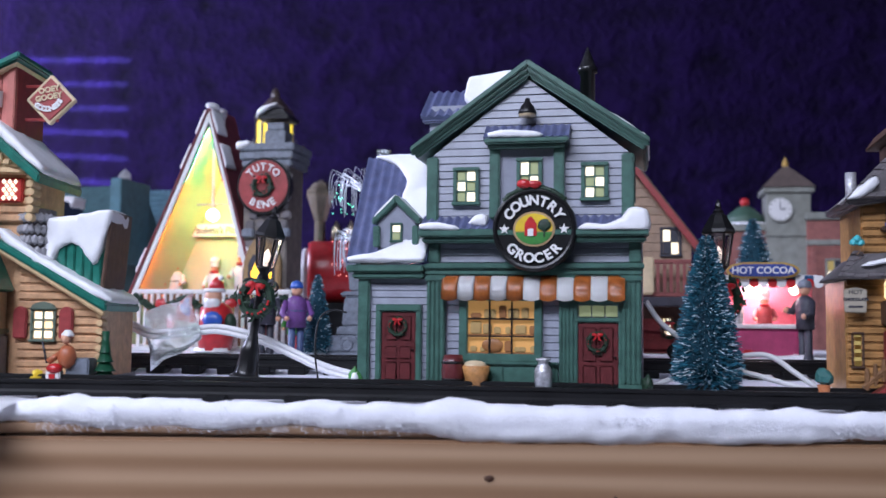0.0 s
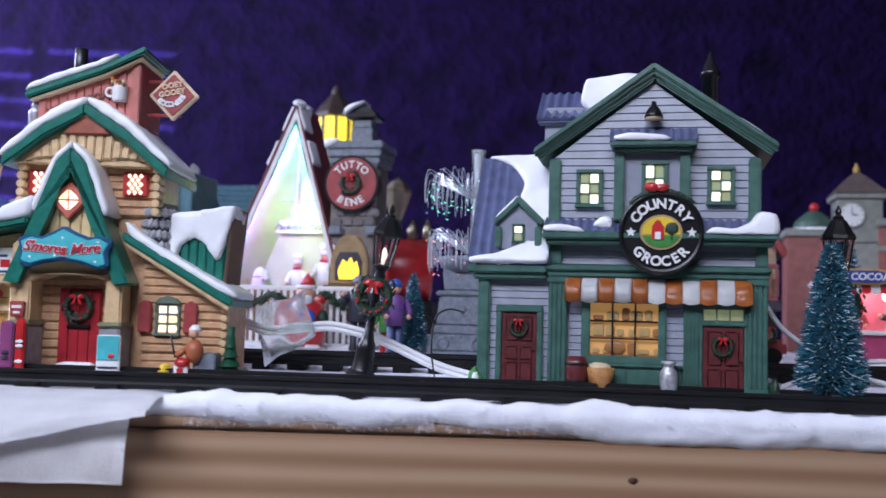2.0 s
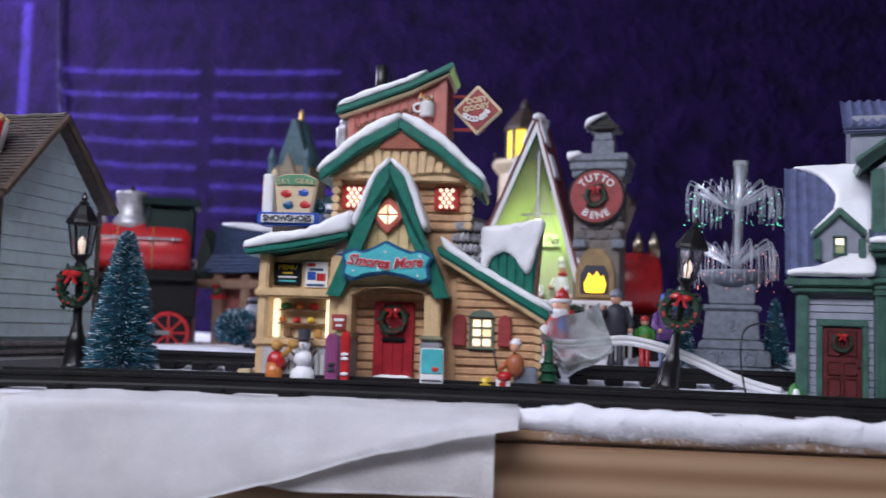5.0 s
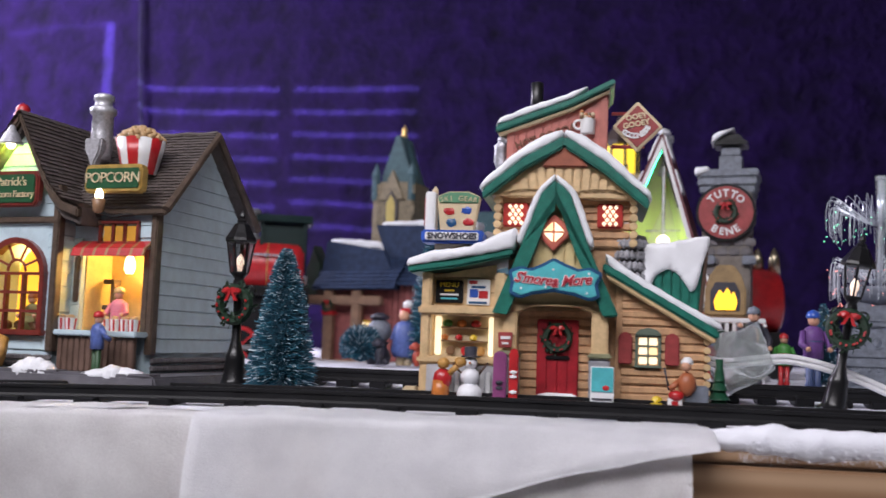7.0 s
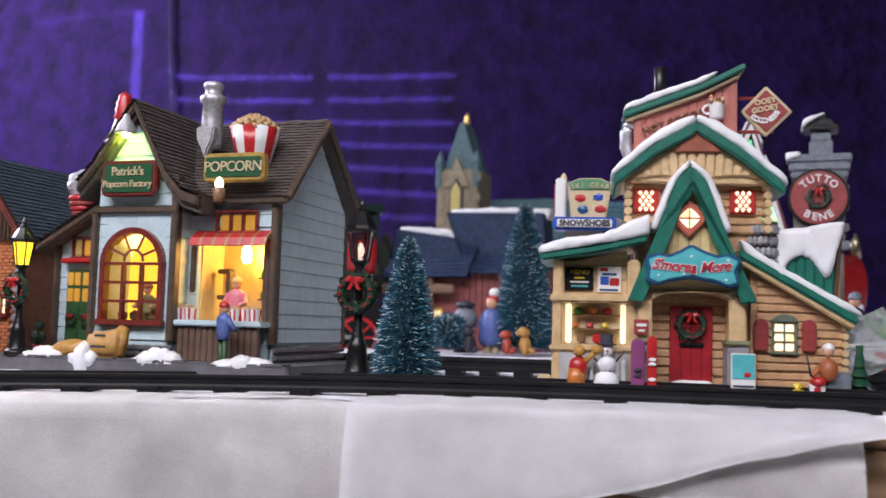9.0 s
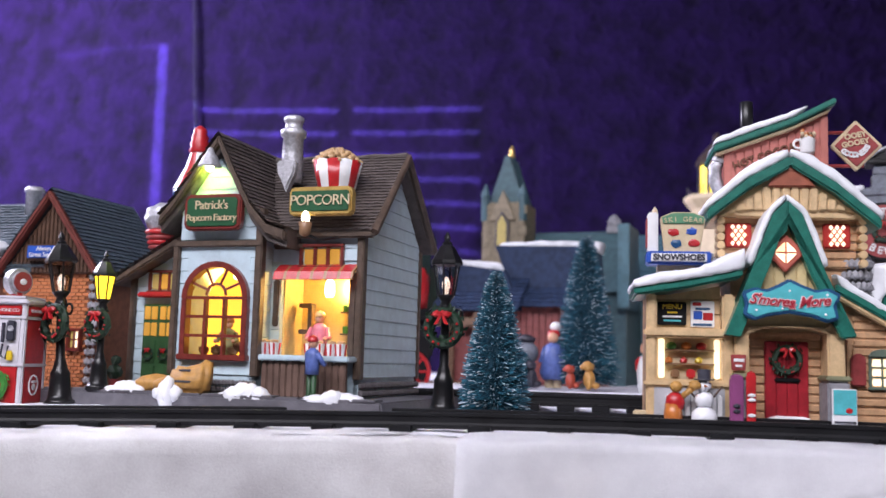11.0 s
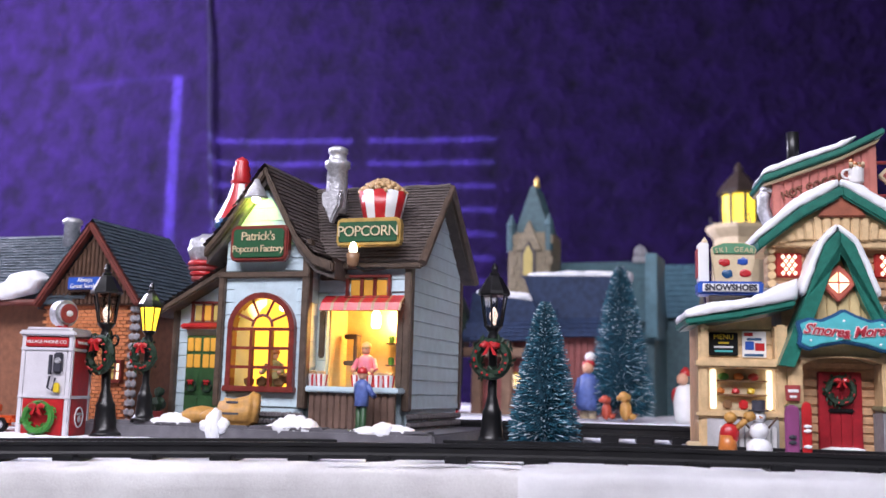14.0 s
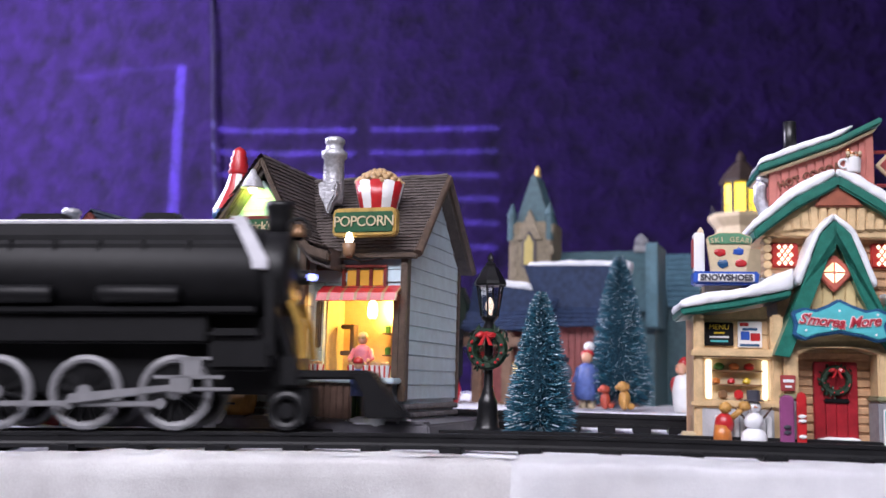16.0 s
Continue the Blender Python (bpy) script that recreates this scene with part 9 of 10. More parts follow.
def church():
    h = thing("stone_church", pose(-0.6415, 0.413, -0.002), "tan stone church with blue-green spire and long roof", "model house", "village houses")
    W = lambda name, bm, mt, label="", **k: part(name, bm, mt, h, label, **k)
    W("tower", box(-0.0265, 0.0245, 0, 0.05, 0.0, 0.222, 0.002), CHURCH)
    W("spire", prism([(-0.0205, 0.222), (0.0215, 0.222), (0.0030, 0.278), (-0.0020, 0.278)], 0.006, 0.044, 0.001), SPIRE)
    W("spire", lathe([(0.0230, 0.222), (0.0160, 0.245), (0.0030, 0.280)], 8, pose(0.0005, 0.025, 0)), SPIRE)
    W("finial", lathe([(0.0030, 0.277), (0.0042, 0.281), (0.0026, 0.285), (0.0032, 0.288), (0.0005, 0.293)], 10, pose(0.0005, 0.025, 0)), GOLD, smooth=True)
    for s in (-1, 1):
        W("corner_pinnacle", lathe([(0.0050, 0.200), (0.0050, 0.228), (0.0060, 0.230), (0.0005, 0.244)], 6, pose(-0.0010 + s * 0.0225, 0.002, 0)), SPIRE)
    W("gable", prism([(-0.0170, 0.200), (0.0150, 0.200), (-0.0010, 0.236)], -0.004, 0.004, 0.001), CHURCH)
    W("belfry_frame", prism([(-0.0090, 0.168), (0.0070, 0.168), (0.0070, 0.198), (-0.0010, 0.212), (-0.0090, 0.198)], -0.005, 0.000, 0.001), DKSTONE)
    W("belfry_pane", prism([(-0.0065, 0.171), (0.0045, 0.171), (0.0045, 0.196), (-0.0010, 0.206), (-0.0065, 0.196)], -0.0060, -0.0045, 0.0003), mat("ochre_lancet", (0.52, 0.42, 0.14), 0.4))
    for r in range(16):
        for k in range(6):
            x = -0.0255 + k * 0.0084 + (0.003 if r % 2 else 0)
            if not (-0.018 < x < 0.009 and r > 10):
                W("stone", box(x, x + 0.0076, -0.0014, 0.001, 0.02 + r * 0.0125, 0.031 + r * 0.0125, 0.0008), CHURCH)
    W("nave", box(0.022, 0.140, 0.010, 0.12, 0, 0.125, 0.001), SPIRE)
    W("nave_roof", prism([(0.0, 0.118), (0.050, 0.192), (0.052, 0.192), (0.110, 0.118)], 0.020, 0.142, 0.001, m=Matrix(((0, 1, 0, 0), (1, 0, 0, 0), (0, 0, 1, 0), (0, 0, 0, 1)))), SPIRE)
    W("gable_end", prism([(0.132, 0.100), (0.145, 0.100), (0.145, 0.1935), (0.132, 0.1935)], -0.004, 0.06, 0.001), mat("blue_green_gable", (0.075, 0.17, 0.21), 0.5, 0.25))
    W("ridge_cross", merge(ball(0.118, 0.050, 0.201, 0.008, 0.006, 0.010, 2, 0.3), box(0.110, 0.126, 0.045, 0.055, 0.190, 0.197, 0.001)), STONE)


church()


def lighthouse():
    h = thing("lighthouse", pose(-0.4255, 0.672, 0.0) @ Matrix.Scale(1.143, 4), "cream lighthouse tower with yellow lit lantern", "model lighthouse")
    W = lambda name, bm, mt, label="", **k: part(name, bm, mt, h, label, **k)
    W("tower", lathe([(0.040, 0.0), (0.034, 0.10), (0.029, 0.222), (0.027, 0.223)], 8), CREAM)
    W("gallery", lathe([(0.030, 0.214), (0.038, 0.224), (0.038, 0.229), (0.020, 0.230)], 8), CREAM)
    for i in range(8):
        a = radians(45 * i + 22.5)
        W("brick_panel", box(-0.009, 0.009, -0.0012, 0.001, 0.120, 0.205, 0.0008, m=Matrix.Rotation(a, 4, "Z") @ pose(0, -0.0285, 0, -2.0)), mat("tan_brick", (0.42, 0.23, 0.10), 0.5, 0.3) if i == 0 else bpy.data.materials["tan_brick"])
        W("lantern_bar", box(-0.0016, 0.0016, -0.002, 0.002, 0.229, 0.268, 0.0004, m=Matrix.Rotation(a, 4, "Z") @ pose(0, -0.0205, 0)), COAT_DARK)
        W("lantern_pane", box(-0.0062, 0.0062, -0.0006, 0.0006, 0.232, 0.265, 0.0003, m=Matrix.Rotation(radians(45 * i), 4, "Z") @ pose(0, -0.0186, 0)), LAMPG)
        W("baluster", lathe([(0.0009, 0.229), (0.0009, 0.238), (0.0014, 0.239)], 6, Matrix.Rotation(a, 4, "Z") @ pose(0, -0.0345, 0)), COAT_DARK)
    W("roof", lathe([(0.0245, 0.266), (0.0250, 0.270), (0.0200, 0.278), (0.0095, 0.290), (0.0050, 0.294), (0.0055, 0.298), (0.0030, 0.303), (0.0005, 0.306)], 8), mat("bronze_roof", (0.045, 0.030, 0.024), 0.4, 0.3))


lighthouse()


def far_house(name, m, wall, roof, w, d, hgt, ridge, label, chimney=None):
    h = thing(name, m, label, "model house", "village houses")
    part("wall", box(-w / 2, w / 2, 0, d, 0, hgt, 0.001), wall, h)
    part("roof", prism([(-0.006, hgt - 0.003), (d / 2, ridge), (d + 0.006, hgt - 0.003)], -w / 2 - 0.006, w / 2 + 0.006, 0.001, m=Matrix(((0, 1, 0, 0), (1, 0, 0, 0), (0, 0, 1, 0), (0, 0, 0, 1)))), roof, h)
    shingles(h, Vector((-w / 2 - 0.006, -0.007, hgt - 0.002)), Vector((w + 0.012, 0, 0)), Vector((0, d / 2 + 0.006, ridge - hgt + 0.004)), 10, 16, roof, 21)
    if chimney:
        part("chimney", box(chimney - 0.008, chimney + 0.008, d / 2 - 0.007, d / 2 + 0.007, ridge - 0.02, ridge + 0.020, 0.001), DKRED, h)
        part("chimney_pot", lathe([(0.004, ridge + 0.019), (0.004, ridge + 0.030), (0.002, ridge + 0.031)], 10, pose(chimney, d / 2, 0)), COAT_DARK, h)
    return h


far_house("teal_house", pose(-0.535, 0.52, 0.0, 0, 0, 0), SPIRE, mat("teal_blue_roof", (0.045, 0.105, 0.135), 0.5, 0.3), 0.13, 0.08, 0.130, 0.195, "distant house with plain teal-blue roof")
far_house("maroon_house", pose(-0.405, 0.46, 0.0), CREAM, mat("maroon_shingle", (0.10, 0.030, 0.030), 0.5, 0.35), 0.075, 0.06, 0.115, 0.160, "distant house with maroon shingled roof")
hs = far_house("red_house", pose(-0.985, 0.22, 0.0, 0, 0, 10), BARN, mat("umber_roof", (0.075, 0.045, 0.045), 0.5, 0.3), 0.14, 0.08, 0.125, 0.165, "distant red house with brown roof and chimney", 0.015)
snow([(-0.07, 0.120), (-0.05, 0.133), (0.0, 0.128), (0.04, 0.123), (0.03, 0.117)], -0.012, -0.002, hs)
window(hs, 0.030, 0.050, 0.010, 0.020, 2, 3, 0.0, WHITE, [PALE, WARM], 0.002, 0.001)


def clock_hall():
    h = thing("clock_tower_hall", pose(0.2, 0.54, 0.0), "grey clock tower beside a pink brick hall", "model house", "village houses")
    W = lambda name, bm, mt, label="", **k: part(name, bm, mt, h, label, **k)
    stone = mat("sage_grey_stone", (0.25, 0.26, 0.23), 0.55, 0.25)
    rose = mat("rose_brick", (0.27, 0.10, 0.085), 0.55, 0.3)
    W("tower", box(-0.0100, 0.0350, 0, 0.045, 0, 0.180, 0.001), stone)
    W("tower_cornice", box(-0.0140, 0.0390, -0.004, 0.049, 0.1800, 0.1860, 0.001), stone)
    W("string_course", box(-0.0125, 0.0375, -0.003, 0.048, 0.1330, 0.1370, 0.001), stone)
    W("roof", lathe([(0.0390, 0.1860), (0.0150, 0.2040), (0.0030, 0.2120)], 4, pose(0.0125, 0.0225, 0, 0, 0, 45)), mat("brown_slate", (0.11, 0.085, 0.075), 0.5, 0.3))
    W("finial", lathe([(0.0030, 0.210), (0.0036, 0.215), (0.0005, 0.222)], 8, pose(0.0125, 0.0225, 0)), GOLD)
    c = W("clock_face", disc(0.0125, -0.0040, 0.0, 28, pose(0.0035, 0, 0.1620)), WHITE, "round white clock face")
    part("rim", torus(0.0130, 0.0012, 28, 6, pose(0.0035, -0.003, 0.1620)), stone, c)
    part("clock_hand", merge(box(0.0031, 0.0039, -0.0052, -0.0042, 0.1620, 0.1700, 0), box(0.0035, 0.0090, -0.0052, -0.0042, 0.1616, 0.1624, 0)), COAT_DARK, c)
    for k in range(12):
        a = radians(30 * k)
        part("hour_mark", box(-0.0003, 0.0003, -0.0046, -0.0038, 0.0095, 0.0115, 0, m=pose(0.0035, 0, 0.1620, 0, math.degrees(a), 0)), COAT_DARK, c)
    W("hall", box(0.0300, 0.190, -0.005, 0.06, 0, 0.150, 0.001), rose)
    W("hall_cornice", merge(box(0.0280, 0.192, -0.009, 0.062, 0.1500, 0.1580, 0.0015), box(0.0290, 0.191, -0.007, 0.061, 0.1230, 0.1290, 0.001)), stone)
    for k in range(4):
        W("pier", box(0.0340 + k * 0.040, 0.0400 + k * 0.040, -0.0075, -0.004, 0.0, 0.1235, 0.001), rose)
        window(h, 0.0565 + k * 0.040, 0.090, 0.014, 0.034, 2, 3, -0.0055, stone, [DIMY, COAT_DARK, PALE, COAT_DARK, DIMY, COAT_DARK], 0.002, 0.001, 0.002)
    W("annex", box(-0.060, -0.010, 0.010, 0.06, 0, 0.140, 0.001), rose)
    W("annex_cornice", box(-0.063, -0.010, 0.006, 0.062, 0.140, 0.148, 0.001), stone)
    W("annex_dome", lathe([(0.0240, 0.148), (0.0200, 0.158), (0.0080, 0.168), (0.003, 0.170)], 8, pose(-0.030, 0.03, 0)), mat("dark_green_dome", (0.05, 0.10, 0.07), 0.5), smooth=True)
    W("red_finial", ball(-0.030, 0.03, 0.1735, 0.0055), RED, smooth=True)
    W("snow_cap", lathe([(0.0270, 0.147), (0.0245, 0.150), (0.010, 0.151)], 10, pose(-0.030, 0.03, 0)), SNOW)


clock_hall()


def cabin():
    h = thing("timber_cabin", pose(0.085, 0.32, 0.0), "brown timber cabin with red bargeboards and balcony", "model house", "village houses")
    W = lambda name, bm, mt, label="", **k: part(name, bm, mt, h, label, **k)
    tan = mat("tan_cabin_board", (0.30, 0.20, 0.13), 0.5, 0.3)
    poly = [(-0.090, 0.062), (0.018, 0.062), (0.018, 0.110), (-0.040, 0.182), (-0.090, 0.120)]
    W("wall", merge(prism(poly, 0.001, 0.07, 0), box(-0.088, 0.016, 0.004, 0.07, 0.0, 0.064, 0)), tan)
    siding(h, poly, 0.0005, 0.0080, tan)
    for s, e in ((1, (0.026, 0.106)), (-1, (-0.106, 0.106))):
        W("bargeboard", prism([e, (-0.040, 0.192), (-0.040, 0.184), (e[0] - s * 0.002, e[1] - 0.007)], -0.010, -0.004, 0.001), DKRED)
        W("roof", prism([(e[0], e[1] + 0.002), (-0.040, 0.195), (-0.040, 0.189), (e[0], e[1] - 0.004)], -0.008, 0.075, 0.001), DKBROWN)
    window(h, 0.0005, 0.1105, 0.014, 0.022, 2, 2, 0.0, COAT_DARK, [COAT_DARK, PALE, PALE, COAT_DARK], 0.002, 0.001, 0.002)
    W("balcony", merge(box(-0.080, 0.018, -0.020, 0.002, 0.062, 0.066, 0.001), box(-0.080, 0.018, -0.021, -0.018, 0.090, 0.094, 0.001)), BARN)
    for i in range(18):
        W("baluster", box(-0.078 + i * 0.0055, -0.0752 + i * 0.0055, -0.0205, -0.0185, 0.066, 0.090, 0.0005), BARN)
    W("hung_quilt", box(-0.037, -0.014, -0.0235, -0.0205, 0.064, 0.096, 0.0012), CREAM)
    W("porch", box(-0.088, 0.018, -0.001, 0.006, 0.004, 0.058, 0.001), DKBROWN)
    window(h, -0.004, 0.036, 0.009, 0.016, 2, 2, -0.0015, BROWN, [WARM, PALE], 0.0016, 0.001, 0.002)
    W("awning", prism([(-0.088, 0.054), (0.020, 0.054), (0.020, 0.062), (-0.088, 0.062)], -0.026, 0.002, 0.001), COAT_DARK)


cabin()
ca = thing("red_car", pose(0.070, 0.195, 0.013, 0, 0, 0), "red toy car with wreath on its front", "car")
part("body", merge(box(-0.030, 0.026, -0.012, 0.014, 0.005, 0.018, 0.003), box(-0.020, 0.010, -0.010, 0.012, 0.018, 0.030, 0.003)), DKRED, ca)
for x in (-0.018, 0.016):
    part("wheel", disc(0.0062, -0.0145, -0.009, 18, pose(x, 0, 0.0062)), BLACK_MATT, ca)
wreath(ca, pose(0.012, -0.0155, 0.022), 0.0055, berries=6)


def cocoa_stand():
    h = thing("cocoa_stand", pose(0.15, 0.25, 0.011), "pink hot cocoa stand with scalloped awning and blue sign", "market stall")
    W = lambda name, bm, mt, label="", **k: part(name, bm, mt, h, label, **k)
    W("back", box(-0.022, 0.040, 0.030, 0.034, 0.0, 0.066, 0.001), PINK)
    W("side_wall", box(-0.0235, -0.021, -0.004, 0.034, 0.0, 0.062, 0.001), PINK)
    W("side_wall", box(0.0385, 0.041, -0.004, 0.034, 0.0, 0.062, 0.001), PINK)
    W("counter_front", box(-0.022, 0.0395, -0.006, -0.002, 0.0, 0.0260, 0.001), mat("magenta_panel", (0.42, 0.055, 0.15), 0.45, 0.2))
    W("counter_top", box(-0.025, 0.042, -0.010, 0.006, 0.0255, 0.0290, 0.001), WHITE)
    W("roof", box(-0.026, 0.046, -0.012, 0.036, 0.062, 0.067, 0.0015), SNOW)
    for i in range(11):
        W("scallop", disc(0.0036, -0.0145, -0.0115, 14, pose(-0.0235 + i * 0.0068, 0, 0.0605)), RED if i % 2 else WHITE)
        W("scallop_back", box(-0.0270 + i * 0.0068, -0.0203 + i * 0.0068, -0.0140, -0.0110, 0.0605, 0.0665, 0.0004), DKBLUE if i % 2 else WHITE)
    sg = W("stand_sign", prism([(-0.0250, 0.0700), (-0.0210, 0.0655), (-0.012, 0.0640), (0.018, 0.0640), (0.0270, 0.0655), (0.0310, 0.0700), (0.0270, 0.0745), (0.018, 0.0765), (-0.012, 0.0765), (-0.0210, 0.0745)], -0.0190, -0.0150, 0.0008), GOLD, "blue hot cocoa sign in gold rim")
    part("face", prism([(-0.0225, 0.0700), (-0.0190, 0.0668), (-0.012, 0.0655), (0.018, 0.0655), (0.0250, 0.0668), (0.0285, 0.0700), (0.0250, 0.0732), (0.018, 0.0750), (-0.012, 0.0750), (-0.0190, 0.0732)], -0.0198, -0.0185, 0.0003), mat("royal_sign_blue", (0.035, 0.060, 0.28), 0.4), sg)
    words("HOT COCOA", 0.0075, 0.0004, WHITE, sg, pose(0.0030, -0.0202, 0.0700), bold=0.0002)
    for x in (-0.006, 0.028):
        W("bulb", ball(x, -0.004, 0.0560, 0.0042), BULB, "glowing round bulb", smooth=True)
    W("urn", lathe([(0.0050, 0.029), (0.0055, 0.040), (0.003, 0.044)], 12, pose(-0.0150, 0.002, 0)), SILVER, smooth=True)
    W("gift", box(-0.012, -0.004, -0.018, -0.011, 0.0, 0.009, 0.001), RED)
    snow([(-0.04, -0.002), (-0.03, 0.004), (0.0, 0.003), (0.03, 0.006), (0.06, 0.002), (0.06, -0.002)], -0.024, 0.004, h)


cocoa_stand()
doll("vendor_figure", pose(0.157, 0.262, 0.020), 0.044, DKRED, DKRED, WHITE, "painted vendor in red inside the cocoa stand", (0.1, 0.1))
doll("customer_figure", pose(0.183, 0.228, 0.0125, 0, 0, -60), 0.062, COAT_DARK, COAT_DARK, GREY, "painted customer in dark coat and green scarf", (0.3, 0.1))
bristle_tree("bristle_tree", pose(0.153, 0.30, 0.072), 0.056, 0.0185, "snowy bristle tree behind the cocoa sign", 9, 1400)
part("stand_post", lathe([(0.006, 0.010), (0.006, 0.075)], 10, pose(0.153, 0.30, 0)), WHITE)
tagged(bpy.data.objects["stand_post"], "white stand under the snowy tree", "pedestal")


def chocolate_house():
    h = thing("chocolate_house", pose(0.2105, 0.03, 0.0), "brown log ceramic chocolate house with snowy slate eaves", "model house", "village houses")
    W = lambda name, bm, mt, label="", **k: part(name, bm, mt, h, label, **k)
    gold = mat("honey_log_glaze", (0.36, 0.19, 0.065), 0.4, 0.35, 170, 0.4)
    W("wall", merge(box(-0.0335, 0.10, 0.004, 0.07, 0, 0.066, 0.001), box(-0.0240, 0.10, 0.006, 0.07, 0.066, 0.112, 0.001), box(0.004, 0.10, 0.012, 0.07, 0.11, 0.152, 0.001)), gold)
    siding(h, [(-0.0335, 0.003), (0.09, 0.003), (0.09, 0.064), (-0.0335, 0.064)], 0.0035, 0.0045, gold, "log", proud=0.0014, rounded=True)
    siding(h, [(-0.0240, 0.072), (0.09, 0.072), (0.09, 0.110), (-0.0240, 0.110)], 0.0055, 0.0045, gold, "log", proud=0.0014, rounded=True)
    shingles(h, Vector((-0.0400, -0.012, 0.0665)), Vector((0.14, 0, 0.0)), Vector((0.012, 0.020, 0.016)), 5, 22, DKSTONE, 1)
    W("eave", prism([(-0.0400, 0.0660), (0.10, 0.0660), (0.10, 0.084), (-0.0240, 0.080)], -0.010, 0.06, 0.001), DKSTONE)
    W("upper_eave", prism([(-0.0345, 0.1100), (-0.030, 0.1070), (0.10, 0.1270), (0.10, 0.150), (0.000, 0.1420), (-0.012, 0.1280)], -0.006, 0.07, 0.0015), DKSTONE)
    shingles(h, Vector((-0.0345, -0.008, 0.1110)), Vector((0.13, 0, 0.002)), Vector((0.030, 0.020, 0.030)), 7, 20, DKSTONE, 2)
    W("cupola", merge(box(-0.004, 0.05, 0.010, 0.05, 0.135, 0.149, 0.001), prism([(-0.0110, 0.1480), (0.06, 0.1480), (0.05, 0.158), (-0.004, 0.158)], 0.002, 0.06, 0.001)), DKBROWN)
    snow([(-0.0360, 0.1100), (-0.030, 0.1150), (-0.018, 0.1250), (-0.015, 0.1200), (-0.026, 0.1105)], -0.010, 0.02, h)
    snow([(-0.028, 0.0720), (-0.024, 0.0760), (-0.012, 0.0775), (-0.008, 0.0745)], -0.013, 0.0, h)
    W("flue", lathe([(0.0032, 0.110), (0.0032, 0.1310), (0.002, 0.1312)], 12, pose(-0.0245, 0.03, 0)), SILVER, smooth=True)
    window(h, -0.0045, 0.1030, 0.0100, 0.0120, 3, 3, 0.0045, DKBROWN, [DIMY, WARM, PALE], 0.0014, 0.0007, 0.002)
    W("flower_box", box(-0.0140, 0.0060, -0.003, 0.005, 0.0930, 0.0960, 0.0008), DKBROWN)
    for k in range(5):
        W("flower", ball(-0.0115 + k * 0.004, -0.004, 0.0965, 0.0018, sub=1, rough=0.4), BLUE)
    W("blue_ivy", merge(*[ball(-0.0300 + k * 0.002, -0.004, 0.0865 + 0.002 * (k % 2), 0.0026, sub=1, rough=0.5) for k in range(3)]), AQUA)
    W("arch_window", prism([(-0.0130, 0.055), (0.004, 0.055), (0.004, 0.064), (0.000, 0.070), (-0.009, 0.070), (-0.0130, 0.064)], -0.001, 0.003, 0.0006), WARM)
    W("arch_bars", merge(box(-0.0050, -0.0042, -0.0022, 0.0, 0.055, 0.070, 0), box(-0.013, 0.004, -0.0022, 0.0, 0.0615, 0.0625, 0)), DKBROWN)
    s = W("hanging_sign", prism([(-0.0355, 0.0470), (-0.0240, 0.0470), (-0.0235, 0.0600), (-0.0295, 0.0615), (-0.0360, 0.0600)], -0.006, -0.004, 0.0006), mat("parchment_sign", (0.38, 0.34, 0.27), 0.5), "parchment hot chocolate sign")
    words("HOT", 0.0036, 0.0002, COAT_DARK, s, pose(-0.0297, -0.0062, 0.0585))
    words("CHOCOLATE", 0.0022, 0.0002, COAT_DARK, s, pose(-0.0297, -0.0062, 0.0545), bold=0.0001)
    part("text_bar", box(-0.0335, -0.0260, -0.0064, -0.0056, 0.0500, 0.0510, 0), COAT_DARK, s)
    W("bay_window", box(-0.0150, 0.03, -0.010, 0.004, 0.040, 0.054, 0.001), DKBROWN)
    W("door", box(-0.0140, 0.02, 0.000, 0.004, 0.004, 0.037, 0.0006), OXBLOOD)
    window(h, -0.0060, 0.0290, 0.0050, 0.0080, 1, 2, -0.0003, YELLOW, [DIMY, PALE], 0.0012, 0.0006, 0.0012)
    window(h, -0.0275, 0.0260, 0.0045, 0.0180, 1, 1, 0.0030, DKBROWN, [DIMY], 0.0012, 0.0006, 0.0016)
    W("stair_rail", tube([(-0.028, -0.014, 0.006), (-0.010, -0.014, 0.022), (0.01, -0.014, 0.0245)], 0.0016, 6), BROWN)
    for k in range(8):
        x = -0.026 + k * 0.0042
        W("baluster", lathe([(0.0010, 0.0), (0.0015, 0.006), (0.0010, 0.012)], 6, pose(x, -0.014, 0.0035 + max(0, min(0.012, (x + 0.028) * 0.6)))), BROWN)
    W("brick_stair", prism([(-0.026, 0.000), (0.03, 0.000), (0.03, 0.012), (-0.008, 0.012)], -0.016, -0.002, 0.001), DKRED)
    pt = thing("potted_shrub", pose(0.163, 0.022, 0.002), "small teal shrub in a terracotta pot", "potted plant")
    part("pot", lathe([(0.0028, 0), (0.0036, 0.0048), (0.0028, 0.0050)], 12), BRICK, pt)
    part("leaves", ball(0, 0, 0.0095, 0.0048, 0.0048, 0.0050, 2, 0.5), mat("teal_leaf", (0.04, 0.15, 0.14), 0.5), pt)


chocolate_house()


# ---------------------------------------------------------------- cables, plastic bag
def smooth_line(pts, n=8):
    out = []
    P = [Vector(p) for p in pts]
    for i in range(len(P) - 1):
        a, b, c, d = P[max(i - 1, 0)], P[i], P[i + 1], P[min(i + 2, len(P) - 1)]
        for k in range(n):
            t = k / n
            out.append(0.5 * ((2 * b) + (c - a) * t + (2 * a - 5 * b + 4 * c - d) * t * t + (3 * b - a - 3 * c + d) * t ** 3))
    return out + [P[-1]]


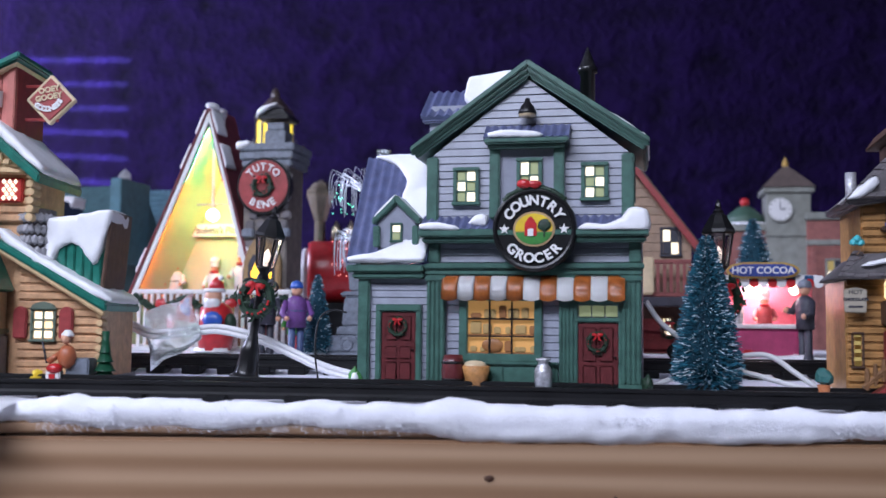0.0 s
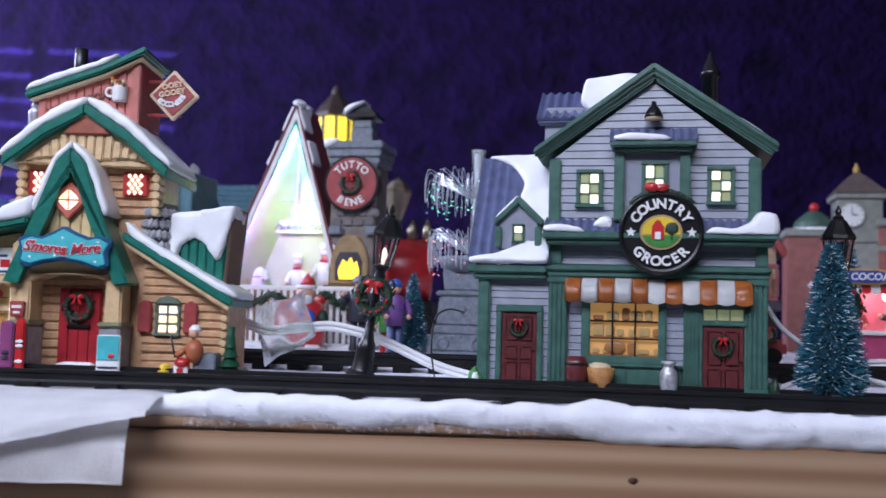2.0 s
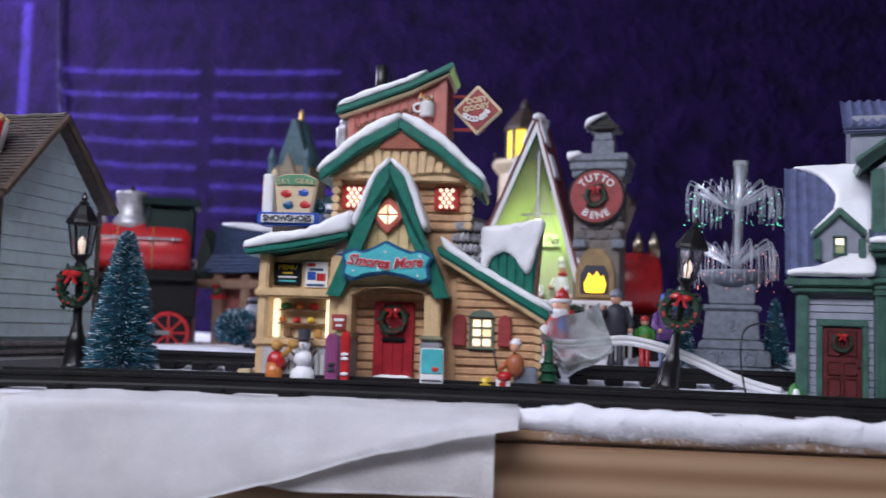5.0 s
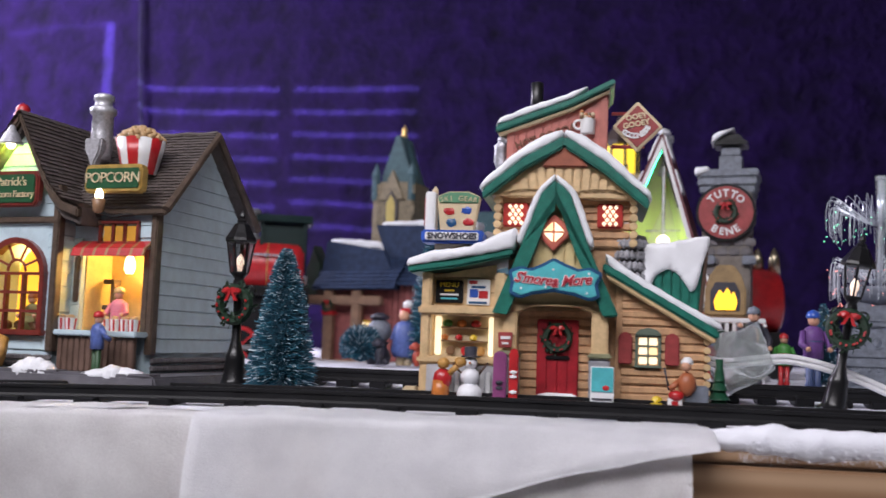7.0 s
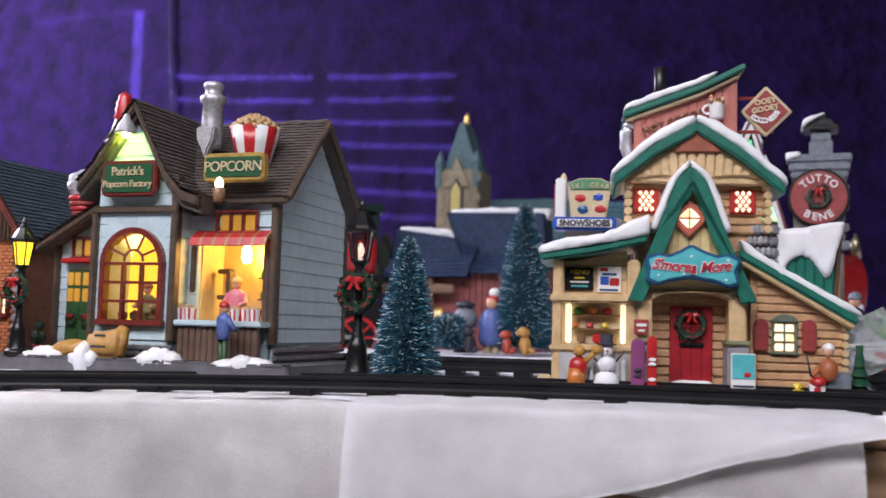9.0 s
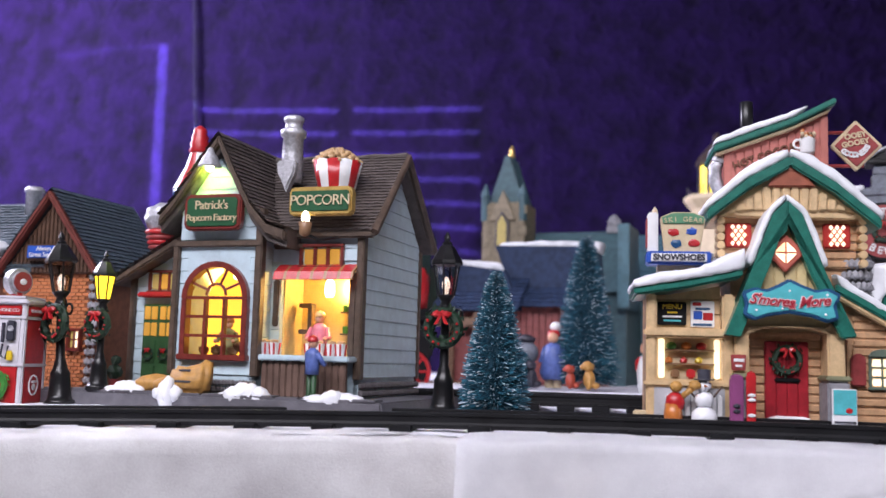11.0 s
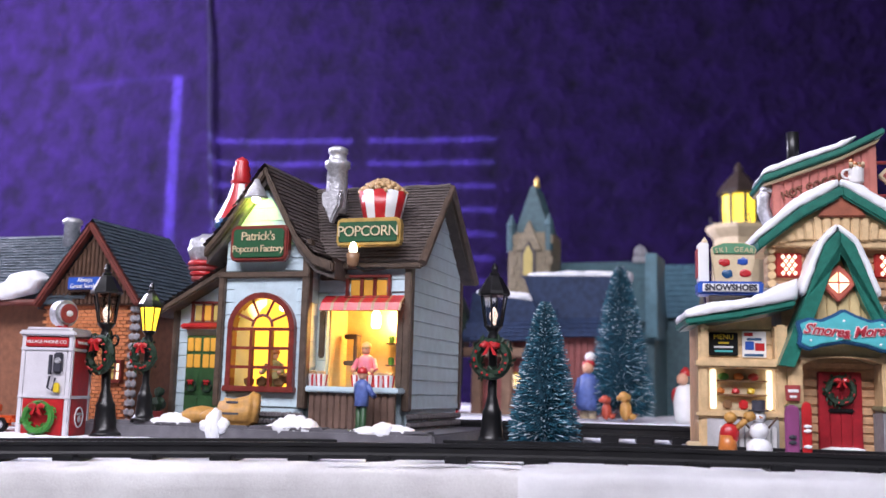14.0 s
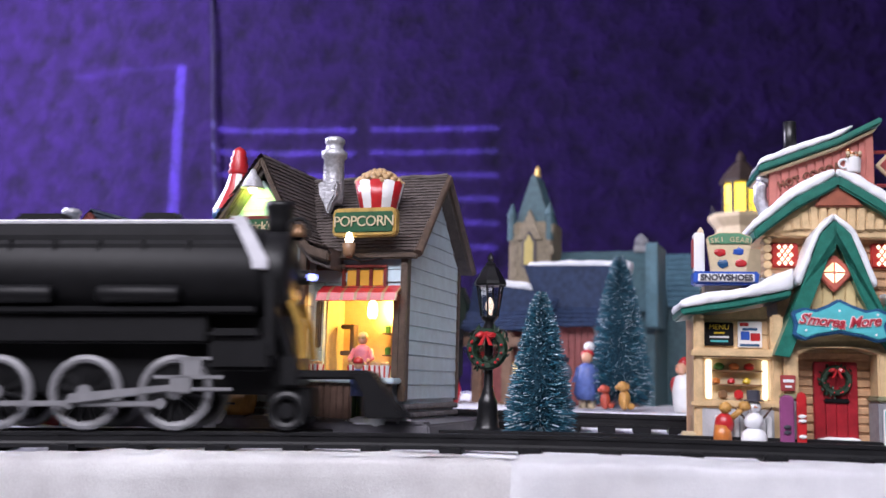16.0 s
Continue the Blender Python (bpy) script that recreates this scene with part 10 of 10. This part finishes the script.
for dz in (0.0, 0.0032):
    tagged(part("cable", tube(smooth_line([(-0.285, 0.020, 0.034 + dz), (-0.264, 0.018, 0.0350 + dz), (-0.241, 0.016, 0.0280 + dz), (-0.215, 0.018, 0.0305 + dz), (-0.196, 0.020, 0.0315 + dz), (-0.167, 0.022, 0.0244 + dz), (-0.131, 0.022, 0.0095 + dz), (-0.108, 0.022, 0.0035 + dz)]), 0.0017, 8), CABLE, smooth=True), "white lamp cable looping over the snow", "cable", "white cables")
tagged(part("cable", tube(smooth_line([(0.066, 0.030, 0.0530), (0.076, 0.030, 0.0390), (0.096, 0.034, 0.026), (0.116, 0.034, 0.0218), (0.1345, 0.032, 0.0222), (0.150, 0.030, 0.012), (0.162, 0.028, 0.0035)]), 0.0016, 8), CABLE, smooth=True), "white lamp cable behind the bristle tree", "cable", "white cables")
tagged(part("cable", tube(smooth_line([(0.070, 0.030, 0.004), (0.095, 0.036, 0.0120), (0.119, 0.034, 0.0125), (0.140, 0.030, 0.0075), (0.156, 0.028, 0.0030)]), 0.0016, 8), CABLE, smooth=True), "white lamp cable lying on the snow", "cable", "white cables")
tagged(part("wire", tube(smooth_line([(-0.112, 0.012, 0.0445), (-0.122, 0.014, 0.0460), (-0.130, 0.014, 0.040), (-0.131, 0.010, 0.022), (-0.128, 0.008, 0.004)]), 0.0006, 6), BLACK, smooth=True), "thin black lamp wire by the grocery", "wire")
bag = bmesh.new()
gridp = []
for i in range(9):
    row = []
    for j in range(9):
        a, b = i / 8, j / 8
        top = Vector((-0.2500, 0.020, 0.0440)).lerp(Vector((-0.2175, 0.024, 0.0560)), a)
        bot = Vector((-0.2370, 0.006, 0.0065)).lerp(Vector((-0.2065, 0.010, 0.0265)), a)
        p = top.lerp(bot, b) + Vector((-0.003 * math.sin(b * 3.1) * (1 - a), 0.0045 * math.sin(a * 4 + b * 3) + 0.0016 * math.sin(a * 13 - b * 7), 0.0010 * math.sin(a * 7)))
        row.append(bag.verts.new(p))
    gridp.append(row)
for i in range(8):
    for j in range(8):
        bag.faces.new((gridp[i][j], gridp[i + 1][j], gridp[i + 1][j + 1], gridp[i][j + 1]))
bmesh.ops.solidify(bag, geom=bag.faces, thickness=0.0006)
bg = tagged(part("plastic_bag", bag, FILM, smooth=True), "crumpled milky plastic bag caught on a cable", "plastic bag")


# ---------------------------------------------------------------- black steam locomotive on the front track
def black_locomotive():
    h = thing("steam_locomotive", FRONT, "matt black toy steam locomotive with grey rods and silver stripe", "locomotive")
    W = lambda name, bm, mt, label="", **k: part(name, bm, mt, h, label, **k)
    wheels = []
    W("boiler", lathe([(0.0270, -0.275), (0.0275, -0.270), (0.0275, -0.085), (0.0265, -0.083)], 28, pose(0, 0, 0.0870, 0, 90, 0)), BLACK_MATT, smooth=True)
    W("smokebox", lathe([(0.0258, -0.086), (0.0262, -0.084), (0.0262, -0.072), (0.0240, -0.069), (0.010, -0.067)], 28, pose(0, 0, 0.0870, 0, 90, 0)), BLACK, smooth=True)
    W("boiler_casing", prism([(-0.0240, 0.0880), (0.0240, 0.0880), (0.0235, 0.1060), (0.0150, 0.1170), (-0.0150, 0.1170), (-0.0235, 0.1060)], -0.270, -0.090, 0.003, m=Matrix(((0, 1, 0, 0), (1, 0, 0, 0), (0, 0, 1, 0), (0, 0, 0, 1)))), BLACK_MATT)
    W("stripe", tube([(-0.270, -0.0165, 0.1165), (-0.098, -0.0165, 0.1165)], 0.0014, 6), mat("silver_stripe", (0.60, 0.60, 0.64), 0.4), "thin silver line along the boiler")
    W("stripe", prism([(-0.1000, 0.1180), (-0.0925, 0.1180), (-0.0795, 0.0940), (-0.0790, 0.0880), (-0.0875, 0.0880), (-0.0885, 0.0940)], -0.0285, -0.0245, 0.0008), bpy.data.materials["silver_stripe"], "slanting silver band on the smokebox")
    for x in (-0.250, -0.225, -0.200, -0.175, -0.150, -0.125):
        W("boiler_rib", box(x, x + 0.0016, -0.0250, -0.0225, 0.090, 0.1060, 0.0005), BLACK)
    W("running_board", box(-0.275, -0.085, -0.0300, 0.0300, 0.0640, 0.0680, 0.001), BLACK_MATT)
    for x0, x1 in ((-0.172, -0.126), (-0.238, -0.196)):
        W("air_tank", lathe([(0.004, x0), (0.0052, x0 + 0.002), (0.0052, x1 - 0.002), (0.004, x1)], 14, pose(0, -0.0290, 0.0745, 0, 90, 0)), BLACK_MATT, smooth=True)
    W("skirt", box(-0.275, -0.112, -0.0262, 0.0262, 0.0480, 0.0640, 0.0012), BLACK)
    W("frame", box(-0.275, -0.064, -0.0130, 0.0130, 0.0200, 0.0640, 0.001), BLACK)
    st = W("smoke_stack", lathe([(0.0068, 0.108), (0.0072, 0.118), (0.0080, 0.126), (0.0086, 0.127), (0.0086, 0.1300), (0.006, 0.1302)], 18, pose(-0.078, 0, 0)), BLACK, smooth=True)
    W("sand_dome", box(-0.158, -0.135, -0.0080, 0.0080, 0.115, 0.1235, 0.002), BLACK)
    W("steam_dome", box(-0.230, -0.200, -0.0090, 0.0090, 0.115, 0.1230, 0.002), BLACK)
    W("bell", lathe([(0.0046, 0), (0.0038, 0.003), (0.0022, 0.007), (0.0005, 0.008)], 12, pose(-0.0660, -0.006, 0.1090)), mat("dull_bronze", (0.22, 0.12, 0.06), 0.4, metal=0.5), smooth=True)
    W("bell_yoke", torus(0.0060, 0.0011, 16, 6, pose(-0.0660, -0.006, 0.1140)), BLACK)
    W("headlamp", lathe([(0.0040, 0), (0.0044, 0.002), (0.0044, 0.008), (0.003, 0.009)], 14, pose(-0.0680, 0, 0.0865, 0, 90, 0)), BLACK, smooth=True)
    W("headlamp_glass", ball(-0.0585, -0.002, 0.0865, 0.0026, 0.0034, 0.0022), BLUELED, "blue glowing headlamp", smooth=True)
    W("number_plate", lathe([(0.0080, -0.0680), (0.0080, -0.0655), (0.004, -0.065)], 18, pose(0, 0, 0.0870, 0, 90, 0)), BLACK, smooth=True)
    W("smokebox_step", box(-0.0800, -0.0740, -0.0290, -0.0200, 0.0400, 0.0850, 0.0012), BLACK_MATT)
    for s in (-1, 1):
        W("cylinder", box(-0.110, -0.076, s * 0.0240 - 0.0065, s * 0.0240 + 0.0065, 0.0330, 0.0500, 0.0022), BLACK_MATT)
        W("cylinder_lid", box(-0.110, -0.082, s * 0.0250 - 0.0060, s * 0.0250 + 0.0060, 0.0500, 0.0560, 0.002), BLACK)
        W("brace", tube([(-0.078, s * 0.020, 0.070), (-0.070, s * 0.018, 0.050), (-0.064, s * 0.016, 0.030)], 0.0040, 8), BLACK)
        W("steam_pipe", tube([(-0.068, s * 0.017, 0.072), (-0.062, s * 0.018, 0.058), (-0.060, s * 0.018, 0.040)], 0.0024, 8), mat("brass_fitting", (0.42, 0.26, 0.06), 0.4, metal=0.4) if s < 0 else bpy.data.materials["brass_fitting"])
    W("pilot_beam", box(-0.072, -0.062, -0.0220, 0.0220, 0.0240, 0.0420, 0.0015), BLACK)
    W("pilot_deck", box(-0.070, -0.0230, -0.0200, 0.0200, 0.0285, 0.0335, 0.0012), BLACK)
    for i in range(9):
        y = -0.0200 + i * 0.0050
        W("pilot_bar", prism([(-0.034, 0.0325), (-0.022, 0.0325), (-0.0115, 0.0185), (0.0005 - abs(y) * 0.3, 0.0075), (-0.026, 0.0075), (-0.0270, 0.0200)], y - 0.0022, y + 0.0022, 0.0006), BLACK_MATT)
    W("pilot_truck", box(-0.080, -0.056, -0.014, 0.014, 0.008, 0.024, 0.001), BLACK)

    def wheel(x, r, spokes, material, name):
        for s in (-1, 1):
            w = new(name)
            w.empty_display_size = 0.005
            bm = torus(r - 0.0030, 0.0026, 30, 8)
            bm2 = part(name, merge(bm, disc(0.0042, -0.0030, 0.0030, 16, bev=0)), STEEL if spokes else BLACK, h, "grey rimmed driving wheel" if spokes else "")
            bpy.data.objects.remove(w)
            part("disc", disc(r - 0.004, 0.0010, 0.0028, 26, bev=0), BLACK, bm2)
            for k in range(spokes):
                a = 360 / spokes * k
                part("spoke", box(-0.0011, 0.0011, -0.0016, 0.0012, 0.003, r - 0.004, 0.0004, 1, m=pose(0, 0, 0, 0, a, 0)), BLACK, bm2)
            wheels.append((bm2, x, s * 0.0205, r))
        return

    for x in (-0.1295, -0.1790, -0.2285):
        wheel(x, 0.0212, 12, STEEL, "driving_wheel")
    wheel(-0.0680, 0.0115, 0, BLACK, "pilot_wheel")
    rods = []
    rod = W("coupling_rod", merge(box(-0.2285, -0.1295, -0.0020, 0.0005, -0.0016, 0.0016, 0.0005), *[disc(0.0030, -0.0026, 0.0006, 14, pose(x, 0, 0), 0.0004) for x in (-0.2285, -0.1790, -0.1295)]), STEEL, "grey coupling rod")
    main = W("main_rod", merge(prism([(-0.1800, -0.0030), (-0.1790, 0.0030), (-0.1180, 0.0085), (-0.1170, 0.0050)], -0.0045, -0.0022, 0.0006), box(-0.1240, -0.1120, -0.0052, -0.0018, 0.0030, 0.0125, 0.001), box(-0.1330, -0.0950, -0.0042, -0.0026, 0.0108, 0.0130, 0.0004), box(-0.1130, -0.0900, -0.0042, -0.0022, 0.0045, 0.0065, 0.0004)), STEEL, "grey main rod with crosshead")
    W("valve_gear", merge(box(-0.1290, -0.1060, -0.0300, -0.0275, 0.0385, 0.0405, 0.0004), box(-0.1240, -0.1130, -0.0300, -0.0275, 0.0300, 0.0405, 0.0006)), STEEL)
    return h, wheels, rod, main


LOCO, WHEELS, ROD, MAIN = black_locomotive()


def motions():
    """The black engine waits off to one side, then rolls along the front rail."""
    lu = [p[0] for p in LINE][::-1]
    at = lambda u: (float(np.interp(u, lu, [p[1] for p in LINE][::-1])), float(np.interp(u, lu, [p[2] for p in LINE][::-1])))
    times = [0.0, 9.6] + [round(10.0 + 0.1 * i, 2) for i in range(61)]
    fine = [0.0, 9.6] + [round(10.0 + 0.05 * i, 2) for i in range(121)]
    keys = [(0.0, -1.62), (9.6, -1.62), (10.2, -1.58), (11.0, -1.47), (14.0, -0.755), (15.2, -0.4535), (15.5, -0.3770), (15.7, -0.3255), (16.0, -0.2510)]
    pos = lambda t: float(np.interp(t, [k[0] for k in keys], [k[1] for k in keys]))
    rows, spin = [], []
    for t in times:
        u = pos(t)
        (v0, z0), (v1, z1) = at(u - 0.03), at(u - 0.23)
        yaw = math.degrees(math.atan2(v0 - v1, 0.2))
        pit = math.degrees(math.atan2(z0 - z1, 0.2))
        v, z = v0 + (v0 - v1) * 0.15, z0 + (z0 - z1) * 0.15
        rows.append((t, FRONT @ pose(u, v + 0.020, z, 0, -pit, yaw)))
        spin.append((t, u))
    walk(LOCO, rows)
    u0 = pos(0)
    for ob, x, y, r in WHEELS:
        walk(ob, [(t, pose(x, y, r, 0, math.degrees((u - u0) / r), 0)) for t, u in (spin if r > 0.015 else [(t, pos(t)) for t in fine])])
    # the added rods turn so that the gable's coloured lights come and go
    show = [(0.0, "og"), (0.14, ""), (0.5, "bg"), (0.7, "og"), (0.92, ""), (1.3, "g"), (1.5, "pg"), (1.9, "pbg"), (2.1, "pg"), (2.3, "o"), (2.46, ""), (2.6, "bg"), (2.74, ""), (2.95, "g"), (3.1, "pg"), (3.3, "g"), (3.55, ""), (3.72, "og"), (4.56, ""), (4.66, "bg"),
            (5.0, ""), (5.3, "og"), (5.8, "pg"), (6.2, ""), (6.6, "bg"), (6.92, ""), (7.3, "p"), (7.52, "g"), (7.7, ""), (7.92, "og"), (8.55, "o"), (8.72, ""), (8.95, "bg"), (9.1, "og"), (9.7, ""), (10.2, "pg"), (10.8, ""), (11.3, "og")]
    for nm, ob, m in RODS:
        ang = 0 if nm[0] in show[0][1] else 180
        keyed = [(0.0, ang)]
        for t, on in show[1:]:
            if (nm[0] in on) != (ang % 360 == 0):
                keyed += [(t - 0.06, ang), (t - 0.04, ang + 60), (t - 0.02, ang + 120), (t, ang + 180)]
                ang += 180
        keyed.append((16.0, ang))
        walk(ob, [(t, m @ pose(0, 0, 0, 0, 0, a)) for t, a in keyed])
    crank = 0.0085
    for ob, k in ((ROD, 1.0), (MAIN, 0.6)):
        ph = lambda u: (u - u0) / 0.0212 + 0.6
        walk(ob, [(t, pose(crank * math.cos(ph(u)), -0.0265, 0.0212 - crank * k * math.sin(ph(u)))) for t, u in spin])


motions()
